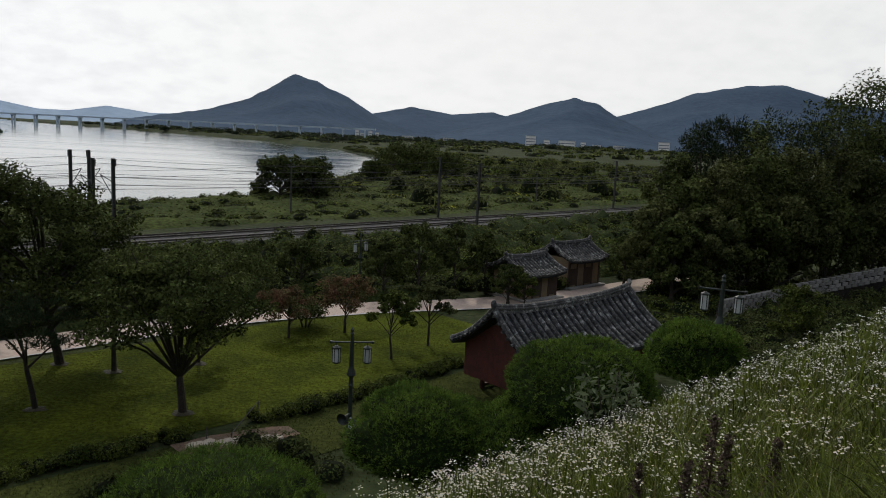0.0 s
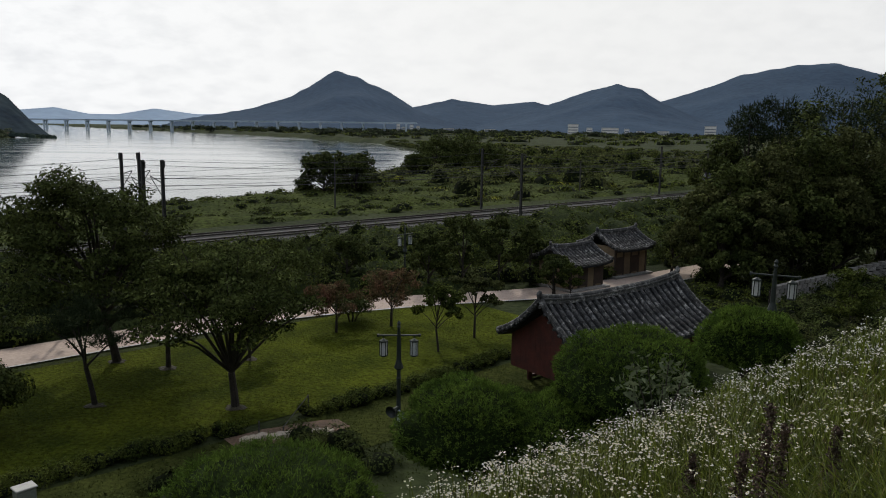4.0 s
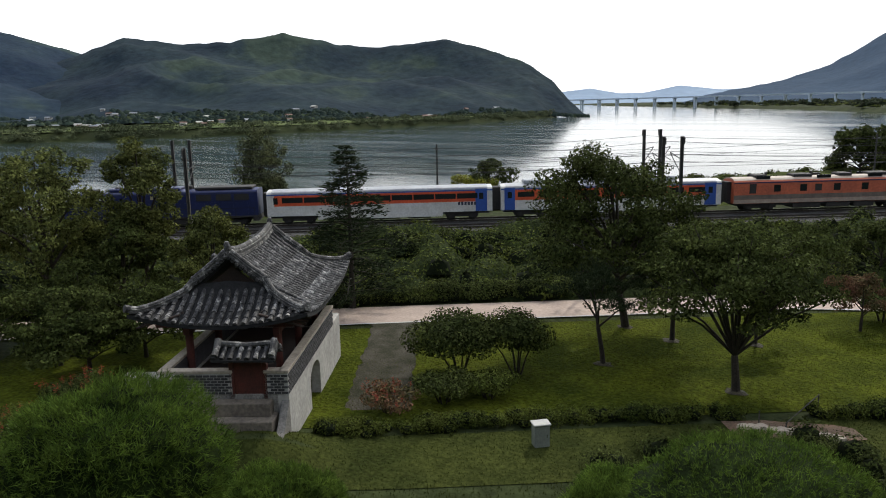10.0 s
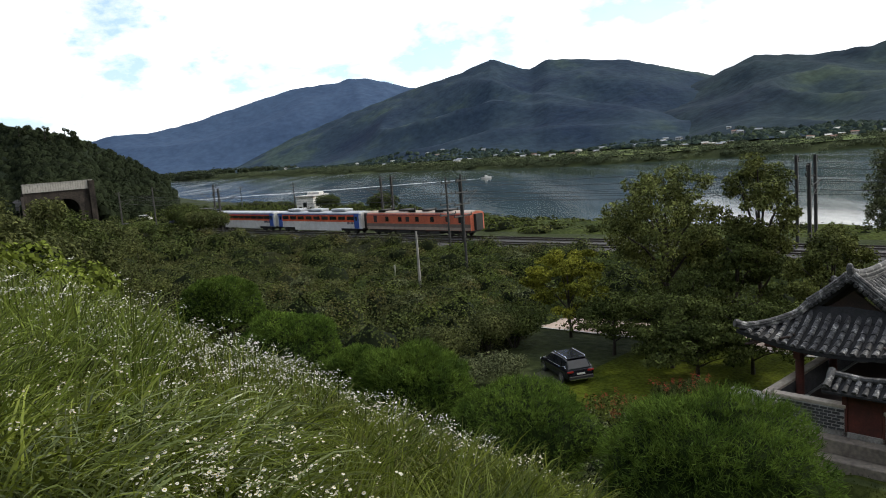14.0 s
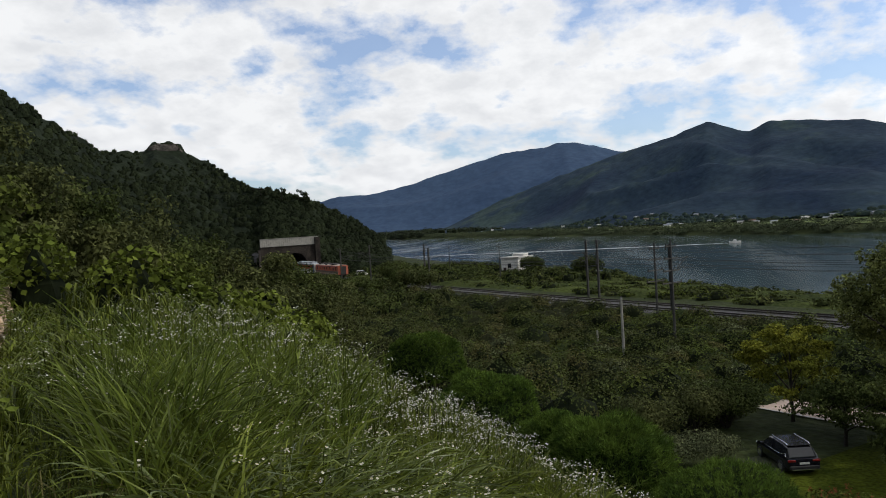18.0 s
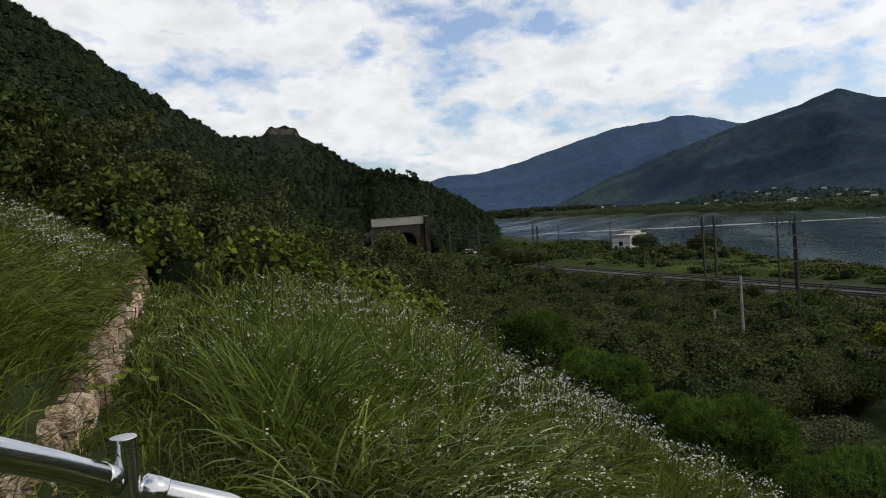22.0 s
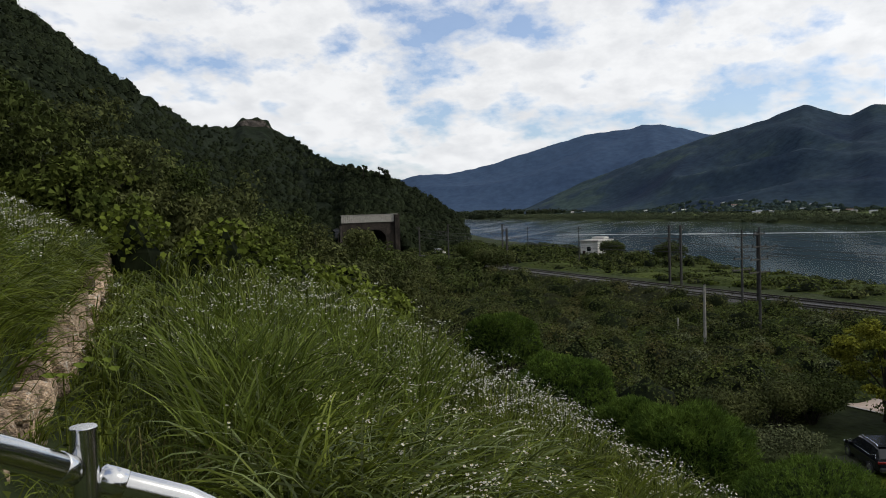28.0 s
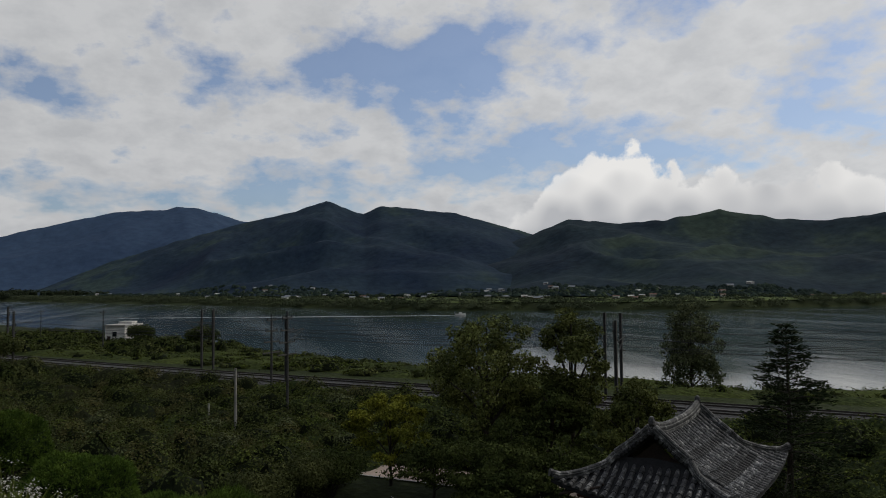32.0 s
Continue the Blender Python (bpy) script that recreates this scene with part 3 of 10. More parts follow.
def coach(roof_units, label):
    car = thing("passenger_coach", label, "train car", group="cars of the train")
    L2, W = 11.55, 1.43
    part("body", extrude_profile(bmesh.new(), shell_profile(W, 0.95, 3.45, 0.32, crown=0.14), -L2, L2), M["white"], car)
    side_panel("window_band", car, -L2 + 0.75, L2 - 0.75, 1.98, 3.06, W, M["red"], "orange-red window band")
    side_panel("stripe", car, -L2, L2, 3.07, 3.19, W, M["coachblue"], "thin blue stripe above the windows", 0.01)
    for x0, x1 in ((L2 - 1.75, L2 - 0.55), (-L2 + 0.35, -L2 + 1.45)) if roof_units else ((L2 - 1.75, L2 - 0.55),):
        side_panel("end_panel", car, x0, x1, 0.97, 3.28, W, M["coachblue"], "blue door end panel", 0.012)
    side_panel("skirt", car, -6.4, 6.4, 0.52, 0.96, W - 0.01, M["white"], "white side skirt between the bogies", 0.02)
    n, wide = (9, 0.86) if roof_units else (9, 1.06)
    for k in range(n):
        x = -L2 + 2.6 + k * (2 * L2 - 5.2) / (n - 1)
        for s in (-1, 1):
            box_part("window", (x - wide, s * (W + 0.012) - 0.008, 2.30, x + wide, s * (W + 0.012) + 0.008, 2.84), M["glass"], car)
    for x in (-L2 + 0.9, L2 - 1.15):
        for s in (-1, 1):
            box_part("door_window", (x - 0.22, s * (W + 0.014) - 0.008, 2.2, x + 0.22, s * (W + 0.014) + 0.008, 2.85), M["glass"], car)
    part("roof", extrude_profile(bmesh.new(), shell_profile(W + 0.012, 3.2, 3.475, 0.27, crown=0.15), -L2 + 0.5, L2 - 0.5), M["roofgrey"], car, "smooth grey roof")
    if roof_units:
        for x in (-7.2, -1.2, 5.2):
            box_part("air_conditioner", (x - 1.9, -0.85, 3.55, x + 1.9, 0.85, 3.98), M["roofgrey"], car, "pale roof air-conditioning unit", 0.12)
    box_part("underframe", (-L2 + 0.3, -1.2, 0.72, L2 - 0.3, 1.2, 0.97), M["under"], car)
    for x0, x1 in ((-4.6, -1.8), (-1.2, 2.0), (2.8, 5.2)):
        box_part("equipment_box", (x0, -1.3, 0.38, x1, 1.3, 0.95), M["under"], car, "", 0.05)
    for x in (-L2 - 0.2, L2 + 0.2):
        box_part("gangway", (x - 0.28, -0.75, 1.0, x + 0.28, 0.75, 3.3), M["under"], car, "dark rubber gangway")
        box_part("coupler", (x - 0.3, -0.15, 0.75, x + 0.3, 0.15, 1.0), M["under"], car)
    for x in (-8.4, 8.4):
        bogie(car, x)
    for s in (-1, 1):
        mark_bars(0.46, car, Matrix.Translation((L2 - 2.6 if s < 0 else -L2 + 2.6, s * (W + 0.012), 1.62)) @ Euler((math.pi / 2, 0, 0 if s < 0 else math.pi)).to_matrix().to_4x4(), M["letter_dark"])
    return car


def generator_car():
    car = thing("generator_car", "faded orange and beige generator car at the train's tail", "train car", group="cars of the train")
    L2, W = 10.6, 1.43
    part("body", extrude_profile(bmesh.new(), shell_profile(W, 0.95, 3.35, 0.3, crown=0.16), -L2, L2), M["genorange"], car)
    side_panel("lower_band", car, -L2, L2, 0.97, 1.36, W, M["gencream"], "dusty beige lower band")
    side_panel("middle_band", car, -L2, L2, 1.37, 1.84, W, M["genbrown"], "grey-brown middle band")
    for s in (-1, 1):
        for x in (-7.4, -0.9, 4.6):
            box_part("roof_window", (x - 0.75, s * 1.06 - 0.05, 3.46, x + 0.75, s * 1.06 + 0.05, 3.78), M["glass"], car, "dark roof hatch window")
    side_panel("stripe", car, -L2, L2, 3.06, 3.18, W, M["blue"], "dark blue stripe under the roof", 0.01)
    for k, x in enumerate((-8.6, -6.0, -3.2, -1.6, 0.4, 3.4, 6.4, 8.8)):
        for s in (-1, 1):
            h = 0.5 if k in (0, 7) else 0.36
            box_part("window" if k % 3 else "louvre", (x - 0.36, s * (W + 0.012) - 0.008, 2.5 - h, x + 0.36, s * (W + 0.012) + 0.008, 2.5 + h), M["glass"] if k % 3 else M["under"], car)
    part("roof", extrude_profile(bmesh.new(), [(-1.25, 3.36), (1.25, 3.36), (0.9, 3.54), (0, 3.62), (-0.9, 3.54)], -L2 + 0.05, L2 - 0.05), M["gencream"], car, "dusty brown roof")
    for x, l in ((-7.5, 1.2), (-3.0, 2.0), (1.6, 1.4), (5.4, 2.2)):
        box_part("roof_fan", (x - l / 2, -0.8, 3.5, x + l / 2, 0.8, 3.86), M["under"], car, "sooty roof radiator", 0.08)
        bm = bmesh.new()
        tube(bm, [(x + l / 2 + 0.4, 0.3, 3.4), (x + l / 2 + 0.4, 0.3, 4.02)], 0.14, 10)
        part("exhaust", bm, M["under"], car)
    box_part("underframe", (-L2 + 0.3, -1.2, 0.7, L2 - 0.3, 1.2, 0.97), M["under"], car)
    for x0, x1 in ((-4.2, -1.2), (-0.6, 2.0), (2.4, 4.6)):
        box_part("fuel_tank", (x0, -1.3, 0.35, x1, 1.3, 0.95), M["under"], car, "", 0.06)
    for x in (-L2 - 0.2, L2 + 0.2):
        box_part("gangway", (x - 0.25, -0.7, 1.0, x + 0.25, 0.7, 3.2), M["under"], car)
    for x in (-7.6, 7.6):
        bogie(car, x)
    return car


def locomotive():
    car = thing("locomotive", "dark navy-blue diesel locomotive pulling the train", "locomotive", group="cars of the train")
    L2, W = 9.75, 1.46
    # cab at the -x end, long hood behind it
    bm = bmesh.new()
    prof = shell_profile(W, 1.15, 3.72, 0.42, crown=0.12)
    n = len(prof)
    secs = [(-L2, 0.86, 2.3), (-L2 + 0.35, 0.97, 2.62), (-L2 + 1.35, 1.0, 3.72), (-6.4, 1.0, 3.72)]
    rings = []
    for x, sy, top in secs:
        rings.append([bm.verts.new((x, y * sy, 1.15 + (z - 1.15) * (top - 1.15) / 2.57)) for y, z in prof])
    for a, b in zip(rings, rings[1:]):
        for k in range(n):
            bm.faces.new((a[k], a[(k + 1) % n], b[(k + 1) % n], b[k]))
    bm.faces.new(rings[0][::-1])
    bm.faces.new(rings[-1])
    part("cab", bm, M["blue"], car)
    part("body", extrude_profile(bmesh.new(), shell_profile(W - 0.02, 1.15, 3.78, 0.3, crown=0.1), -6.4, L2), M["blue"], car)
    box_part("walkway", (-L2, -1.5, 0.98, L2, 1.5, 1.16), M["under"], car)
    for s in (-1, 1):
        box_part("cab_window", (-7.9, s * (W + 0.004) - 0.01, 2.5, -7.1, s * (W + 0.004) + 0.01, 3.15), M["glass"], car)
        box_part("cab_door", (-6.9, s * (W + 0.004) - 0.012, 1.2, -6.3, s * (W + 0.004) + 0.012, 3.2), M["blue"], car)
        for k in range(10):
            box_part("hood_door", (-5.6 + k * 1.45, s * W - 0.02, 1.35, -4.3 + k * 1.45, s * W + 0.012, 2.55), M["blue"], car)
        for x0 in (3.6, 5.6, 7.4):
            box_part("louvre", (x0, s * W - 0.02, 2.75, x0 + 1.5, s * W + 0.014, 3.4), M["under"], car, "black radiator louvre")
        box_part("number_plate", (-6.05, s * (W + 0.01) - 0.008, 3.05, -5.55, s * (W + 0.01) + 0.008, 3.2), M["white"], car)
        tube_bm = bmesh.new()
        for k in range(9):
            x = -5.8 + k * 1.9
            tube(tube_bm, [(x, s * 1.48, 1.1), (x, s * 1.48, 1.95)], 0.022, 6)
        tube(tube_bm, [(-5.8, s * 1.48, 1.95), (9.4, s * 1.48, 1.95)], 0.022, 6)
        part("handrail", tube_bm, M["under"], car)
        mark_bars(0.56, car, Matrix.Translation((0.2, s * (W + 0.02), 3.0)) @ Euler((math.pi / 2, 0, 0 if s < 0 else math.pi)).to_matrix().to_4x4(), M["letter_gold"])
    box_part("windscreen", (-L2 + 0.93, -1.1, 2.78, -L2 + 1.0, 1.1, 3.4), M["glass"], car)
    box_part("air_conditioner", (-8.0, -0.6, 3.78, -6.6, 0.6, 4.05), M["under"], car, "", 0.08)
    box_part("roof_cowl", (-5.4, -0.95, 3.8, 1.9, 0.95, 4.12), M["blue"], car, "raised roof cowl", 0.1)
    box_part("radiator_roof", (3.4, -1.1, 3.82, 9.2, 1.1, 4.08), M["under"], car, "", 0.06)
    for x in (-4.6, -1.6, 2.6):
        bm = bmesh.new()
        lathe(bm, [(0.34, 3.85), (0.36, 4.12), (0.3, 4.24), (0.05, 4.26)], 14, (x, 0, 0))
        part("roof_fan", bm, M["under"], car)
    for x in (-9.3, 9.6):
        box_part("buffer_beam", (x - 0.4, -1.45, 0.6, x + 0.2, 1.45, 1.1), M["under"], car)
    box_part("fuel_tank", (-2.8, -1.35, 0.32, 2.8, 1.35, 0.98), M["under"], car, "", 0.12)
    for x in (-2.95, -2.4, 3.0):
        box_part("step", (x - 0.05, -1.4, 0.35, x + 0.05, -1.36, 0.95), M["white"], car, "white-edged step")
    for x in (-6.4, 6.4):
        bogie(car, x, 3.4)
    return car


TRAIN = [(locomotive(), -58.3), (coach(False, "white passenger coach with an orange-red window band"), -36.1),
         (coach(True, "white coach with orange-red band, blue ends and roof units"), -12.1), (generator_car(), 11.4)]
TIMES = ((0.0, 314.6), (3.0, 230.6), (6.0, 147.1), (7.5, 104.6), (9.0, 62.0), (11.0, 3.6), (13.0, -57.1), (15.0, -118.1), (19.0, -238.6), (24.0, -389.6), (32.0, -631.6))


def motions():
    for car, offset in TRAIN:
        rows, t, v = [], 0.0, 0.0
        for k in range(65):
            t = k * 0.5
            v = float(np.interp(t, [a for a, _ in TIMES], [b for _, b in TIMES])) + offset
            slope = (rail_u(v + 1) - rail_u(v - 1)) / 2
            rows.append((t, Matrix.Translation(at(rail_u(v), v, RAIL_Z)) @ Matrix.Rotation(radians(TRAIN_TURN) + math.atan(slope), 4, 'Z')))
        walk(car, rows)
    walk(boat, [(t, Matrix.Translation(polar(92.3 - 0.616 * t, 452, RIVER_Z)) @ Matrix.Rotation(radians(92.3 - 0.616 * t), 4, 'Z') @ Matrix.Scale(0.42, 4)) for t in (0, 4, 8, 12, 16, 20, 24, 28, 32)])


# ---- park and buildings ----
def uvm(u, v, z=0.0, turn=0.0):
    """A pose in the valley: local x along the railway, local y away from the hillside, turned further by some degrees."""
    return Matrix.Translation(at(u, v, z)) @ Matrix.Rotation(AX + radians(turn), 4, 'Z')


def ground_z(u, v):
    return float(height(u, v))


M["concrete"] = mat("pale_pinkish_concrete", (0.42, 0.33, 0.27), (0.33, 0.26, 0.215), 0.9, 0.25, 0.15, 0.3, bscale=6)
M["gravel"] = mat("grey_gravel", (0.072, 0.066, 0.052), (0.034, 0.035, 0.022), 0.95, 0.8, 0.5, 0.9, spec=0.03, bscale=11)
M["lawn"] = mat("mown_grass", (0.066, 0.079, 0.008), (0.030, 0.041, 0.005), 0.9, 0.25, 0.45, 1.0, spec=0.02, bscale=5)
M["strip"] = mat("worn_grass", (0.044, 0.052, 0.013), (0.026, 0.033, 0.009), 0.95, 0.3, 0.4, 0.9, spec=0.02, bscale=6)
M["tile"] = mat("grey_clay_tile", (0.070, 0.070, 0.070), (0.016, 0.016, 0.018), 0.75, 3.4, 0.55, 0.5, objrand=0.15, island=0.75, c3=(0.24, 0.236, 0.225), bscale=9)
# darker copy of the clay tile, with the troughs' shade in its colour
M["tile_bed"] = mat("shaded_trough_tile", (0.016, 0.016, 0.017), (0.008, 0.009, 0.010), 0.9, 2.0, 0.4, 0.4, bscale=9)
M["tile_light"] = mat("weathered_ridge_tile", (0.075, 0.074, 0.070), (0.018, 0.018, 0.019), 0.75, 3.0, 0.55, 0.5, c3=(0.24, 0.235, 0.22), bscale=11)
M["redwood"] = mat("dark_red_timber", (0.088, 0.018, 0.011), (0.052, 0.012, 0.008), 0.7, 1.5, 0.25, 0.2, bscale=14)
M["darkwood"] = mat("dark_brown_timber", (0.045, 0.026, 0.018), (0.028, 0.017, 0.012), 0.75, 2.0, 0.3, 0.2)
M["plaster"] = mat("weathered_grey_plaster", (0.44, 0.43, 0.40), (0.33, 0.32, 0.30), 0.9, 0.8, 0.18, 0.2, bscale=5)
M["cream"] = mat("cream_plaster", (0.20, 0.145, 0.082), (0.14, 0.10, 0.06), 0.9, 0.9, 0.12, 0.15)
M["brick"] = mat("dark_grey_brick", (0.050, 0.050, 0.054), (0.032, 0.032, 0.035), 0.85, 3.0, 0.3, 0.4, objrand=0.4)
M["mortar"] = mat("pale_mortar", (0.42, 0.41, 0.39), (0.33, 0.32, 0.30), 0.95, 2.0, 0.15)
M["stone"] = mat("cut_granite", (0.255, 0.242, 0.222), (0.150, 0.144, 0.132), 0.9, 1.2, 0.3, 0.5, objrand=0.25, bscale=12)
M["capstone"] = mat("sandy_coping", (0.40, 0.35, 0.28), (0.30, 0.26, 0.21), 0.9, 1.0, 0.2, 0.3)
M["fieldstone"] = mat("tan_fieldstone", (0.37, 0.27, 0.185), (0.13, 0.10, 0.075), 0.95, 3.0, 0.4, 0.8, objrand=0.75, c3=(0.38, 0.35, 0.30), bscale=9, spec=0.15)
M["iron"] = mat("dark_green_iron", (0.030, 0.040, 0.034), (0.020, 0.026, 0.023), 0.5, 3.0, 0.2, metal=0.3)
M["frost"] = mat("milky_lantern_glass", (0.55, 0.56, 0.55), (0.45, 0.46, 0.45), 0.35, 3.0)
M["hornpaint"] = mat("pale_blue_grey_paint", (0.42, 0.48, 0.55), (0.32, 0.37, 0.43), 0.45, 3.0, 0.1)
M["cabinet"] = mat("khaki_steel", (0.20, 0.22, 0.19), (0.15, 0.17, 0.145), 0.6, 2.0, 0.15)
M["cabinet_top"] = mat("pale_steel_cap", (0.40, 0.40, 0.37), (0.3, 0.3, 0.28), 0.5, 2.0, 0.1)
M["carpaint"] = mat("black_car_paint", (0.010, 0.011, 0.016), (0.008, 0.009, 0.013), 0.16, 0.5, metal=0.2)
M["chrome"] = mat("bright_trim", (0.62, 0.63, 0.65), (0.55, 0.56, 0.58), 0.22, 2.0, metal=0.9)
M["tyre"] = mat("tyre_rubber", (0.015, 0.015, 0.015), (0.022, 0.021, 0.020), 0.85, 4.0)
M["lens_red"] = mat("tail_lamp_red", (0.25, 0.012, 0.010), (0.2, 0.01, 0.01), 0.2, 2.0)
M["steel"] = mat("polished_stainless", (0.66, 0.66, 0.66), (0.58, 0.58, 0.58), 0.16, 3.0, 0.05, metal=1.0)
M["polegrey"] = mat("galvanised_steel", (0.070, 0.068, 0.064), (0.045, 0.044, 0.042), 0.85, 2.0, 0.2, spec=0.2)
M["polecon"] = mat("weathered_concrete_pole", (0.30, 0.29, 0.26), (0.22, 0.21, 0.19), 0.9, 2.0, 0.2)
M["wire"] = mat("black_cable", (0.015, 0.015, 0.015), None, 0.6)
M["whitewall"] = mat("white_render", (0.72, 0.70, 0.66), (0.58, 0.56, 0.52), 0.85, 0.5, 0.12)
M["redroof"] = mat("rust_red_roof", (0.17, 0.085, 0.06), (0.12, 0.06, 0.045), 0.8, 0.5, 0.2)
M["greyroof"] = mat("blue_grey_roof", (0.20, 0.22, 0.25), (0.15, 0.165, 0.19), 0.7, 0.5, 0.2)
# dark brown that puts the hillside's shade into the portal's concrete
M["portalcon"] = mat("shade_dark_concrete", (0.044, 0.037, 0.031), (0.015, 0.013, 0.012), 0.9, 0.35, 0.3, 0.3, spec=0.1, bscale=3)


def strip(name, edge, width, z, material, label, category):
    """A paved band; edge: (v, u) pairs of its near side."""
    e = np.array(edge, dtype=float)
    v = np.arange(e[0, 0], e[-1, 0] + 0.1, 1.0)
    u0 = np.interp(v, e[:, 0], e[:, 1])
    k = np.ones(7) / 7
    u0 = np.convolve(np.pad(u0, 3, mode="edge"), k, mode="valid")
    n = 6
    verts = []
    for vi, ui in zip(v, u0):
        for j in range(n):
            u = ui + width * j / (n - 1)
            p = at(u, vi, ground_z(u, vi) + z)
            verts.append((p.x, p.y, p.z))
    return tagged(np_mesh(name, verts, grid_faces(len(v), n), material, smooth=True), label, category, kind="structure")


ROAD = ((-35, 45.9), (-4, 47.2), (26, 47.4), (36, 44.6), (46, 40.2), (56, 38.0), (75, 37.0))
strip("lawn", ((-24, 33.0), (-12, 31.0), (40, 31.0)), 15.2, 0.035, M["lawn"], "bright mown park lawn under the trees", "lawn")
strip("road", ROAD, 4.0, 0.075, M["concrete"], "pale concrete lane running through the park", "road")
strip("kerb", [(v, u - 0.2) for v, u in ROAD], 0.2, 0.10, M["plaster"], "low concrete kerb of the lane", "kerb")


def path():
    bm = bmesh.new()
    r = random.Random(77)
    prev = None
    for k in range(36):
        u = 33.0 + 14.2 * k / 35
        v0, v1 = -3.4 + 0.6 * k / 35 + r.uniform(-0.14, 0.14), -0.35 + 0.45 * k / 35 + r.uniform(-0.14, 0.14)
        row = [bm.verts.new(at(u, v0 + (v1 - v0) * k / 4, 0.085)) for k in range(5)]
        if prev:
            for k in range(4):
                bm.faces.new((prev[k], prev[k + 1], row[k + 1], row[k]))
        prev = row
    return tagged(part("gravel_path", bm, M["gravel"]), "worn grey gravel path across the lawn", "path", kind="structure")


path()


def car_park():
    bm = bmesh.new()
    prev = None
    for k in range(6):
        u = 34.4 + k * 0.9
        w = 1.0 + 0.3 * math.sin(k * 1.3)
        row = [bm.verts.new(at(u, -25.0 - 0.25 * k + w * q, ground_z(u, -25) + 0.05)) for q in (-1, -0.5, 0, 0.5, 1)]
        if prev:
            for j in range(4):
                bm.faces.new((prev[j], prev[j + 1], row[j + 1], row[j]))
        prev = row
    return tagged(part("gravel_yard", bm, mat("worn_grass_and_gravel", (0.042, 0.046, 0.016), (0.024, 0.030, 0.009), 0.95, 0.6, 0.4, 0.8, bscale=12)), "worn gravel patch where a car is parked", "yard", kind="structure")


car_park()


def bend(t):
    return 0.62 * t + 0.38 * t * t


def round_row(bm, pts, r, sides=5):
    """A row of convex tiles along the points, two points to a tile: each a half tube of its own that widens towards its lower end."""
    for i in range(0, len(pts) - 1, 2):
        p0, p1 = Vector(pts[i]), Vector(pts[i + 1])
        d = p1 - p0
        side = Vector((-d.y, d.x, 0)).normalized()
        up = side.cross(d.normalized())
        if up.z < 0:
            up = -up
        rings = [[bm.verts.new(p + side * (w * math.cos(q)) + up * (w * math.sin(q))) for q in (math.pi * k / sides for k in range(sides + 1))] for p, w in ((p0, r * 0.86), (p1, r * 1.04))]
        for k in range(sides):
            bm.faces.new((rings[0][k], rings[0][k + 1], rings[1][k + 1], rings[1][k]))
        bm.faces.new(rings[1])


def ridge_band(bm, pts, w, h):
    """A ridge of stacked flat courses under a round cap, swept along the points."""
    prof = [(-1.0, 0.0), (-0.95, 0.22), (-0.78, 0.24), (-0.76, 0.42), (-0.92, 0.44), (-0.9, 0.58), (-0.62, 0.62), (-0.58, 0.8), (-0.3, 0.96), (0.0, 1.0)]
    prof = prof + [(-y, z) for y, z in prof[-2::-1]]
    rows = []
    for i, p in enumerate(pts):
        p = Vector(p)
        d = Vector(pts[min(i + 1, len(pts) - 1)]) - Vector(pts[max(i - 1, 0)])
        side = Vector((-d.y, d.x, 0)).normalized()
        up = side.cross(d.normalized())
        if up.z < 0:
            up = -up
        rows.append([bm.verts.new(p + side * (y * w) + up * (z * h)) for y, z in prof])
    for a, b in zip(rows, rows[1:]):
        for k in range(len(prof) - 1):
            bm.faces.new((a[k], a[k + 1], b[k + 1], b[k]))
        bm.faces.new((a[-1], a[0], b[0], b[-1]))
    bm.faces.new(rows[0])
    bm.faces.new(rows[-1][::-1])
    return bm


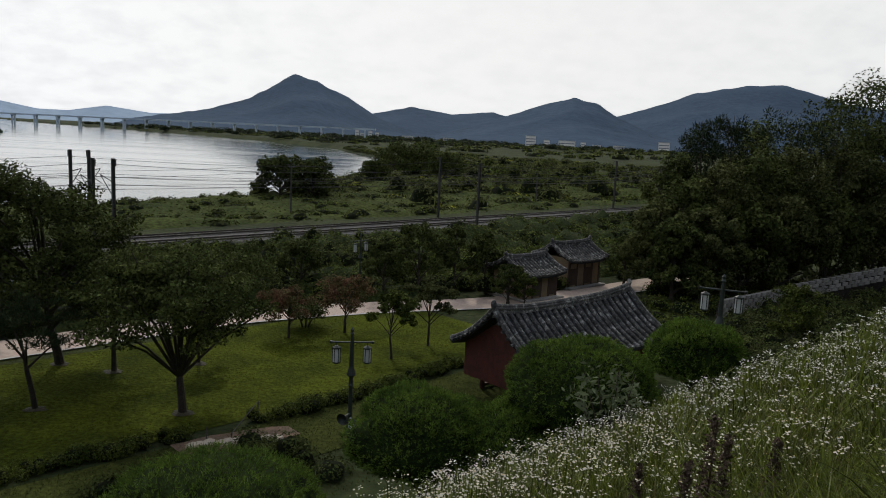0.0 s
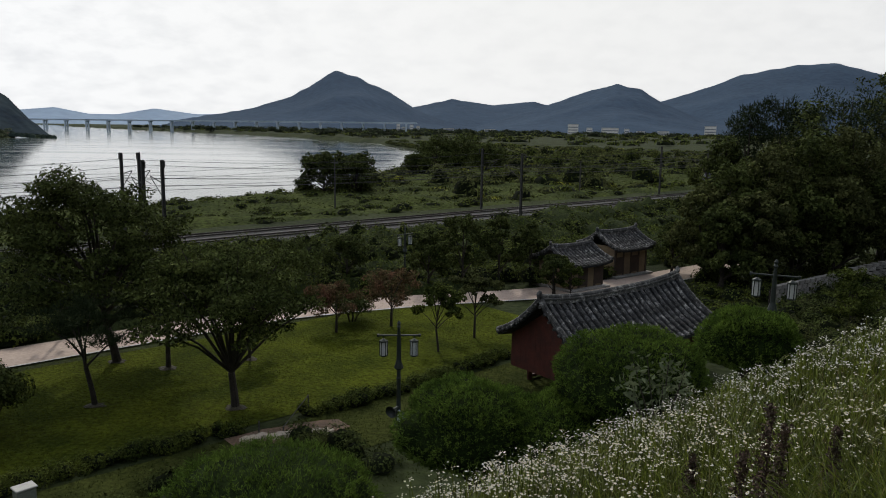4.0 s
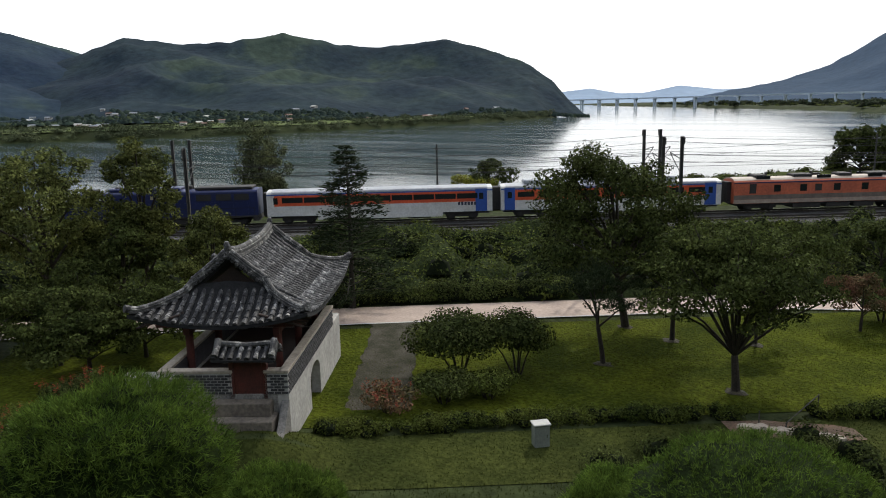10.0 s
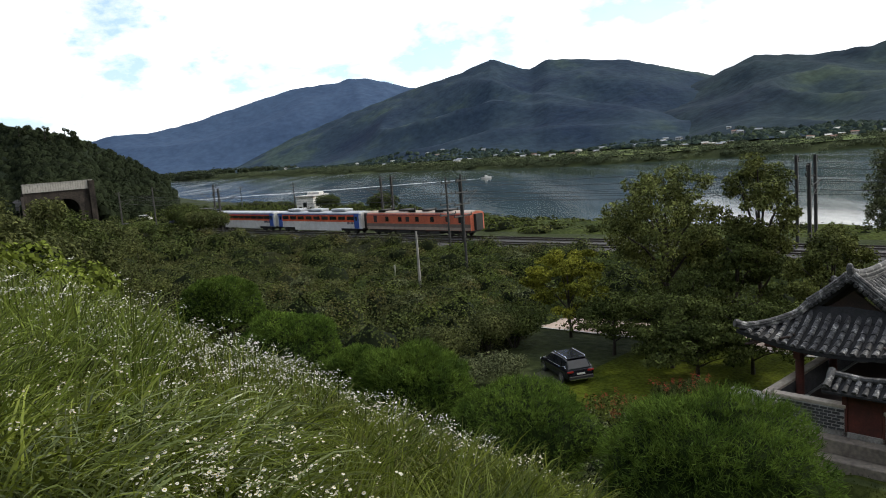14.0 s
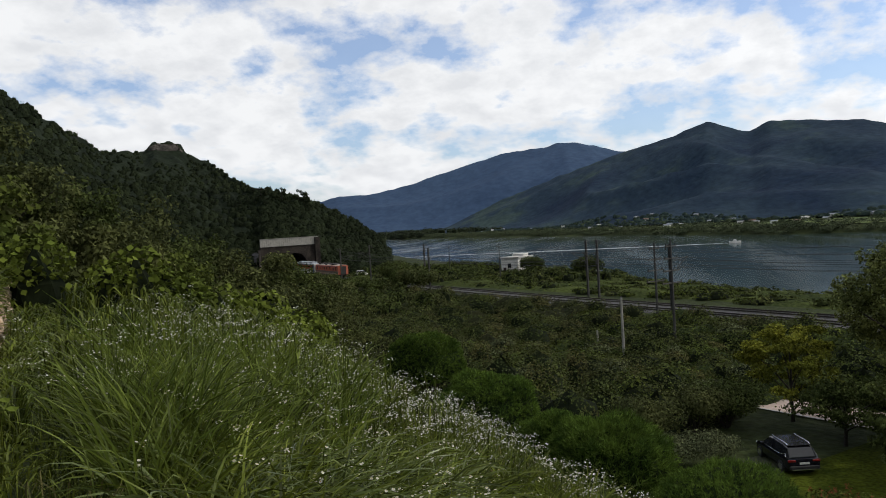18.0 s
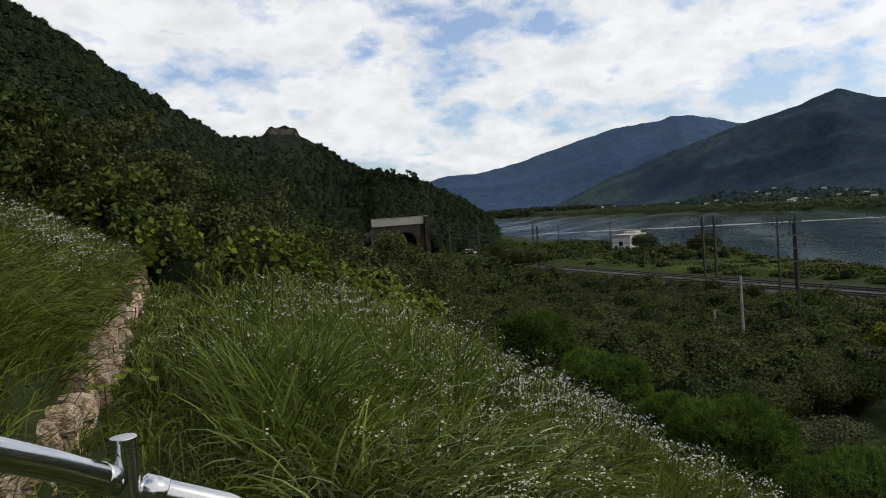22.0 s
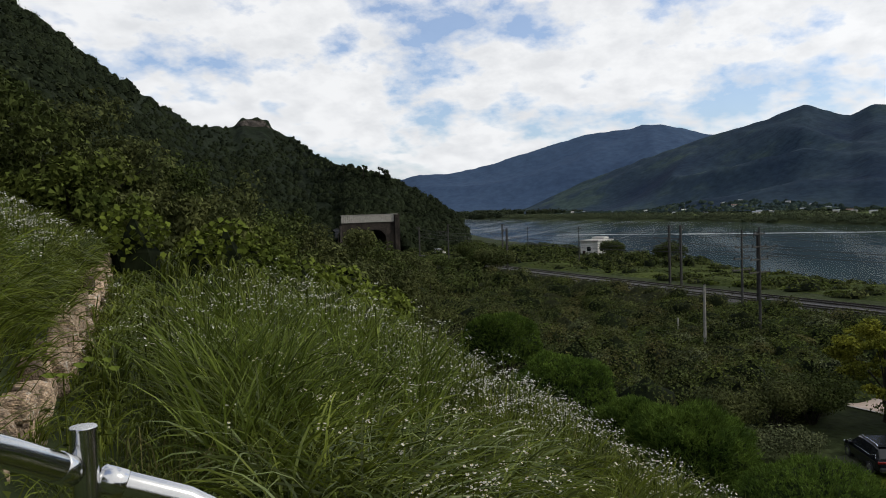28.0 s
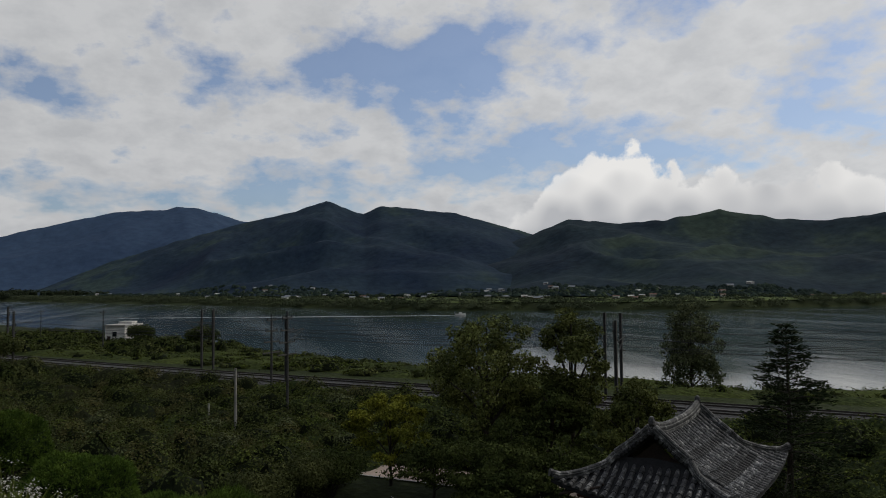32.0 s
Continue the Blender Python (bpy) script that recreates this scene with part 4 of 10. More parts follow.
def tile_roof(root, L, W, ze, zr, Lg=None, zm=None, pitch=0.30, lift=0.4, ridge_lift=0.25, r=0.085):
    """A Korean tiled roof, its ridge along x. With Lg and zm a hip-and-gable roof, without them a plain gable."""
    hip = Lg is not None
    if not hip:
        Lg, zm = L, ze

    def c(x, y):
        return lift * (abs(x) / L) ** 3 * (abs(y) / W) ** 2 + ridge_lift * (abs(x) / Lg) ** 3 * max(0.0, 1 - abs(y) / W) * (abs(x) <= Lg + 0.01)

    def zs(y):
        return ze + (zr - ze) * bend(1 - min(abs(y) / W, 1))

    def zend(x):
        return ze + (zm - ze) * bend((L - abs(x)) / max(L - Lg, 1e-6))

    # y at which the side slope meets the end slope, for a given x beyond the gable
    def ymeet(x):
        if not hip or abs(x) <= Lg:
            return 0.0
        lo, hi = 0.0, W
        for _ in range(24):
            m = (lo + hi) / 2
            if zs(m) > zend(x):
                lo = m
            else:
                hi = m
        return lo
    # deck under the tiles
    for s in (-1, 1):
        bm = bmesh.new()
        xs = np.linspace(-L, L, 41)
        rows = []
        for x in xs:
            y0 = ymeet(x)
            rows.append([bm.verts.new((x, s * (y0 + (W - y0) * k / 8), zs(y0 + (W - y0) * k / 8) + c(x, y0 + (W - y0) * k / 8) - 0.03)) for k in range(9)])
        for a, b in zip(rows, rows[1:]):
            for k in range(8):
                bm.faces.new((a[k], b[k], b[k + 1], a[k + 1]))
        bmesh.ops.remove_doubles(bm, verts=bm.verts, dist=0.001)
        ret = bmesh.ops.extrude_face_region(bm, geom=list(bm.faces))
        bmesh.ops.translate(bm, verts=[g for g in ret["geom"] if isinstance(g, bmesh.types.BMVert)], vec=(0, 0, -0.16))
        part("roof_slope", bm, M["tile_bed"], root, "concave roof tiles coloured dark for shaded troughs")
        n = int(2 * (L - 0.12) / pitch)
        for i in range(n + 1):
            x = -(L - 0.12) + i * 2 * (L - 0.12) / n
            y0 = ymeet(x) + 0.05
            if W - y0 < 0.25:
                continue
            m = max(3, int((W - y0) / 0.33))
            b2 = bmesh.new()
            pts = []
            for k in range(m):
                for q in (0.0, 1.0):
                    y = y0 + (W + 0.05 - y0) * (k + q) / m
                    pts.append((x, s * y, zs(y) + c(x, min(y, W)) + (0.015 if q else 0.0)))
            round_row(b2, pts, r)
            part("roof_tile", b2, M["tile"], root)
    if hip:
        for s in (-1, 1):
            bm = bmesh.new()
            ys = np.linspace(-W, W, 31)
            rows = []

            def xmeet(y):
                lo, hi = Lg, L
                for _ in range(24):
                    m = (lo + hi) / 2
                    if zend(m) > zs(y):
                        lo = m
                    else:
                        hi = m
                return lo if zend(Lg) > zs(y) else Lg
            for y in ys:
                x0 = xmeet(y)
                rows.append([bm.verts.new((s * (x0 + (L - x0) * k / 6), y, zend(x0 + (L - x0) * k / 6) + c(x0 + (L - x0) * k / 6, y) - 0.03)) for k in range(7)])
            for a, b in zip(rows, rows[1:]):
                for k in range(6):
                    bm.faces.new((a[k], b[k], b[k + 1], a[k + 1]))
            bmesh.ops.remove_doubles(bm, verts=bm.verts, dist=0.001)
            ret = bmesh.ops.extrude_face_region(bm, geom=list(bm.faces))
            bmesh.ops.translate(bm, verts=[g for g in ret["geom"] if isinstance(g, bmesh.types.BMVert)], vec=(0, 0, -0.16))
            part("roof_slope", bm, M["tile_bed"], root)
            n = int(2 * (W - 0.12) / pitch)
            for i in range(n + 1):
                y = -(W - 0.12) + i * 2 * (W - 0.12) / n
                x0 = xmeet(y) + 0.05
                if L - x0 < 0.25:
                    continue
                m = max(3, int((L - x0) / 0.33))
                b2 = bmesh.new()
                pts = []
                for k in range(m):
                    for q in (0.0, 1.0):
                        x = x0 + (L + 0.05 - x0) * (k + q) / m
                        pts.append((s * x, y, zend(min(x, L)) + c(min(x, L), y) + (0.015 if q else 0.0)))
                round_row(b2, pts, r)
                part("roof_tile", b2, M["tile"], root)
            # gable wall with its board
            yg = [y for y in np.linspace(0, W, 60) if zs(y) > zm]
            yw = max(yg) - 0.15
            bm = bmesh.new()
            a = [bm.verts.new((s * (Lg - 0.35), y, z)) for y, z in ((-yw, zm - 0.2), (yw, zm - 0.2), (0, zr - 0.25))]
            bm.faces.new(a)
            ret = bmesh.ops.extrude_face_region(bm, geom=list(bm.faces))
            bmesh.ops.translate(bm, verts=[g for g in ret["geom"] if isinstance(g, bmesh.types.BMVert)], vec=(-0.1 * s, 0, 0))
            part("gable_wall", bm, M["darkwood"], root, "dark gable boarding")
            for t in (-1, 1):
                # descending ridge and hip ridge
                b2 = bmesh.new()
                ye = max(yg)
                pts = [(s * (Lg - 0.02), t * ye * k / 7, zs(ye * k / 7) + c(Lg, ye * k / 7) + 0.03) for k in range(8)]
                ridge_band(b2, pts, 0.17, 0.30)
                tube(b2, [Vector(pts[-1]) + Vector((0, -t * 0.1, 0.14)), Vector(pts[-1]) + Vector((0, t * 0.06, 0.12))], 0.17, 10)
                part("gable_ridge", b2, M["tile_light"], root)
                for k in range(9):
                    y = ye * (k + 0.4) / 9
                    b3 = bmesh.new()
                    tube(b3, [(s * (Lg - 0.1), t * y, zs(y) + 0.02 + c(Lg, y)), (s * (Lg + 0.22), t * y, zs(y) - 0.05 + c(Lg, y))], 0.085, 7)
                    part("verge_tile", b3, M["tile"], root)
                b2 = bmesh.new()
                pts = []
                for k in range(8):
                    x = Lg + (L - Lg) * k / 7
                    y = ymeet(x) if k else ye
                    pts.append((s * x, t * y, zs(y) + c(x, y) + 0.01 + (0.08 if k == 7 else 0)))
                ridge_band(b2, pts, 0.17, 0.28)
                e0, e1 = Vector(pts[-1]), (Vector(pts[-1]) - Vector(pts[-2])).normalized()
                tube(b2, [e0 + Vector((0, 0, 0.14)) - e1 * 0.12, e0 + Vector((0, 0, 0.14)) + e1 * 0.06], 0.17, 10)
                part("hip_ridge", b2, M["tile_light"], root)
    else:
        for s in (-1, 1):
            for t in (-1, 1):
                b2 = bmesh.new()
                pts = [(s * (L - 0.05), t * W * k / 7, zs(W * k / 7) + c(L, W * k / 7) + 0.02) for k in range(8)]
                ridge_band(b2, pts, 0.16, 0.24)
                part("verge_ridge", b2, M["tile_light"], root)
                n = int(W / 0.34)
                for k in range(n):
                    y = W * (k + 0.5) / n
                    b3 = bmesh.new()
                    tube(b3, [(s * (L - 0.2), t * y, zs(y) + c(L, y) + 0.02), (s * (L + 0.2), t * y, zs(y) + c(L, y) - 0.04)], 0.09, 7)
                    part("verge_tile", b3, M["tile"], root)
    # main ridge: stacked courses with a round cap, rising at the ends
    bm = ridge_band(bmesh.new(), [(x, 0, zr + ridge_lift * (abs(x) / Lg) ** 3 - 0.06) for x in np.linspace(-Lg - 0.05, Lg + 0.05, 17)], 0.20, 0.48)
    part("ridge", bm, M["tile_light"], root, "stacked weathered ridge tiles")
    for s in (-1, 1):
        b2 = bmesh.new()
        lathe(b2, [(0.14, 0), (0.16, 0.15), (0.1, 0.32), (0.02, 0.36)], 8, (s * (Lg + 0.02), 0, zr + ridge_lift + 0.25))
        part("ridge_end", b2, M["tile_light"], root)


def brick_mesh():
    bm = box(bmesh.new(), -0.128, -0.02, -0.042, 0.128, 0.02, 0.042)
    me = bpy.data.meshes.new("brick")
    bm.to_mesh(me)
    bm.free()
    me.materials.append(M["brick"])
    return me


BRICK = []


def bricks(parent, origin, along, length, rows, out):
    """Courses of dark brick standing proud of the mortar; joints stay open."""
    if not BRICK:
        BRICK.append(brick_mesh())
    ang = math.atan2(along[1], along[0])
    for r in range(rows):
        n = int(length / 0.3)
        for k in range(n):
            d = 0.14 + k * 0.3 + (0.15 if r % 2 else 0.0)
            if d + 0.12 > length:
                continue
            ob = new("brick", BRICK[0])
            ob.parent = parent
            ob.matrix_basis = Matrix.Translation((origin[0] + along[0] * d + out[0] * 0.012, origin[1] + along[1] * d + out[1] * 0.012, origin[2] + 0.06 + r * 0.122)) @ Matrix.Rotation(ang, 4, 'Z')


M["worn"] = mat("worn_brown_concrete", (0.17, 0.145, 0.115), (0.10, 0.085, 0.07), 0.9, 0.8, 0.3, 0.3, bscale=6)


def gate_pavilion():
    g = thing("gate_pavilion", "old stone gate with a tiled timber pavilion on top", "pavilion", uvm(36.2, -7.9, 0, 85.3))
    x0, x1, y0, y1, zt = -6.65, 3.3, -3.15, 2.2, 2.45
    # plastered side walls with an arched passage through
    def side_wall(y, out):
        bm = bmesh.new()
        ax0, ax1, hs = -2.6, -0.5, 1.45
        n = 8
        arch = [(ax0, 0.0), (ax0, hs)] + [((ax0 + ax1) / 2 - math.cos(math.pi * k / n) * (ax1 - ax0) / 2, hs + math.sin(math.pi * k / n) * 0.6) for k in range(1, n)] + [(ax1, hs), (ax1, 0.0)]
        outer = [(x0, -0.3), (x0, zt), (x1, zt), (x1, -0.3)]
        left = [(x0, -0.3), (x0, zt), ((ax0 + ax1) / 2, zt)] + arch[:len(arch) // 2 + 1][::-1] + [(ax0, -0.3)]
        right = [(x1, -0.3), (ax1, -0.3)] + arch[len(arch) // 2:][::-1] + [((ax0 + ax1) / 2, zt), (x1, zt)]
        for poly in (left, right):
            bm.faces.new([bm.verts.new((px, y, pz)) for px, pz in poly])
        bmesh.ops.remove_doubles(bm, verts=bm.verts, dist=0.001)
        ret = bmesh.ops.extrude_face_region(bm, geom=list(bm.faces))
        bmesh.ops.translate(bm, verts=[q for q in ret["geom"] if isinstance(q, bmesh.types.BMVert)], vec=(0, -out * 0.45, 0))
        part("side_wall", bm, M["plaster"], g, "weathered grey plaster wall with an arched passage")
    side_wall(y0, -1)
    side_wall(y1, 1)
    box_part("front_wall", (x0, y0 + 0.45, -0.3, x0 + 0.45, y1 - 0.45, zt), M["stone"], g)
    box_part("back_wall", (x1 - 0.45, y0 + 0.45, -0.3, x1, y1 - 0.45, zt), M["stone"], g)
    # the deck's dark wood colour carries the shade under the roof
    box_part("floor_slab", (x0 + 0.45, y0 + 0.45, zt - 0.2, x1 - 0.45, y1 - 0.45, zt - 0.04), M["darkwood"], g, "deck coloured timber-dark for the pavilion's inside shade")
    # brick parapets with mortar core and coping
    h, th = 0.9, 0.30
    door0, door1 = -2.2, -0.82
    runs = [((x0, y0 + th), (x0 + th, door0)), ((x0, door1), (x0 + th, y1 - th)), ((x0, y0), (x1, y0 + th)), ((x0, y1 - th), (x1, y1)), ((x1 - th, y0 + th), (x1, y1 - th))]
    for (ax, ay), (bx, by) in runs:
        box_part("parapet_core", (ax, ay, zt + 0.003, bx, by, zt + h), M["mortar"], g)
        box_part("coping", (ax - 0.05, ay - 0.05, zt + h + 0.002, bx + 0.05, by + 0.05, zt + h + 0.14), M["capstone"], g, "sandy coping stone", 0.02)
    # dark sheets added in place of shade on the parapets' inner faces
    for dims in ((x0 + th, y0 + th + 0.003, zt + 0.01, x1 - th, y0 + th + 0.03, zt + h - 0.005), (x0 + th, y1 - th - 0.03, zt + 0.01, x1 - th, y1 - th - 0.003, zt + h - 0.005), (x1 - th - 0.03, y0 + th + 0.04, zt + 0.01, x1 - th - 0.003, y1 - th - 0.04, zt + h - 0.005)):
        box_part("parapet_lining", dims, M["brick"], g, "dark brick sheet standing for the shaded inner face")
    bricks(g, (x0, y0, zt), (1, 0), x1 - x0, 7, (0, -1))
    bricks(g, (x0, door1, zt), (0, 1), y1 - door1, 7, (-1, 0))
    bricks(g, (x0, y0, zt), (0, 1), door0 - y0, 7, (-1, 0))
    # small roofed doorway in the front parapet
    door = box_part("door", (x0 + 0.08, door0 + 0.12, zt - 0.05, x0 + 0.16, door1 - 0.12, zt + 1.42), M["redwood"], g, "dark red plank door")
    for k in range(4):
        y = door0 + 0.12 + (door1 - door0 - 0.24) * (k + 0.5) / 4
        box_part("plank", (x0 + 0.055, y - 0.15, zt - 0.02, x0 + 0.08, y + 0.15, zt + 1.38), M["redwood"], door)
    for y in (door0, door1):
        box_part("door_post", (x0 + 0.0, y - 0.09, zt - 0.2, x0 + 0.24, y + 0.09, zt + 1.5), M["redwood"], g, "", 0.01)
    box_part("lintel", (x0 - 0.02, door0 - 0.3, zt + 1.45, x0 + 0.26, door1 + 0.3, zt + 1.62), M["redwood"], g)
    zc = zt + 1.62
    for s in (-1, 1):
        bm = bmesh.new()
        n = 8
        for k in range(n):
            y = (door0 + door1) / 2 - 1.2 + 2.4 * k / (n - 1)
            round_row(bm, [(x0 + 0.12, y, zc + 0.42), (x0 + 0.12 + s * 0.3, y, zc + 0.25), (x0 + 0.12 + s * 0.3, y, zc + 0.25), (x0 + 0.12 + s * 0.66, y, zc + 0.08)], 0.10)
        part("doorway_tiles", bm, M["tile"], g)
        bm = bmesh.new()
        yc = (door0 + door1) / 2
        q = [bm.verts.new(p) for p in ((x0 + 0.12, yc - 1.3, zc + 0.38), (x0 + 0.12, yc + 1.3, zc + 0.38), (x0 + 0.12 + s * 0.66, yc + 1.3, zc + 0.02), (x0 + 0.12 + s * 0.66, yc - 1.3, zc + 0.02))]
        bm.faces.new(q)
        ret = bmesh.ops.extrude_face_region(bm, geom=list(bm.faces))
        bmesh.ops.translate(bm, verts=[v for v in ret["geom"] if isinstance(v, bmesh.types.BMVert)], vec=(0, 0, -0.08))
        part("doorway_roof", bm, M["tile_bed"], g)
        bm = bmesh.new()
        yy = yc + s * 1.15
        tube(bm, [(x0 - 0.5, yy, zc + 0.18), (x0 - 0.2, yy, zc + 0.36), (x0 + 0.12, yy, zc + 0.62), (x0 + 0.44, yy, zc + 0.36), (x0 + 0.74, yy, zc + 0.18)], [0.15, 0.13, 0.17, 0.13, 0.15], 8)
        part("doorway_verge", bm, M["tile_light"], g)
    bm = bmesh.new()
    tube(bm, [(x0 + 0.12, yc - 1.2, zc + 0.56), (x0 + 0.12, yc, zc + 0.46), (x0 + 0.12, yc + 1.2, zc + 0.56)], 0.12, 8)
    part("doorway_ridge", bm, M["tile_light"], g)
    # landing, side kerbs and wing wall before the door
    box_part("landing", (x0 - 1.1, -2.7, -0.3, x0, 1.4, 1.7), M["worn"], g, "worn concrete landing", 0.03)
    box_part("step", (x0 - 0.55, -2.5, 1.701, x0 - 0.002, 1.2, 2.25), M["worn"], g, "", 0.02)
    bm = bmesh.new()
    q = [bm.verts.new((x, y, z)) for x, z in ((x0 - 1.9, -0.2), (x0 - 1.9, 1.0), (x0 - 1.1, 1.25), (x0, 2.2), (x0, -0.2)) for y in (y0 - 0.02, y0 + 0.3)]
    for i in range(4):
        bm.faces.new((q[2 * i], q[2 * i + 1], q[2 * i + 3], q[2 * i + 2]))
    bm.faces.new(q[0::2])
    bm.faces.new(q[1::2][::-1])
    bm.faces.new((q[8], q[9], q[1], q[0]))
    part("ramp_kerb", bm, M["stone"], g, "pale sloping side kerb")
    box_part("wing_wall", (x0 - 0.25, 1.45, -0.3, x0 + 0.45, y1 + 1.5, 3.3), M["stone"], g, "rough whitewashed wing wall", 0.05)
    box_part("wing_wall", (x1 + 0.003, y0, -0.3, x1 + 1.9, y0 + 0.8, 2.55), M["plaster"], g, "", 0.05)
    # timber frame
    for x in (-4.6, -1.0, 2.7):
        for y in (-2.3, 1.6):
            bm = bmesh.new()
            lathe(bm, [(0.26, 2.41), (0.26, 2.55)], 12, (x, y, 0))
            part("column_base", bm, M["stone"], g)
            bm = bmesh.new()
            lathe(bm, [(0.17, 2.55), (0.17, 4.75)], 12, (x, y, 0))
            part("column", bm, M["redwood"], g, "round dark red column")
    for y in (-2.3, 1.6):
        box_part("beam", (-4.9, y - 0.13, 4.45, 4.9, y + 0.13, 4.75), M["redwood"], g)
    for x in (-4.6, -1.0, 2.7):
        box_part("cross_beam", (x - 0.13, -3.0, 4.75, x + 0.13, 3.0, 4.97), M["redwood"], g)
    n = 26
    for k in range(n):
        x = -5.5 + 11.0 * k / (n - 1)
        for s in (-1, 1):
            bm = bmesh.new()
            tube(bm, [(x * 0.95, s * 1.7, 5.45), (x * 0.95, s * 3.6, 4.88)], 0.055, 6)
            part("rafter", bm, M["darkwood"], g)
    tile_roof(g, 5.5, 3.85, 5.05, 7.35, 3.5, 6.2, 0.37, 0.55, 0.35, 0.115)
    return g


gate_pavilion()


def stele_hall():
    h = thing("stele_hall", "small red timber hall under a grey tiled gable roof", "building", uvm(25.2, 34.4, -0.25, -2.0))
    tile_roof(h, 6.0, 3.1, 2.8, 5.0, None, None, 0.50, 0.30, 0.35, 0.15)
    for s in (-1, 1):
        bm = bmesh.new()
        a = [bm.verts.new((s * 5.4, y, z)) for y, z in ((-2.6, 1.2), (2.6, 1.2), (2.6, 3.0), (0, 4.75), (-2.6, 3.0))]
        bm.faces.new(a)
        ret = bmesh.ops.extrude_face_region(bm, geom=list(bm.faces))
        bmesh.ops.translate(bm, verts=[q for q in ret["geom"] if isinstance(q, bmesh.types.BMVert)], vec=(-0.08 * s, 0, 0))
        part("gable_wall", bm, M["redwood"], h, "dark red plank gable")
        for k in range(14):
            y = -2.4 + 4.8 * k / 13
            top = 2.95 + (1 - abs(y) / 2.6) * 1.65
            box_part("plank", (s * 5.4 - 0.01, y - 0.165, 1.18, s * 5.4 + 0.02, y + 0.135, top), M["redwood"], h)
    for x in (-4.5, -1.5, 1.5, 4.5):
        for y in (-2.0, 2.0):
            bm = bmesh.new()
            lathe(bm, [(0.15, 0.3), (0.15, 3.05)], 10, (x, y, 0))
            part("column", bm, M["redwood"], h)
            bm = bmesh.new()
            lathe(bm, [(0.26, -0.4), (0.24, 0.3)], 10, (x, y, 0))
            part("column_base", bm, M["stone"], h)
    for y in (-2.0, 2.0):
        box_part("beam", (-4.7, y - 0.1, 2.75, 4.7, y + 0.1, 3.05), M["redwood"], h)
        for k in range(18):
            x = -4.5 + 9.0 * k / 17
            if min(abs(x - c) for c in (-4.5, -1.5, 1.5, 4.5)) > 0.2:
                box_part("slat", (x - 0.05, y - 0.04, 0.6, x + 0.05, y + 0.04, 2.75), M["redwood"], h)
        box_part("sill", (-4.5, y - 0.08, 0.45, 4.5, y + 0.08, 0.6), M["redwood"], h)
    box_part("platform", (-5.0, -2.5, -0.8, 5.0, 2.5, 0.32), M["stone"], h, "low granite platform", 0.05)
    return h


stele_hall()


def back_house(u, v, L, W, ze, zr, turn, label, opening=True):
    h = thing("tiled_house", label, "house", uvm(u, v, 0.0, turn), group="old tiled houses")
    tile_roof(h, L, W, ze, zr, None, None, 0.40, 0.22, 0.18, 0.12)
    b, d = L - 0.6, W - 0.75
    for s in (-1, 1):
        box_part("side_wall", (s * b - 0.12, -d, 0.25, s * b + 0.12, d, ze + 0.3), M["cream"], h)
        box_part("long_wall", (-b + 0.12, s * d - 0.1, 0.25, b - 0.12, s * d + 0.1, ze), M["cream"], h, "cream plaster between dark posts")
    n = 4
    for k in range(n + 1):
        x = -b + 2 * b * k / n
        box_part("post", (x - 0.11, -d - 0.13, 0.0, x + 0.11, -d - 0.02 + 0.15, ze), M["darkwood"], h)
    for k in range(n):
        if k % 2 == (1 if opening else 0):
            x = -b + 2 * b * (k + 0.5) / n
            box_part("door", (x - 0.6, -d - 0.125, 0.4, x + 0.6, -d - 0.102, 2.0), M["darkwood"], h, "dark timber lattice door")
    box_part("beam", (-b, -d - 0.15, ze - 0.25, b, -d + 0.0, ze - 0.05), M["darkwood"], h)
    box_part("platform", (-b - 0.5, -d - 0.7, -0.4, b + 0.5, d + 0.5, 0.25), M["stone"], h, "", 0.04)
    return h


back_house(42.6, 51.6, 2.6, 2.6, 2.3, 3.5, -4, "old cream-walled house with a grey tiled roof")
back_house(43.9, 59.9, 2.9, 2.5, 2.7, 4.0, -2, "taller tiled house with dark open timber bays", False)


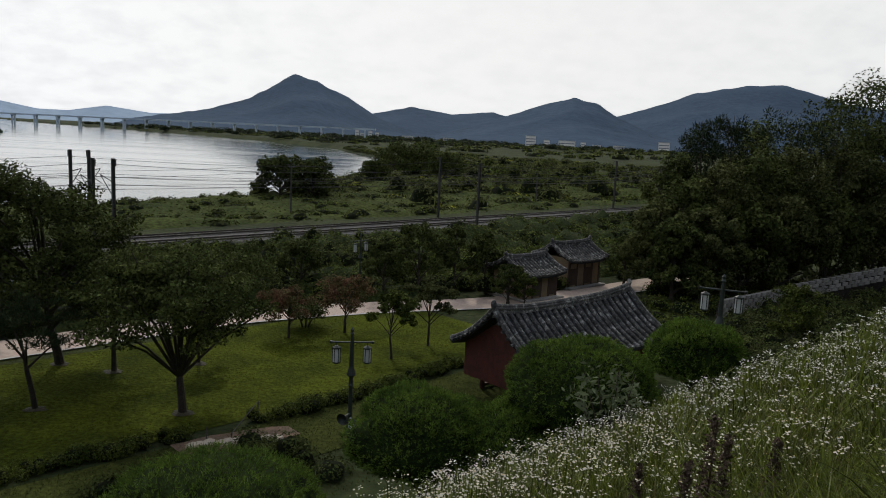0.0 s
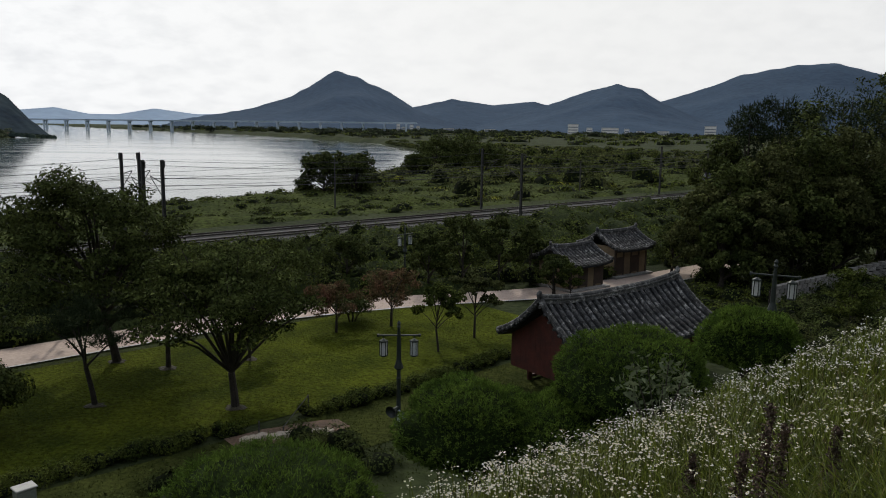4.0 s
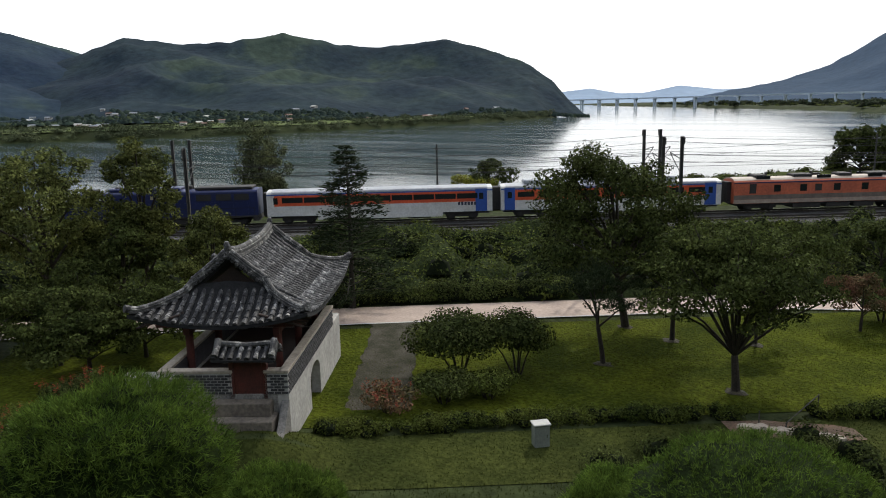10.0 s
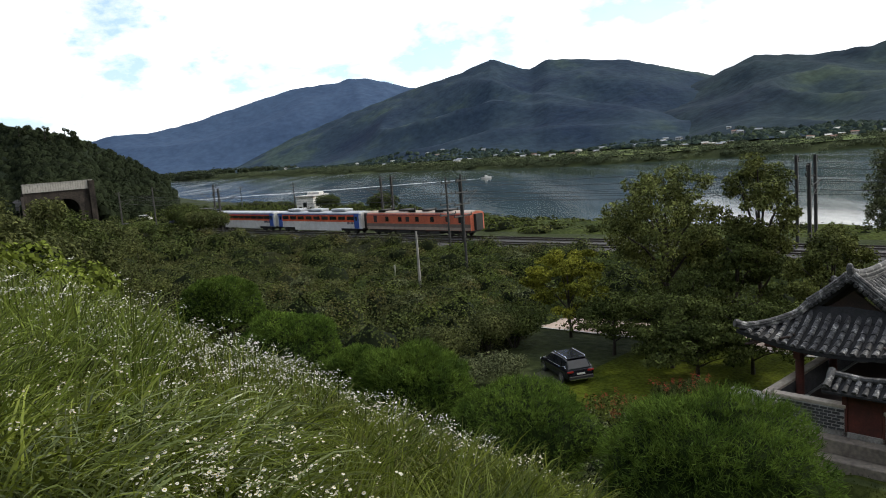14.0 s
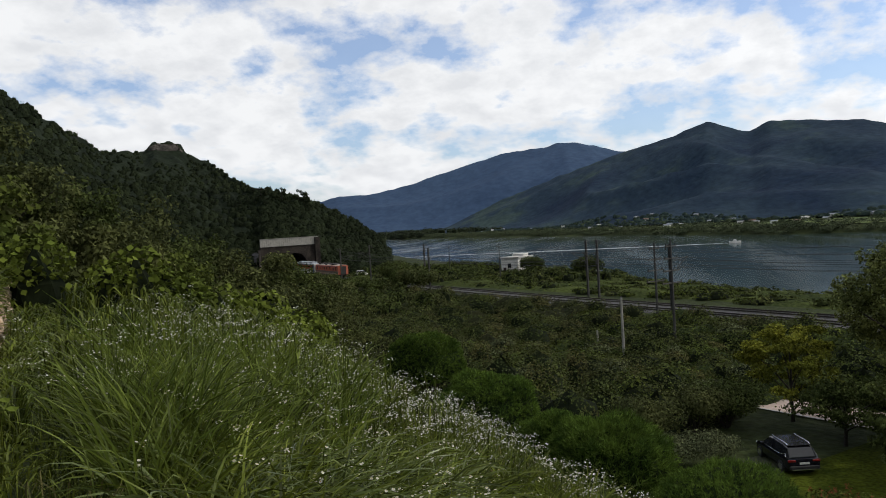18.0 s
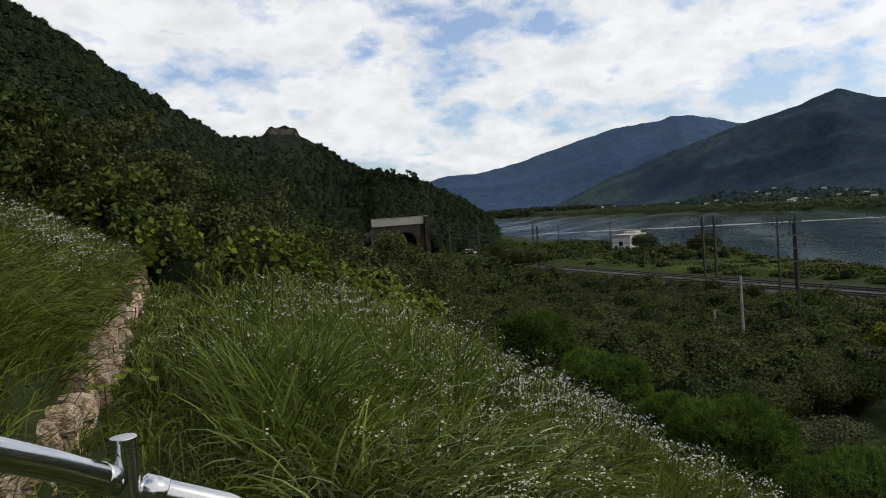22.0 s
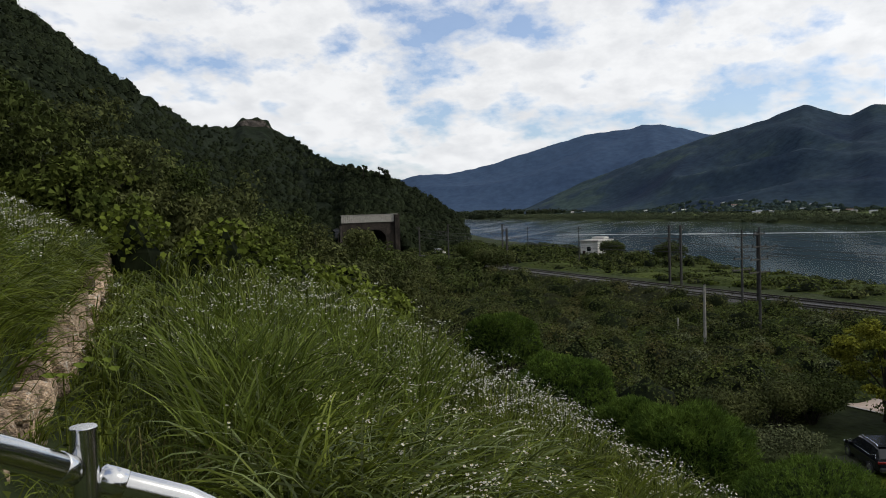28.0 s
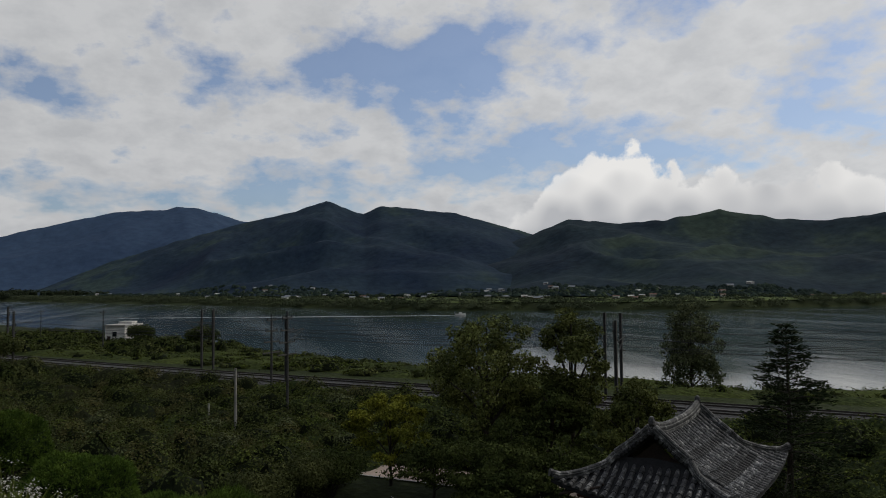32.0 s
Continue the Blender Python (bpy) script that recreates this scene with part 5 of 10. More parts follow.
def street_lamp(u, v, turn, horns=False, lift=0.0, label="dark green iron street lamp with two hanging lanterns"):
    lamp = thing("street_lamp", label, "street lamp", uvm(u, v, ground_z(u, v) + lift, turn), group="park lamps")
    bm = lathe(bmesh.new(), [(0.24, -1.2), (0.24, 0.12), (0.17, 0.2), (0.14, 0.7), (0.105, 0.8), (0.09, 2.3), (0.13, 2.38), (0.09, 2.46), (0.09, 2.75), (0.22, 2.88), (0.17, 3.05), (0.11, 3.25), (0.095, 4.2), (0.06, 4.75), (0.1, 4.82), (0.06, 4.9), (0.09, 5.0), (0.02, 5.12)], 12)
    part("post", bm, M["iron"], lamp)
    bm = bmesh.new()
    tube(bm, [(-0.95, 0, 4.42), (0.95, 0, 4.42)], 0.04, 8)
    for s in (-1, 1):
        lathe(bm, [(0.06, -0.06), (0.06, 0.06)], 8, (s * 0.95, 0, 4.42))
    part("crossarm", bm, M["iron"], lamp)
    for s in (-1, 1):
        bm = bmesh.new()
        tube(bm, [(s * 0.7, 0, 4.4), (s * 0.7, 0, 4.22)], 0.025, 6)
        lathe(bm, [(0.21, 4.12), (0.2, 4.18), (0.06, 4.26)], 6, (s * 0.7, 0, 0))
        lantern = part("lantern", bm, M["iron"], lamp)
        part("lantern_base", lathe(bmesh.new(), [(0.15, 3.42), (0.19, 3.48)], 6, (s * 0.7, 0, 0)), M["iron"], lantern)
        for k in range(6):
            q = 2 * math.pi * k / 6
            part("lantern_bar", tube(bmesh.new(), [(s * 0.7 + 0.18 * math.cos(q), 0.18 * math.sin(q), 3.46), (s * 0.7 + 0.18 * math.cos(q), 0.18 * math.sin(q), 4.14)], 0.018, 4), M["iron"], lantern)
        part("pane", lathe(bmesh.new(), [(0.165, 3.49), (0.165, 4.11)], 6, (s * 0.7, 0, 0)), M["frost"], lantern, "milky lantern glass")
    if horns:
        for q, mt in ((200, M["iron"]), (250, M["hornpaint"])):
            d = Vector((math.cos(radians(q - turn)), math.sin(radians(q - turn)), -0.12)).normalized()
            z0 = Vector((0, 0, 1.0 if q == 200 else 0.8))
            bm = bmesh.new()
            tube(bm, [z0 + d * 0.05, z0 + d * 0.28, z0 + d * 0.42, z0 + d * 0.56, z0 + d * 0.66], [0.07, 0.07, 0.11, 0.2, 0.29], 16, False)
            tube(bm, [z0 + d * 0.3, z0 + d * 0.5], [0.05, 0.03], 8)
            part("horn_speaker", bm, mt, lamp, "flared horn loudspeaker")
    return lamp


street_lamp(26.6, 20.2, -37, True, label="dark green iron street lamp with two lanterns and horn loudspeakers")
street_lamp(14.6, 31.2, -65, lift=0.85)
street_lamp(52.5, 40.5, 10)
street_lamp(52.0, 12.0, 0)


def garden_steps():
    """Flat stepping stones from the footpath up to the lawn, with short posts and a slanting rail."""
    st = thing("garden_steps", "pale rough stone steps through the hedge", "steps")
    r = random.Random(9)
    for k in range(10):
        u, v = 29.45 - 0.16 * k + r.uniform(-0.3, 0.3), 13.9 + k * 0.36
        bm = bmesh.new()
        ring = [(0.34 * math.cos(q) * r.uniform(0.75, 1.1), 0.26 * math.sin(q) * r.uniform(0.75, 1.1)) for q in (2 * math.pi * j / 8 for j in range(8))]
        a = [bm.verts.new((x, y, 0.0)) for x, y in ring]
        b = [bm.verts.new((x * 0.93, y * 0.93, 0.22)) for x, y in ring]
        for j in range(8):
            bm.faces.new((a[j], a[(j + 1) % 8], b[(j + 1) % 8], b[j]))
        bm.faces.new(b)
        ob = part("slab", bm, M["capstone"], st)
        ob.matrix_basis = Matrix.Translation(at(u, v, ground_z(u, v) - 0.02)) @ Matrix.Rotation(r.uniform(0, 3), 4, 'Z')
    bm = bmesh.new()
    prev = None
    for k in range(9):
        v = 13.2 + 0.65 * k
        w = 0.5 + 0.45 * math.sin(math.pi * (k + 0.5) / 9) + r.uniform(-0.1, 0.1)
        row = [bm.verts.new(at(29.1 - 0.22 * (v - 15.5) + w * q, v, ground_z(29, v) + 0.06)) for q in (-1, -0.3, 0.3, 1)]
        if prev:
            for j in range(3):
                bm.faces.new((prev[j], prev[j + 1], row[j + 1], row[j]))
        prev = row
    part("bare_earth", bm, mat("reddish_earth", (0.14, 0.085, 0.055), (0.085, 0.058, 0.038), 0.95, 1.2, 0.4, 0.6, bscale=9), st, "trodden reddish earth round the steps")
    rl = thing("step_rail", "short weathered steel rail beside the garden steps", "handrail")
    for u, v, h in ((29.6, 14.6, 0.75), (30.9, 17.9, 0.85), (29.2, 15.6, 0.35)):
        bm = bmesh.new()
        p = at(u, v, ground_z(u, v))
        tube(bm, [p - Vector((0, 0, 0.1)), p + Vector((0, 0, h))], 0.03, 8)
        part("post", bm, M["polegrey"], rl)
    bm = bmesh.new()
    tube(bm, [at(29.2, 15.6, ground_z(29.2, 15.6) + 0.33), at(30.9, 17.9, ground_z(30.9, 17.9) + 0.83)], 0.025, 8)
    part("rail", bm, M["polegrey"], rl)


garden_steps()


def tree_beds():
    """Bare soil round the lawn trees' feet."""
    for k, (u, v) in enumerate(((33.5, 15.3), (44.6, 13.1), (38.0, 10.0), (41.6, 15.0), (40.3, 19.4))):
        r = random.Random(k)
        bm = bmesh.new()
        c = bm.verts.new((0, 0, 0.14))
        ring = [bm.verts.new((0.6 * math.cos(q) * r.uniform(0.6, 1.1), 0.5 * math.sin(q) * r.uniform(0.6, 1.1), 0.03)) for q in (2 * math.pi * j / 12 for j in range(12))]
        for j in range(12):
            bm.faces.new((c, ring[j], ring[(j + 1) % 12]))
        ob = part("soil_bed", bm, M["soil"], None)
        ob.matrix_basis = Matrix.Translation(at(u, v, ground_z(u, v) + 0.03))
        tagged(ob, "bare brown soil round a tree's foot", "soil", group="tree beds")


M["soil"] = mat("bare_soil", (0.040, 0.034, 0.018), (0.024, 0.022, 0.012), 0.95, 1.5, 0.4, 0.8, bscale=12)
tree_beds()


def utility_box():
    b = thing("utility_box", "khaki steel utility cabinet with a pale cap", "utility box", uvm(28.7, 5.0, 0.0, 8))
    box_part("body", (-0.32, -0.24, -0.1, 0.32, 0.24, 1.0), M["cabinet"], b, "", 0.01)
    box_part("cap", (-0.37, -0.29, 1.0, 0.37, 0.29, 1.07), M["cabinet_top"], b, "pale steel cap", 0.02)
    door = box_part("door", (-0.27, -0.255, 0.08, 0.27, -0.242, 0.92), M["cabinet"], b)
    box_part("handle", (0.18, -0.275, 0.48, 0.21, -0.256, 0.62), M["steel"], door)
    return b


utility_box()


def car_suv(m, paint, label, group="parked cars"):
    car = thing("car", label, "car", m, group=group)
    # body sides lofted along x; x forward
    secs = [(-2.22, 0.42, 0.62, 0.78), (-2.15, 0.36, 0.98, 0.86), (-1.9, 0.3, 1.06, 0.91), (-1.0, 0.26, 1.06, 0.93), (0.6, 0.26, 1.03, 0.93), (1.3, 0.28, 0.98, 0.92), (1.95, 0.32, 0.86, 0.86), (2.2, 0.4, 0.7, 0.74)]
    bm = bmesh.new()
    rings = []
    for x, z0, z1, w in secs:
        rings.append([bm.verts.new((x, y, z)) for y, z in ((-w * 0.9, z0), (-w, z0 + 0.14), (-w, z1 - 0.16), (-w * 0.93, z1), (w * 0.93, z1), (w, z1 - 0.16), (w, z0 + 0.14), (w * 0.9, z0))])
    for a, b in zip(rings, rings[1:]):
        for k in range(8):
            bm.faces.new((a[k], a[(k + 1) % 8], b[(k + 1) % 8], b[k]))
    bm.faces.new(rings[0][::-1])
    bm.faces.new(rings[-1])
    part("body", bm, paint, car, smooth=False)
    bm = bmesh.new()
    rings = []
    for x, zb, zt, w in ((-2.05, 1.03, 1.08, 0.74), (-1.75, 1.03, 1.56, 0.68), (-1.2, 1.03, 1.66, 0.69), (0.0, 1.03, 1.68, 0.70), (0.55, 1.03, 1.6, 0.69), (1.2, 1.0, 1.06, 0.74)):
        rings.append([bm.verts.new((x, y, z)) for y, z in ((-0.84, zb), (-w, zt - 0.06), (-w + 0.08, zt), (w - 0.08, zt), (w, zt - 0.06), (0.84, zb))])
    for a, b in zip(rings, rings[1:]):
        for k in range(5):
            bm.faces.new((a[k], a[k + 1], b[k + 1], b[k]))
    bm.faces.new(rings[0][::-1])
    bm.faces.new(rings[-1])
    cabin = part("greenhouse", bm, M["glass"], car, "dark tinted glass")
    box_part("roof", (-1.72, -0.66, 1.665, 0.3, 0.66, 1.70), paint, car, "", 0.015)
    for s in (-1, 1):
        bm = bmesh.new()
        tube(bm, [(-1.6, s * 0.62, 1.68), (-1.4, s * 0.62, 1.76), (0.2, s * 0.62, 1.77), (0.35, s * 0.62, 1.68)], 0.022, 6)
        part("roof_rail", bm, M["chrome"], car, "silver roof rail")
        for x in (-1.15, -0.1):
            bm = bmesh.new()
            tube(bm, [(x, s * 0.845, 1.03), (x + 0.03, s * 0.70, 1.62)], 0.04, 6)
            part("pillar", bm, paint, car)
        bm = bmesh.new()
        tube(bm, [(-1.9, s * 0.87, 1.07), (-1.7, s * 0.80, 1.22), (-1.2, s * 0.86, 1.05), (1.1, s * 0.87, 1.03)], 0.018, 5)
        part("window_trim", bm, M["chrome"], car, "bright window trim")
        box_part("mirror", (0.75, s * 0.98 - 0.1, 1.02, 0.95, s * 0.98 + 0.1, 1.18), paint, car, "", 0.04)
        box_part("tail_lamp", (-2.2, s * 0.66 - 0.2, 0.82, -2.08, s * 0.66 + 0.2, 0.95), M["lens_red"], car, "", 0.02)
        box_part("headlamp", (2.02, s * 0.6 - 0.2, 0.68, 2.16, s * 0.6 + 0.2, 0.8), M["frost"], car, "", 0.02)
        for x in (-1.35, 1.35):
            bm = bmesh.new()
            r = bmesh.ops.create_cone(bm, cap_ends=True, segments=20, radius1=0.35, radius2=0.35, depth=0.24)["verts"]
            bmesh.ops.transform(bm, verts=r, matrix=Matrix.Translation((x, s * 0.82, 0.35)) @ Matrix.Rotation(math.pi / 2, 4, 'X'))
            wheel = part("wheel", bm, M["tyre"], car)
            bm = bmesh.new()
            r = bmesh.ops.create_cone(bm, cap_ends=True, segments=14, radius1=0.22, radius2=0.22, depth=0.02)["verts"]
            bmesh.ops.transform(bm, verts=r, matrix=Matrix.Translation((x, s * 0.945, 0.35)) @ Matrix.Rotation(math.pi / 2, 4, 'X'))
            part("rim", bm, M["chrome"], wheel)
    box_part("rear_bumper", (-2.3, -0.8, 0.38, -2.12, 0.8, 0.6), M["tyre"], car, "", 0.04)
    box_part("bumper_trim", (-2.32, -0.7, 0.36, -2.29, 0.7, 0.42), M["chrome"], car)
    box_part("number_plate", (-2.24, -0.26, 0.68, -2.21, 0.26, 0.8), M["whitewall"], car)
    return car


car_suv(uvm(36.9, -24.9, 0.06, 148) @ Matrix.Diagonal((0.96, 0.96, 0.86, 1)), M["carpaint"], "black SUV with silver roof rails parked by the lawn")
car_suv(uvm(103.7, -215.8, 0.4, 20), M["whitewall"], "white car parked near the tunnel mouth")


def stone_wall():
    """The cut-stone boundary wall that climbs along the hill's foot."""
    wl_ = thing("stone_wall", "grey cut-stone boundary wall climbing the slope", "wall", kind="structure")
    pts = [(27.6, 58.5), (26.8, 70.9), (22.5, 83.1), (20.0, 95.0)]
    dist = 0
    rng = random.Random(5)
    me = bpy.data.meshes.new("stone")
    bm = box(bmesh.new(), -0.435, -0.2, -0.172, 0.435, 0.2, 0.172, 0.035)
    bm.to_mesh(me)
    bm.free()
    me.materials.append(M["stone"])
    for (u0, v0), (u1, v1) in zip(pts, pts[1:]):
        p0, p1 = at(u0, v0), at(u1, v1)
        n = int((p1 - p0).length / 0.9)
        d = (p1 - p0).normalized()
        for k in range(n):
            p = p0 + d * (k + 0.5) * 0.9
            f = (k + 0.5) / n
            base = 0.1 + (0.3 if v0 < 70 else (0.5 + 1.3 * f if v0 < 83 else 1.8 + f))
            for r in range(4):
                ob = new("stone", me)
                ob.parent = wl_
                off = 0.45 if r % 2 else 0.0
                q = p + d * (off + rng.uniform(-0.06, 0.06))
                ob.matrix_basis = Matrix.Translation((q.x, q.y, base + r * 0.36)) @ Matrix.Rotation(math.atan2(d.y, d.x) + rng.uniform(-0.03, 0.03), 4, 'Z') @ Matrix.Diagonal((rng.uniform(0.86, 1.02), 1, rng.uniform(0.93, 1.03), 1))
        bm = bmesh.new()
        nrm = Vector((-d.y, d.x, 0))
        za, zb = (0.3, 0.45) if v0 < 70 else ((0.5, 1.9) if v0 < 83 else (1.9, 2.9))
        q = []
        for p, z in ((p0, za), (p1, zb)):
            for s in (-1, 1):
                q += [bm.verts.new(p + nrm * s * 0.13 + Vector((0, 0, z - 1.5))), bm.verts.new(p + nrm * s * 0.13 + Vector((0, 0, z + 1.05)))]
        for f in ((0, 1, 5, 4), (2, 6, 7, 3), (1, 3, 7, 5), (0, 4, 6, 2), (0, 2, 3, 1), (4, 5, 7, 6)):
            bm.faces.new([q[i] for i in f])
        part("wall_core", bm, M["portalcon"], wl_, "dark earth and mortar core")


stone_wall()


def terrace_wall():
    """Dry field stones that hold the terrace beside the stairs."""
    tw = thing("terrace_wall", "low dry-stone terrace wall of tan boulders in grass", "wall", kind="structure")
    rng = random.Random(11)
    meshes = []
    for k in range(6):
        bm = bmesh.new()
        bmesh.ops.create_icosphere(bm, subdivisions=2, radius=1.0)
        for v in bm.verts:
            v.co = Vector([math.copysign(abs(c) ** 0.55, c) for c in v.co])
            v.co *= 1 + 0.30 * noise.noise(v.co * 1.1 + Vector((k * 7, 0, 0))) + 0.06 * noise.noise(v.co * 4.0 + Vector((k * 5, 0, 0)))
        me = bpy.data.meshes.new("boulder")
        bm.to_mesh(me)
        bm.free()
        me.materials.append(M["fieldstone"])
        meshes.append(me)
    v = -3.2
    while v > -19.5:
        w = rng.choice((0.17, 0.24, 0.32, 0.46)) * rng.uniform(0.85, 1.15)
        climb = 0.34 * float(smooth(np.array(-v), 6, 15))
        z = 12.2 + climb
        while z < 12.86 + climb:
            h = rng.choice((0.11, 0.17, 0.25)) * rng.uniform(0.85, 1.15)
            ob = new("boulder", rng.choice(meshes))
            ob.parent = tw
            ob.matrix_basis = Matrix.Translation(at(-0.47 + 0.085 * (-v - 5) + rng.uniform(-0.06, 0.06) - (z - climb - 12.3) * 0.10, v - w / 2 + rng.uniform(-0.08, 0.08), z + h / 2)) @ Matrix.Rotation(AX + rng.uniform(-0.2, 0.2), 4, 'Z') @ Matrix.Rotation(rng.uniform(-0.15, 0.15), 4, 'Y') @ Matrix.Diagonal((w * 0.54, rng.uniform(0.12, 0.2), h * 0.56, 1))
            z += h * 0.93
        v -= w * 0.95


terrace_wall()


def handrail():
    hr = thing("handrail", "polished stainless steel stair handrail with a capped post", "handrail")

    def spot(b, e, d):
        return polar(b, d, EYE[2] + d * math.tan(radians(e)))

    p = spot(135.2, -13.8, 1.75)
    g = ground_z(p.x * UX + p.y * UY, p.x * VX + p.y * VY)
    bm = bmesh.new()
    tube(bm, [(p.x, p.y, g - 0.2), (p.x, p.y, p.z - 0.004)], 0.0275, 40, False)
    post = part("post", bm, M["steel"], hr, smooth=True)
    bm = bmesh.new()
    tube(bm, [(p.x, p.y, p.z - 0.007), (p.x, p.y, p.z - 0.002), (p.x, p.y, p.z)], [0.0288, 0.0288, 0.0272], 40)
    part("cap", bm, M["steel"], post, "flat welded end cap")
    for a, b, c in ((spot(136.1, -16.55, 1.735), spot(139.9, -14.68, 1.60), spot(156.0, -7.0, 1.28)), (spot(134.1, -17.45, 1.77), spot(128.7, -19.6, 1.77), spot(118.0, -25.5, 1.80))):
        d = (b - a).normalized()
        bm = bmesh.new()
        tube(bm, [a, b, c], 0.0300, 40, False)
        rail = part("rail", bm, M["steel"], hr, smooth=True)
        bm = bmesh.new()
        tube(bm, [a - d * 0.012, a - d * 0.004, a + d * 0.045, a + d * 0.047], [0.024, 0.0325, 0.0325, 0.0302], 40, False)
        part("collar", bm, M["steel"], rail, "welded joint sleeve", smooth=True)
        bm = bmesh.new()
        q = Vector((p.x, p.y, a.z - 0.01))
        tube(bm, [q, a], 0.016, 20, False)
        part("spigot", bm, M["steel"], rail, smooth=True)


handrail()


# ---- poles and wires ----
def catenary_mast(u, v, top, side):
    """A steel mast beside the line with its cantilever reaching over the track."""
    z = ground_z(u, v)
    m = thing("catenary_mast", "dark steel overhead-line mast with a cantilever arm", "mast", uvm(u, v, z), group="overhead-line masts")
    h = top - z
    bm = bmesh.new()
    box(bm, -0.14, -0.02, -0.3, 0.14, 0.02, h)
    for s in (-1, 1):
        box(bm, s * 0.13 - 0.015, -0.13, -0.3, s * 0.13 + 0.015, 0.13, h)
    part("mast", bm, M["polegrey"], m)
    bm = bmesh.new()
    tube(bm, [(0, 0, h - 2.2), (0, side * 3.2, h - 1.7)], 0.045, 6)
    tube(bm, [(0, 0, h - 3.6), (0, side * 3.2, h - 1.75)], 0.045, 6)
    tube(bm, [(0, side * 1.4, h - 2.8), (0, side * 3.4, h - 3.1)], 0.035, 6)
    part("cantilever", bm, M["polegrey"], m)
    for z0 in (h - 2.2, h - 3.6):
        bm = bmesh.new()
        lathe(bm, [(0.03, -0.2), (0.09, -0.16), (0.04, -0.1), (0.09, -0.04), (0.04, 0.02), (0.09, 0.08), (0.03, 0.16)], 8, (0, side * 0.32, z0 + 0.08))
        part("insulator", bm, M["tyre"], m)
    bm = bmesh.new()
    tube(bm, [(-0.0, 0, h - 0.15), (0, -side * 0.7, h - 0.1)], 0.04, 6)
    lathe(bm, [(0.03, -0.7), (0.08, -0.62), (0.04, -0.5), (0.08, -0.42), (0.04, -0.3), (0.08, -0.2), (0.03, -0.1)], 8, (0, -side * 0.65, h))
    part("feeder_bracket", bm, M["polegrey"], m)
    return m


NEAR_MASTS = (-168.0, -121.0, -62.0, -21.0, 24.0, 25.8, 74.6, 122.0, 170.0)
FAR_MASTS = (-175.0, -143.0, -88.5, -86.0, -25.4, -23.6, 25.5, 27.3, 77.4, 124.0, 172.0)
for v in NEAR_MASTS:
    catenary_mast(rail_u(v) - 7.2, v, 10.5, 1)
for v in FAR_MASTS:
    catenary_mast(rail_u(v) + 3.6, v, 10.8, -1)


def wires():
    lines = thing("overhead_wires", "thin black overhead railway wires with slight sag", "wires", kind="structure")
    for masts, du in ((NEAR_MASTS, -4.3), (FAR_MASTS, 0.0)):
        ms = [m for k, m in enumerate(masts) if k == 0 or m - masts[k - 1] > 5] + [260.0]
        for name, off, z, sag in (("contact_wire", 0.0, 7.4, 0.05), ("messenger_wire", 0.0, 8.7, 0.75), ("feeder_wire", (-3.4 if du else 4.2), 10.1, 0.9), ("return_wire", (-2.9 if du else 3.6), 8.2, 0.7)):
            bm = bmesh.new()
            for a, b in zip(ms, ms[1:]):
                tube(bm, [at(rail_u(a + (b - a) * k / 8) + du + off, a + (b - a) * k / 8, z - sag * 4 * (k / 8) * (1 - k / 8)) for k in range(9)], 0.02, 4)
            part(name, bm, M["wire"], lines)
    run = [(-192.7, 122, 8.6), (-120, 108, 8.2), (-60, 102, 8.2), (3.4, 99.6, 8.3), (65.4, 103.4, 8.3), (119.4, 97.1, 7.4), (180, 100, 7.4)]
    for dz in (0.0, -0.9):
        bm = bmesh.new()
        for a, b in zip(run, run[1:]):
            tube(bm, [at(a[1] + (b[1] - a[1]) * k / 8, a[0] + (b[0] - a[0]) * k / 8, a[2] + dz + (b[2] - a[2]) * k / 8 - 1.0 * 4 * (k / 8) * (1 - k / 8)) for k in range(9)], 0.022, 4)
        part("power_line", bm, M["wire"], lines)


wires()


def utility_pole(u, v, top, label, r=0.13, arm=True, material="polecon", arms=1):
    z = ground_z(u, v)
    m = thing("utility_pole", label, "pole", uvm(u, v, z, 5), group="utility poles")
    h = top - z
    bm = bmesh.new()
    tube(bm, [(0, 0, -0.3), (0, 0, h)], [r * 1.2, r * 0.8], 10)
    part("pole", bm, M[material], m)
    if arm:
        for k in range(arms):
            z0, w = h - 0.75 - 1.25 * k, 0.85 + 0.25 * k
            bar = box_part("crossarm", (-0.06, -w, z0, 0.06, w, z0 + 0.13), M["polegrey"], m)
            for y in (-w + 0.1, 0.0, w - 0.1):
                bm = bmesh.new()
                lathe(bm, [(0.03, 0), (0.07, 0.05), (0.04, 0.12), (0.07, 0.17), (0.02, 0.25)], 8, (0, y, z0 + 0.13))
                part("insulator", bm, M["tyre"], bar)
    return m


for u, v, top, arm in ((99.6, 3.4, 8.8, True), (103.4, 65.4, 8.6, True), (97.1, 119.4, 7.5, False), (110, -150, 9.4, True), (59.8, -52.2, 11.5, True), (66.0, -60.0, 10.9, True), (122, -192, 8.8, True)):
    utility_pole(u, v, top, "weathered concrete utility pole with a short crossarm" if arm else "slim grey utility pole beside the railway", arm=arm, material="polegrey", arms=4 if u < 70 else 1)
utility_pole(51.8, -51.5, 6.45, "plain leaning concrete post in the shrubs", 0.13, False)
utility_pole(54.0, -57.3, 2.5, "short concrete post in the shrubs", 0.1, False)


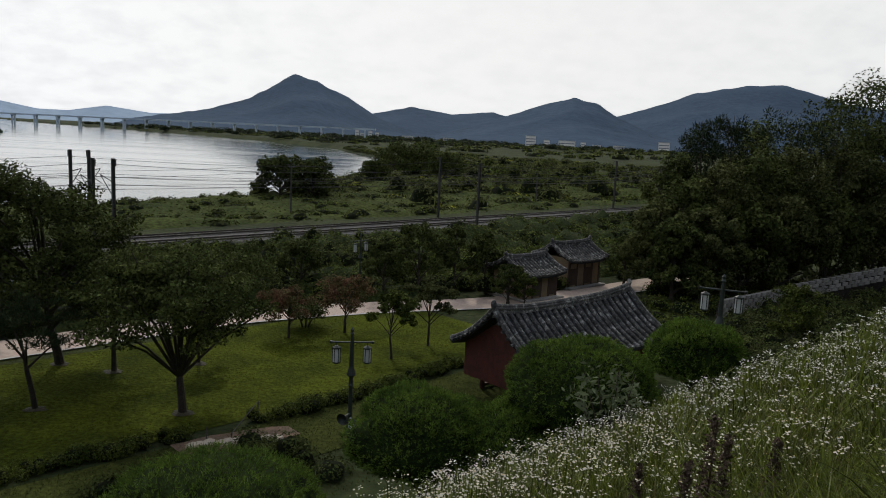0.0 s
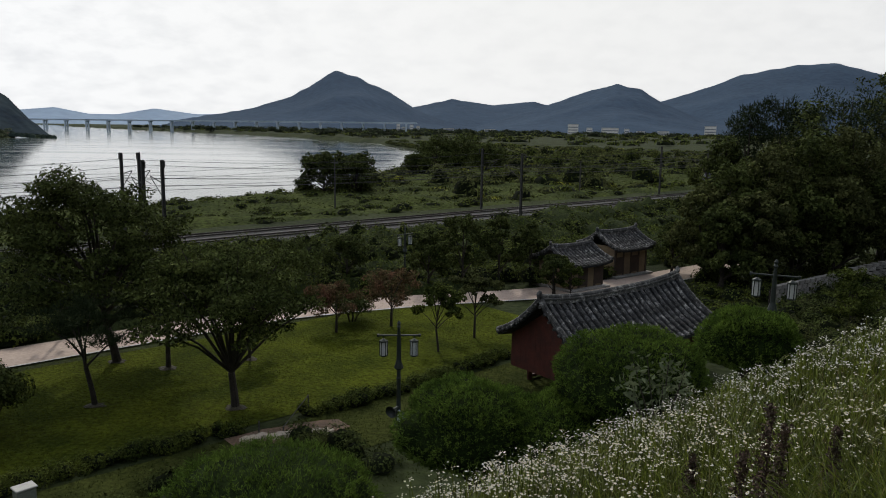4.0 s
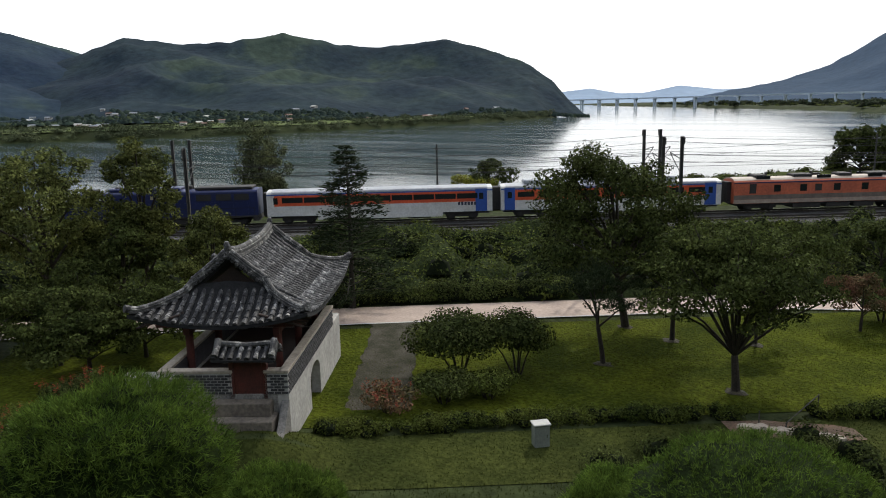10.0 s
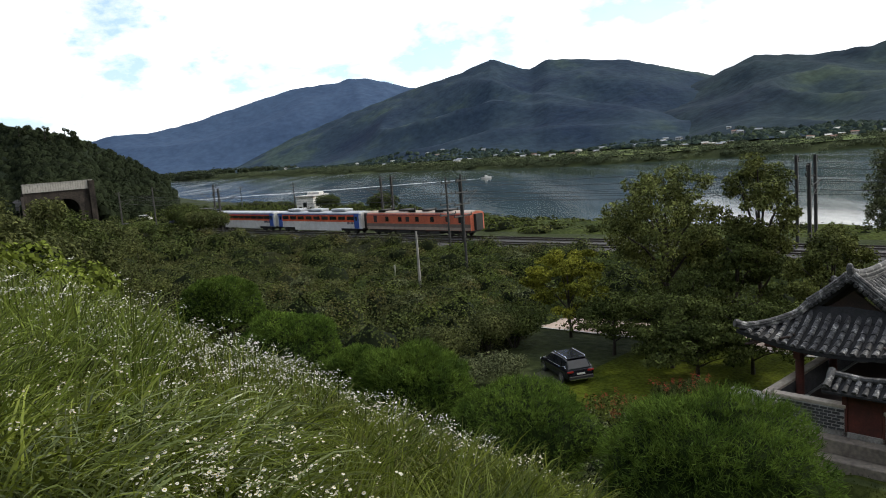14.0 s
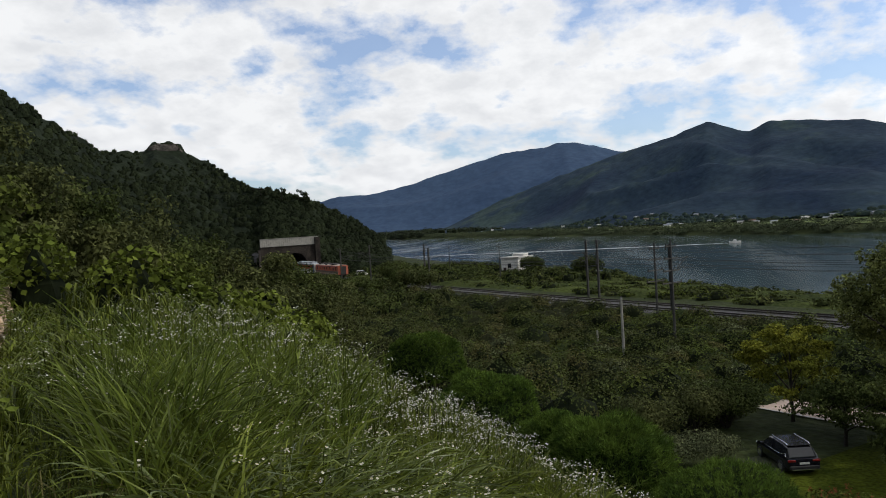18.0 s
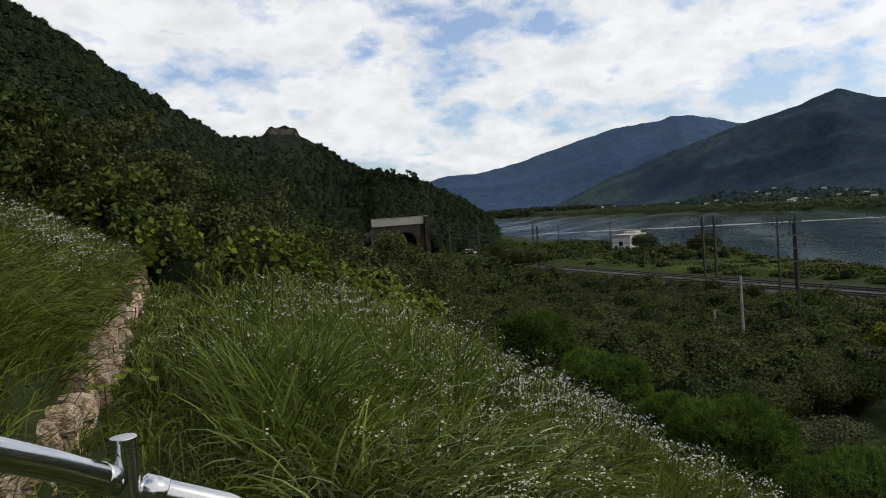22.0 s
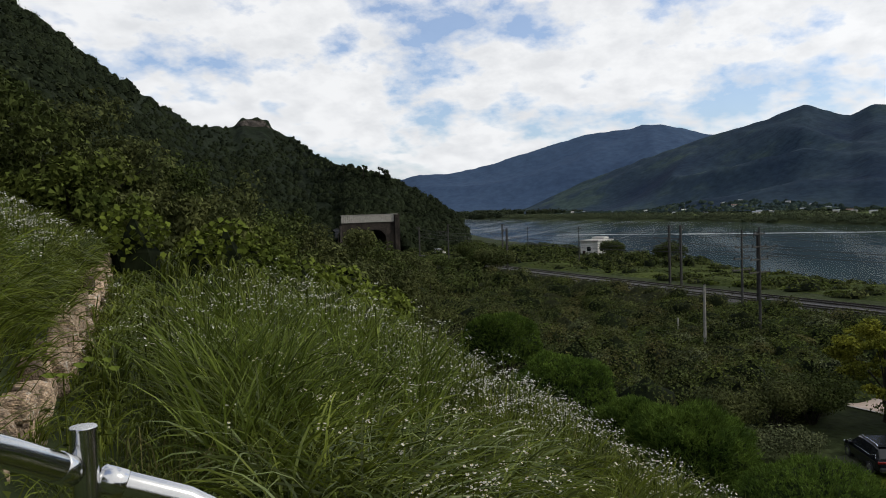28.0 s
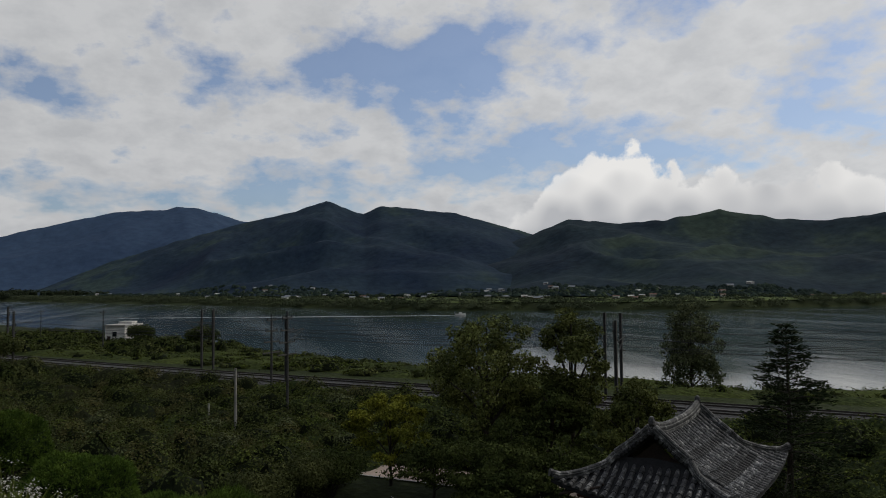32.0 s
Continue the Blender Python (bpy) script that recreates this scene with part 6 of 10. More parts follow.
def portal():
    u0, v0 = 87.0, -229.0
    p = thing("tunnel_portal", "concrete railway tunnel portal in the hillside, coloured dark for shade", "tunnel portal", uvm(u0, v0, 0.0, 4), kind="structure")
    bm = bmesh.new()
    n = 12
    arch = [(-3.9, 1.2), (-3.9, 5.4)] + [(-3.9 * math.cos(math.pi * k / n), 5.4 + 3.5 * math.sin(math.pi * k / n)) for k in range(1, n)] + [(3.9, 5.4), (3.9, 1.2)]
    h = len(arch) // 2
    left = [(-11.5, 1.2), (-11.5, 11.6), (0, 11.6)] + arch[:h + 1][::-1]
    right = [(0, 11.6), (8.0, 11.6), (8.0, 1.2)] + arch[h:][::-1]
    for poly in (left, right):
        bm.faces.new([bm.verts.new((0, y, z)) for y, z in poly])
    bmesh.ops.remove_doubles(bm, verts=bm.verts, dist=0.001)
    ret = bmesh.ops.extrude_face_region(bm, geom=list(bm.faces))
    bmesh.ops.translate(bm, verts=[q for q in ret["geom"] if isinstance(q, bmesh.types.BMVert)], vec=(-1.2, 0, 0))
    part("portal_wall", bm, M["portalcon"], p)
    bm = bmesh.new()
    tube(bm, [(-1.2, 0, 4.2), (-30, 0, 4.2)], 5.2, 20, True)
    bmesh.ops.delete(bm, geom=[f for f in bm.faces if all(v.co.x > -2 for v in f.verts)], context='FACES')
    part("tunnel_lining", bm, M["under"], p, "dark tunnel lining")
    bm = bmesh.new()
    for k in range(28):
        y = -11.7 + 20.0 * k / 28
        box_part("parapet_panel", (0.02, y, 11.3, 0.3, y + 0.66, 13.7), M["polecon"], p)
    box_part("parapet_cap", (-0.1, -11.8, 13.7, 0.42, 8.4, 13.85), M["polecon"], p, "pale panelled parapet cap")
    box_part("buttress", (0.0, 6.9, 1.2, 0.9, 8.6, 13.6), M["portalcon"], p)
    bm = bmesh.new()
    ring = [(-4.5, 1.2), (-4.5, 5.4)] + [(-4.5 * math.cos(math.pi * k / n), 5.4 + 4.1 * math.sin(math.pi * k / n)) for k in range(1, n)] + [(4.5, 5.4), (4.5, 1.2)]
    for (a0, a1), (b0, b1) in zip(zip(ring, ring[1:]), zip(arch, arch[1:])):
        q = [bm.verts.new((x, *w)) for x in (0.004, 0.22) for w in (a0, a1, b1, b0)]
        for f in ((0, 1, 2, 3), (4, 7, 6, 5), (0, 4, 5, 1), (2, 6, 7, 3), (1, 5, 6, 2), (0, 3, 7, 4)):
            bm.faces.new([q[i] for i in f])
    part("arch_ring", bm, M["portalcon"], p, "raised concrete arch ring")
    for s, y in ((-1, -11.5),):
        bm = bmesh.new()
        q = [bm.verts.new(c) for c in ((0, y, 0.8), (7, y + s * 3.0, 0.8), (7, y + s * 3.0, 4.0), (0, y, 10.5), (-0.5, y + s * 0.6, 0.8), (7, y + s * 3.6, 0.8), (7, y + s * 3.6, 4.0), (-0.5, y + s * 0.6, 10.5))]
        for f in ((0, 1, 2, 3), (4, 7, 6, 5), (0, 4, 5, 1), (3, 2, 6, 7), (1, 5, 6, 2), (0, 3, 7, 4)):
            bm.faces.new([q[i] for i in f])
        part("wing_wall", bm, M["portalcon"], p)


portal()


def white_house():
    h = thing("white_house", "small white flat-roofed house on the river bank", "house", uvm(128.0, -166.5, 0.2, 24))
    box_part("wall", (-2.6, -4.2, -0.5, 2.6, 4.2, 4.4), M["whitewall"], h)
    box_part("roof", (-2.9, -4.5, 4.4, 2.9, 4.5, 4.75), M["plaster"], h, "flat overhanging roof slab")
    box_part("upper_room", (-1.8, 0.8, 4.75, 1.8, 3.6, 5.4), M["whitewall"], h)
    for y in (-2.4, 1.6):
        w_ = box_part("window", (2.6, y - 0.5, 1.8, 2.64, y + 0.5, 3.0), M["glass"], h)
        box_part("sill", (2.6, y - 0.6, 1.68, 2.72, y + 0.6, 1.78), M["plaster"], w_)
    box_part("window", (-0.6, -4.24, 1.8, 0.5, -4.2, 3.0), M["glass"], h)
    box_part("door", (-2.0, -4.23, -0.2, -1.1, -4.2, 1.9), M["darkwood"], h)


white_house()


def river_bridge():
    """The long girder bridge across the river's far reach."""
    b = thing("bridge", "long pale girder bridge on paired piers across the river", "bridge", kind="structure")
    p0, p1 = polar(33.5, 1750, 14.0), polar(6.0, 1500, 17.0)
    d = p1 - p0
    ln = d.length
    ang = math.atan2(d.y, d.x)
    base = Matrix.Translation(p0) @ Matrix.Rotation(ang, 4, 'Z') @ Matrix.Rotation(-math.asin(d.z / ln), 4, 'Y')
    # pale blue of far-off haze is painted into the concrete
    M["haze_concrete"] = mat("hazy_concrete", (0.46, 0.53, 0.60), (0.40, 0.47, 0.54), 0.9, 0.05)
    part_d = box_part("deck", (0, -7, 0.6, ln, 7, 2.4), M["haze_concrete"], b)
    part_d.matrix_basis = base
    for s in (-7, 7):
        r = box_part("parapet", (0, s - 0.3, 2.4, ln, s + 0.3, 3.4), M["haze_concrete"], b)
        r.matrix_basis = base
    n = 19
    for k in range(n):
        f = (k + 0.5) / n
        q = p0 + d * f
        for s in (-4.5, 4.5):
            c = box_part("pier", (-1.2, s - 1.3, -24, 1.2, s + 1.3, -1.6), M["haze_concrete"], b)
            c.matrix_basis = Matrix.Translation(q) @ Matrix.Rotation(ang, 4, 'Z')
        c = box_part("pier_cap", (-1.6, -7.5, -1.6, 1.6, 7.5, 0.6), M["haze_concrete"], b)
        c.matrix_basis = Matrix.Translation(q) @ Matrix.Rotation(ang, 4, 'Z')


river_bridge()


def far_house(b, d, w, l, h, wall, roof, label, z=None, turn=0.0):
    p = polar(b, d)
    uu, vv = p.x * UX + p.y * UY, p.x * VX + p.y * VY
    z = ground_z(uu, vv) if z is None else z
    hs = thing("village_house", label, "house", Matrix.Translation((p.x, p.y, z)) @ Matrix.Rotation(radians(b + turn), 4, 'Z'), group="far bank villages")
    box_part("wall", (-w / 2, -l / 2, -2, w / 2, l / 2, h), wall, hs)
    bm = bmesh.new()
    extrude_profile(bm, [(-l / 2 - 0.4, h), (l / 2 + 0.4, h), (0, h + l * 0.22)], -w / 2 - 0.4, w / 2 + 0.4)
    part("roof", bm, roof, hs)
    for k in (-0.28, 0.0, 0.28):
        box_part("window", (w * k - 0.6, -l / 2 - 0.06, h * 0.35, w * k + 0.6, -l / 2, h * 0.7), M["glass"], hs)


hrng = random.Random(21)
for cb, cd, n, spread in ((80.2, 680, 5, 1.6), (76.0, 690, 3, 1.8), (67.3, 650, 8, 2.0), (62.2, 690, 4, 1.6), (58.3, 660, 8, 1.6), (49.0, 730, 4, 1.6), (43.0, 750, 3, 0.8), (72.0, 700, 3, 2.4), (85.5, 800, 4, 1.8), (90.0, 900, 3, 1.5)):
    for k in range(n):
        pick = hrng.random()
        far_house(cb + hrng.uniform(-spread, spread), cd + hrng.uniform(-60, 130), hrng.uniform(3.5, 6.5), hrng.uniform(3, 5), hrng.uniform(1.8, 2.8), M["whitewall"] if pick < 0.4 else (M["plaster"] if pick < 0.7 else M["cream"]),
                  hrng.choice((M["plaster"], M["greyroof"], M["redroof"], M["greyroof"])), "small white village house on the far bank", None, hrng.uniform(-30, 30))


def lower_slope(k, most):
    """A spot low on the far bank's mountain k: its place, and the way along the slope."""
    v = SLOPES[k]
    i, j = hrng.randrange(0, most), hrng.randrange(4, v.shape[1] - 5)
    f, g = hrng.random(), hrng.random()
    a = v[i, j] * (1 - f) + v[i, j + 1] * f
    b = v[i + 1, j] * (1 - f) + v[i + 1, j + 1] * f
    return a * (1 - g) + b * g


for k, n, most in ((5, 34, 7), (6, 30, 6)):
    for _ in range(n):
        x, y, z = lower_slope(k, most)
        pick = hrng.random()
        far_house(math.degrees(math.atan2(-x, y)), math.hypot(x, y), hrng.uniform(3.5, 6), hrng.uniform(3, 5), hrng.uniform(1.6, 2.4), M["whitewall"] if pick < 0.5 else M["plaster"],
                  hrng.choice((M["redroof"], M["greyroof"], M["greyroof"], M["plaster"])), "small farmhouse on the far mountain's foot", z - 0.3, hrng.uniform(-40, 40))


def apartment(b, d, w, h, label):
    p = polar(b, d)
    a = thing("apartment_block", label, "apartment block", Matrix.Translation((p.x, p.y, 0)) @ Matrix.Rotation(radians(b), 4, 'Z'), group="blocks on the plain")
    box_part("wall", (-w / 2, -7, -3, w / 2, 7, h), M["whitewall"], a)
    box_part("roof", (-w / 2 - 0.4, -7.4, h, w / 2 + 0.4, 7.4, h + 1.2), M["plaster"], a)
    n = max(2, int(h / 6))
    for k in range(n):
        box_part("window_row", (-w / 2 + 1, -7.1, 2.5 + k * (h - 3) / n, w / 2 - 1, -7.0, 4.6 + k * (h - 3) / n), M["greyroof"], a)


for b, d, w, h in ((-5.7, 1700, 25, 27.5), (-6.9, 1720, 14, 18), (-8.4, 1700, 40, 18.5), (-9.6, 1730, 12, 16), (-15.4, 1650, 25, 26), (-12.2, 1690, 26, 11), (7.4, 1900, 10, 22), (6.4, 1920, 10, 20), (5.9, 1950, 9, 16), (7.0, 1980, 12, 12), (3.6, 1900, 30, 10), (0.5, 1800, 28, 9), (-10.6, 1750, 20, 10)):
    apartment(b, d, w * 0.9, h * 0.78, "pale apartment block far out on the plain")


def make_boat():
    b = thing("motorboat", "small white motorboat trailing a long wake", "boat")
    bm = bmesh.new()
    secs = [(-3.0, 0.9, 0.9), (-1.0, 1.05, 0.9), (1.0, 0.9, 1.0), (2.4, 0.45, 1.15), (3.2, 0.03, 1.25)]
    rings = [[bm.verts.new((x, y, z)) for y, z in ((-w, t), (-w * 0.7, -0.2), (0, -0.35), (w * 0.7, -0.2), (w, t))] for x, w, t in secs]
    for a, c in zip(rings, rings[1:]):
        for k in range(4):
            bm.faces.new((a[k], a[k + 1], c[k + 1], c[k]))
        bm.faces.new((a[4], a[0], c[0], c[4]))
    bm.faces.new(rings[0])
    part("hull", bm, M["whitewall"], b)
    box_part("cabin", (-0.8, -0.6, 0.9, 0.9, 0.6, 1.9), M["whitewall"], b, "", 0.12)
    box_part("windscreen", (0.9, -0.5, 1.2, 0.94, 0.5, 1.8), M["glass"], b)
    bm = bmesh.new()
    q = [bm.verts.new(p) for p in ((-3, -0.8, 0.05), (-3, 0.8, 0.05), (-210, 4.6, 0.04), (-210, 2.2, 0.04))]
    bm.faces.new(q)
    q = [bm.verts.new(p) for p in ((-3, -0.6, 0.045), (-3, 0.4, 0.045), (-130, -6.0, 0.035), (-130, -8.0, 0.035))]
    bm.faces.new(q)
    part("wake", bm, M["foam"], b, "white foaming wake")
    return b


M["foam"] = mat("white_foam", (0.75, 0.77, 0.78), (0.55, 0.58, 0.60), 0.6, 0.3, 0.3)
boat = make_boat()


# ---- plants ----
def leaf_mat(name, c1, c2, scale=0.4, island=0.72, tr=0.2, rough=0.85, spec=0.04):
    c1, c2 = (c1[0] * 1.04, c1[1], c1[2]), (c2[0] * 1.04, c2[1], c2[2])
    return mat(name, c1, c2, rough, scale, 0.0, 0.0, island=island, objrand=0.12, spec=spec, translucent=tr)


M["leaf_dark"] = leaf_mat("dark_green_leaves", (0.068, 0.086, 0.024), (0.033, 0.047, 0.014))
M["leaf_mid"] = leaf_mat("green_leaves", (0.080, 0.100, 0.021), (0.040, 0.058, 0.013))
M["leaf_olive"] = leaf_mat("olive_leaves", (0.090, 0.102, 0.034), (0.036, 0.046, 0.017), island=0.6)
M["leaf_yellow"] = leaf_mat("yellowing_leaves", (0.215, 0.222, 0.028), (0.115, 0.135, 0.022))
M["leaf_red"] = leaf_mat("reddening_leaves", (0.150, 0.078, 0.050), (0.060, 0.068, 0.026), 1.3, 0.5)
M["leaf_lime"] = leaf_mat("broad_vine_leaves", (0.118, 0.152, 0.024), (0.046, 0.066, 0.012), island=0.6)
M["leaf_grey"] = leaf_mat("grey_green_leaves", (0.112, 0.130, 0.062), (0.060, 0.074, 0.036))
M["needle"] = leaf_mat("pine_needles", (0.106, 0.166, 0.028), (0.036, 0.068, 0.013), 3.2, 0.55, 0.32)
M["leaf_autumn"] = leaf_mat("olive_brown_leaves", (0.112, 0.108, 0.040), (0.052, 0.056, 0.019), 0.9, 0.45)
M["leaf_light"] = leaf_mat("pale_olive_leaves", (0.128, 0.146, 0.042), (0.052, 0.066, 0.021))
M["needle_dark"] = leaf_mat("dark_conifer_needles", (0.030, 0.043, 0.019), (0.017, 0.026, 0.012), 0.5, 0.4, 0.15)
M["grass"] = leaf_mat("long_grass_blades", (0.108, 0.134, 0.019), (0.042, 0.062, 0.010), 1.3, 0.7, 0.30, 0.5, 0.14)
M["grass_pale"] = leaf_mat("pale_grass_blades", (0.165, 0.210, 0.066), (0.095, 0.130, 0.034), 0.7, 0.4, 0.30, 0.38, 0.4)
# brighter copy of the grass, with sunlight put into its colour
M["grass_bright"] = leaf_mat("sunlit_grass_blades", (0.142, 0.188, 0.030), (0.066, 0.098, 0.016), 0.9, 0.6, 0.36, 0.5, 0.16)
M["grass_dry"] = leaf_mat("straw_grass_blades", (0.140, 0.126, 0.052), (0.084, 0.091, 0.032), 0.8, 0.4, 0.3)
M["reed"] = leaf_mat("bank_reeds", (0.062, 0.076, 0.024), (0.036, 0.047, 0.015), 0.1, 0.5, 0.2)
M["petal"] = mat("white_petals", (0.66, 0.645, 0.58), (0.54, 0.525, 0.46), 0.6, 3.0, island=0.12, translucent=0.3)
M["pollen"] = mat("yellow_flower_heart", (0.55, 0.42, 0.05), (0.45, 0.33, 0.04), 0.7, 3.0)
M["blossom"] = leaf_mat("coral_blossom", (0.34, 0.075, 0.05), (0.22, 0.05, 0.035), 1.0, 0.3, 0.3)
M["pale_leaf"] = leaf_mat("pale_shrub_leaves", (0.14, 0.175, 0.10), (0.085, 0.11, 0.06), 1.0, 0.25, 0.3)
M["bark"] = mat("dark_bark", (0.040, 0.031, 0.023), (0.021, 0.017, 0.013), 0.95, 2.5, 0.35, 0.6, bscale=14)
M["weed"] = mat("dry_brown_weed", (0.075, 0.045, 0.028), (0.045, 0.028, 0.018), 0.9, 3.0, 0.2, island=0.3)
# canopy and its leaves darkened: crown self-shadow is put into both colours
M["forest"] = mat("shaded_canopy", (0.019, 0.025, 0.012), (0.010, 0.014, 0.008), 0.95, 0.05, 0.35, 0.7, spec=0.02, island=0.35, bscale=0.9)
M["forest_leaf"] = leaf_mat("shaded_canopy_leaves", (0.030, 0.039, 0.017), (0.014, 0.020, 0.010), 0.06, 0.45, 0.15)
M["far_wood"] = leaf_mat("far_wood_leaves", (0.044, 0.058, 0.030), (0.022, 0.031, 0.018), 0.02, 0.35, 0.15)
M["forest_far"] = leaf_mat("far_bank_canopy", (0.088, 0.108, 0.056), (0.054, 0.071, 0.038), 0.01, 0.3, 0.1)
# near-black colours that put the plants' inner shade into solid cores
M["pine_core"] = mat("shaded_pine_core", (0.018, 0.030, 0.007), (0.007, 0.012, 0.004), 1.0, 3.0, 0.5, 1.0, spec=0.05, bscale=30)
M["core"] = mat("shaded_plant_core", (0.012, 0.016, 0.007), (0.007, 0.010, 0.005), 1.0, 1.0, 0.3, spec=0.05)

rng = np.random.default_rng(7)


def unit(n):
    d = rng.normal(size=(n, 3))
    return d / np.linalg.norm(d, axis=1, keepdims=True)


def leaves(pos, size, flat=0.5, narrow=0.55, along=None, near=False, out=None, loose=0.7):
    """Corners and faces of one leaf for each point, folded and four-cornered on near plants. along: the way in which the leaves point; out: the way in which they face."""
    n = len(pos)
    if out is not None:
        face = out + unit(n) * loose
        face /= np.linalg.norm(face, axis=1, keepdims=True) + 1e-9
        a = np.cross(face, unit(n))
        a /= np.linalg.norm(a, axis=1, keepdims=True) + 1e-9
        b = np.cross(face, a)
    else:
        a = unit(n) if along is None else along + unit(n) * 0.35
        a[:, 2] *= 1 - flat * 0.6 if along is None else 1
        a /= np.linalg.norm(a, axis=1, keepdims=True)
        b = np.cross(a, unit(n))
        b /= np.linalg.norm(b, axis=1, keepdims=True) + 1e-9
    size = np.broadcast_to(size, (n,)) * rng.uniform(0.65, 1.3, n)
    a, b = a * size[:, None] * 0.5, b * size[:, None] * 0.5 * narrow
    if not near:
        v = np.stack([pos - a * 0.8 - b * 1.15, pos - a * 0.5 + b * 1.25, pos + a * 1.15], 1).reshape(-1, 3)
        return v, np.arange(3 * n).reshape(n, 3)
    fold = np.cross(a, b)
    fold /= np.linalg.norm(fold, axis=1, keepdims=True) + 1e-9
    k = fold * (size * 0.08)[:, None]
    v = np.stack([pos - a, pos + b + k, pos + a, pos - b + k], 1).reshape(-1, 3)
    return v, np.arange(4 * n).reshape(n, 4)


def domes(centres, radii, heights, sides=9, rings=4, uneven=0.16):
    """Corners and faces of lumpy half-rounds, one for each centre: the closed inside of crowns and bushes."""
    n = len(centres)
    q = np.arange(sides) * 2 * np.pi / sides
    rows = []
    for k in range(rings + 1):
        e = -0.25 + (np.pi / 2 + 0.25) * k / rings
        j = 1 + rng.uniform(-uneven, uneven, (n, sides))
        rows.append(np.stack([centres[:, None, 0] + np.cos(q)[None] * radii[:, None] * math.cos(e) * j, centres[:, None, 1] + np.sin(q)[None] * radii[:, None] * math.cos(e) * j,
                              centres[:, None, 2] + heights[:, None] * math.sin(e) * j], -1))
    v = np.stack(rows, 1).reshape(-1, 3)
    base = np.arange(n)[:, None] * (rings + 1) * sides
    f = []
    for k in range(rings):
        for i in range(sides):
            f.append(base + np.array([k * sides + i, k * sides + (i + 1) % sides, (k + 1) * sides + (i + 1) % sides, (k + 1) * sides + i]))
    return v, np.concatenate(f)


def blob_points(centres, radii, n, shell=0.55):
    """Points spread through the outer part of ellipsoids."""
    centres, radii = np.atleast_2d(centres), np.atleast_2d(radii)
    w = (radii[:, 0] * radii[:, 1] * radii[:, 2]) ** 0.67
    pick = rng.choice(len(centres), n, p=w / w.sum())
    d = unit(n)
    r = shell + (1 - shell) * rng.random(n) ** 0.5
    return centres[pick] + d * radii[pick] * r[:, None], d


def tree(name, label, category, u, v, H, R, base, leaf, count, size, material, trunk_r, seed, lean=0.0, blobs=12, flatten=0.55, group="", fork=None, needles=False, vase=False):
    """A tree: trunk, limbs that reach for the clumps of its crown, and leaves in those clumps."""
    r = random.Random(seed)
    t = thing(name, label, category, uvm(u, v, ground_z(u, v) - 0.05), group=group)
    fork = fork or base * 0.75
    top = Vector((lean * H, lean * 0.4 * H, 0))
    mid = Vector((top.x * 0.4 + r.uniform(-0.15, 0.15), top.y * 0.4 + r.uniform(-0.15, 0.15), fork))
    bm = bmesh.new()
    tube(bm, [(0, 0, -0.3), (0, 0, 0.0), (mid.x * 0.3, mid.y * 0.3, fork * 0.4), mid], [trunk_r * 1.5, trunk_r * 1.15, trunk_r, trunk_r * 0.85], 9)
    part("trunk", bm, M["bark"], t)
    cs, rs = [], []
    for k in range(blobs):
        f = (k + 0.5) / blobs
        z = base + (H - base) * (0.12 + 0.76 * f)
        span = R * math.sqrt(max(0.05, 1 - ((z - base) / (H - base) * 1.55 - 0.6) ** 2)) * 0.82
        q = k * 2.4 + r.uniform(-0.5, 0.5)
        d = span * r.uniform(0.45, 1.0)
        br = R * r.uniform(0.30, 0.46) * (1.0 if blobs < 20 else 0.78)
        cs.append((top.x * z / H + d * math.cos(q), top.y * z / H + d * math.sin(q), z))
        rs.append((br, br, br * flatten))
    cs.append((top.x, top.y, H - R * 0.25))
    rs.append((R * 0.4, R * 0.4, R * 0.3))
    for k, c in enumerate(cs):
        if k % 2 and blobs > 8 and not vase:
            continue
        c = Vector(c)
        s = mid + (Vector((top.x * 0.6, top.y * 0.6, H * 0.7)) - mid) * (0.0 if vase else (k / len(cs)) * 0.6)
        m = s.lerp(c, 0.5) + Vector((0, 0, (c.z - s.z) * 0.12))
        bm = bmesh.new()
        tube(bm, [s, m, c, c + (c - m) * 0.3], [trunk_r * (0.42 if vase else 0.5), trunk_r * 0.3, trunk_r * 0.15, trunk_r * 0.05], 6)
        part("limb", bm, M["bark"], t)
    bm = bmesh.new()
    tube(bm, [mid, mid.lerp(Vector((top.x, top.y, H * 0.8)), 0.5), (top.x, top.y, H * 0.85)], [trunk_r * 0.7, trunk_r * 0.4, trunk_r * 0.1], 7)
    part("leader", bm, M["bark"], t)
    puffs, sizes = [], []  # each clump breaks up into smaller puffs
    for c, q in zip(cs, rs):
        for _ in range(6):
            a = Vector((r.gauss(0, 1), r.gauss(0, 1), r.gauss(0.25, 0.8))).normalized()
            g = r.uniform(0.34, 0.6)
            puffs.append((c[0] + a.x * q[0] * 0.72, c[1] + a.y * q[1] * 0.72, c[2] + a.z * q[2] * 0.72))
            sizes.append((q[0] * g, q[1] * g, q[2] * g * 1.1))
    p, d = blob_points(puffs, sizes, count, 0.3)
    if needles:
        vs, fs = leaves(p, size, 0.3, 0.16, d * 0.6 + np.array([0, 0, 0.4]))
    else:
        mid_c = np.array([top.x * 0.7, top.y * 0.7, base + (H - base) * 0.42])
        o = p - mid_c
        o /= np.linalg.norm(o, axis=1, keepdims=True)
        vs, fs = leaves(p, size, out=d * 0.4 + o * 0.6 + np.array([0, 0, 0.3]), loose=1.0)
    np_mesh("crown", vs, fs, material, t)
    return t


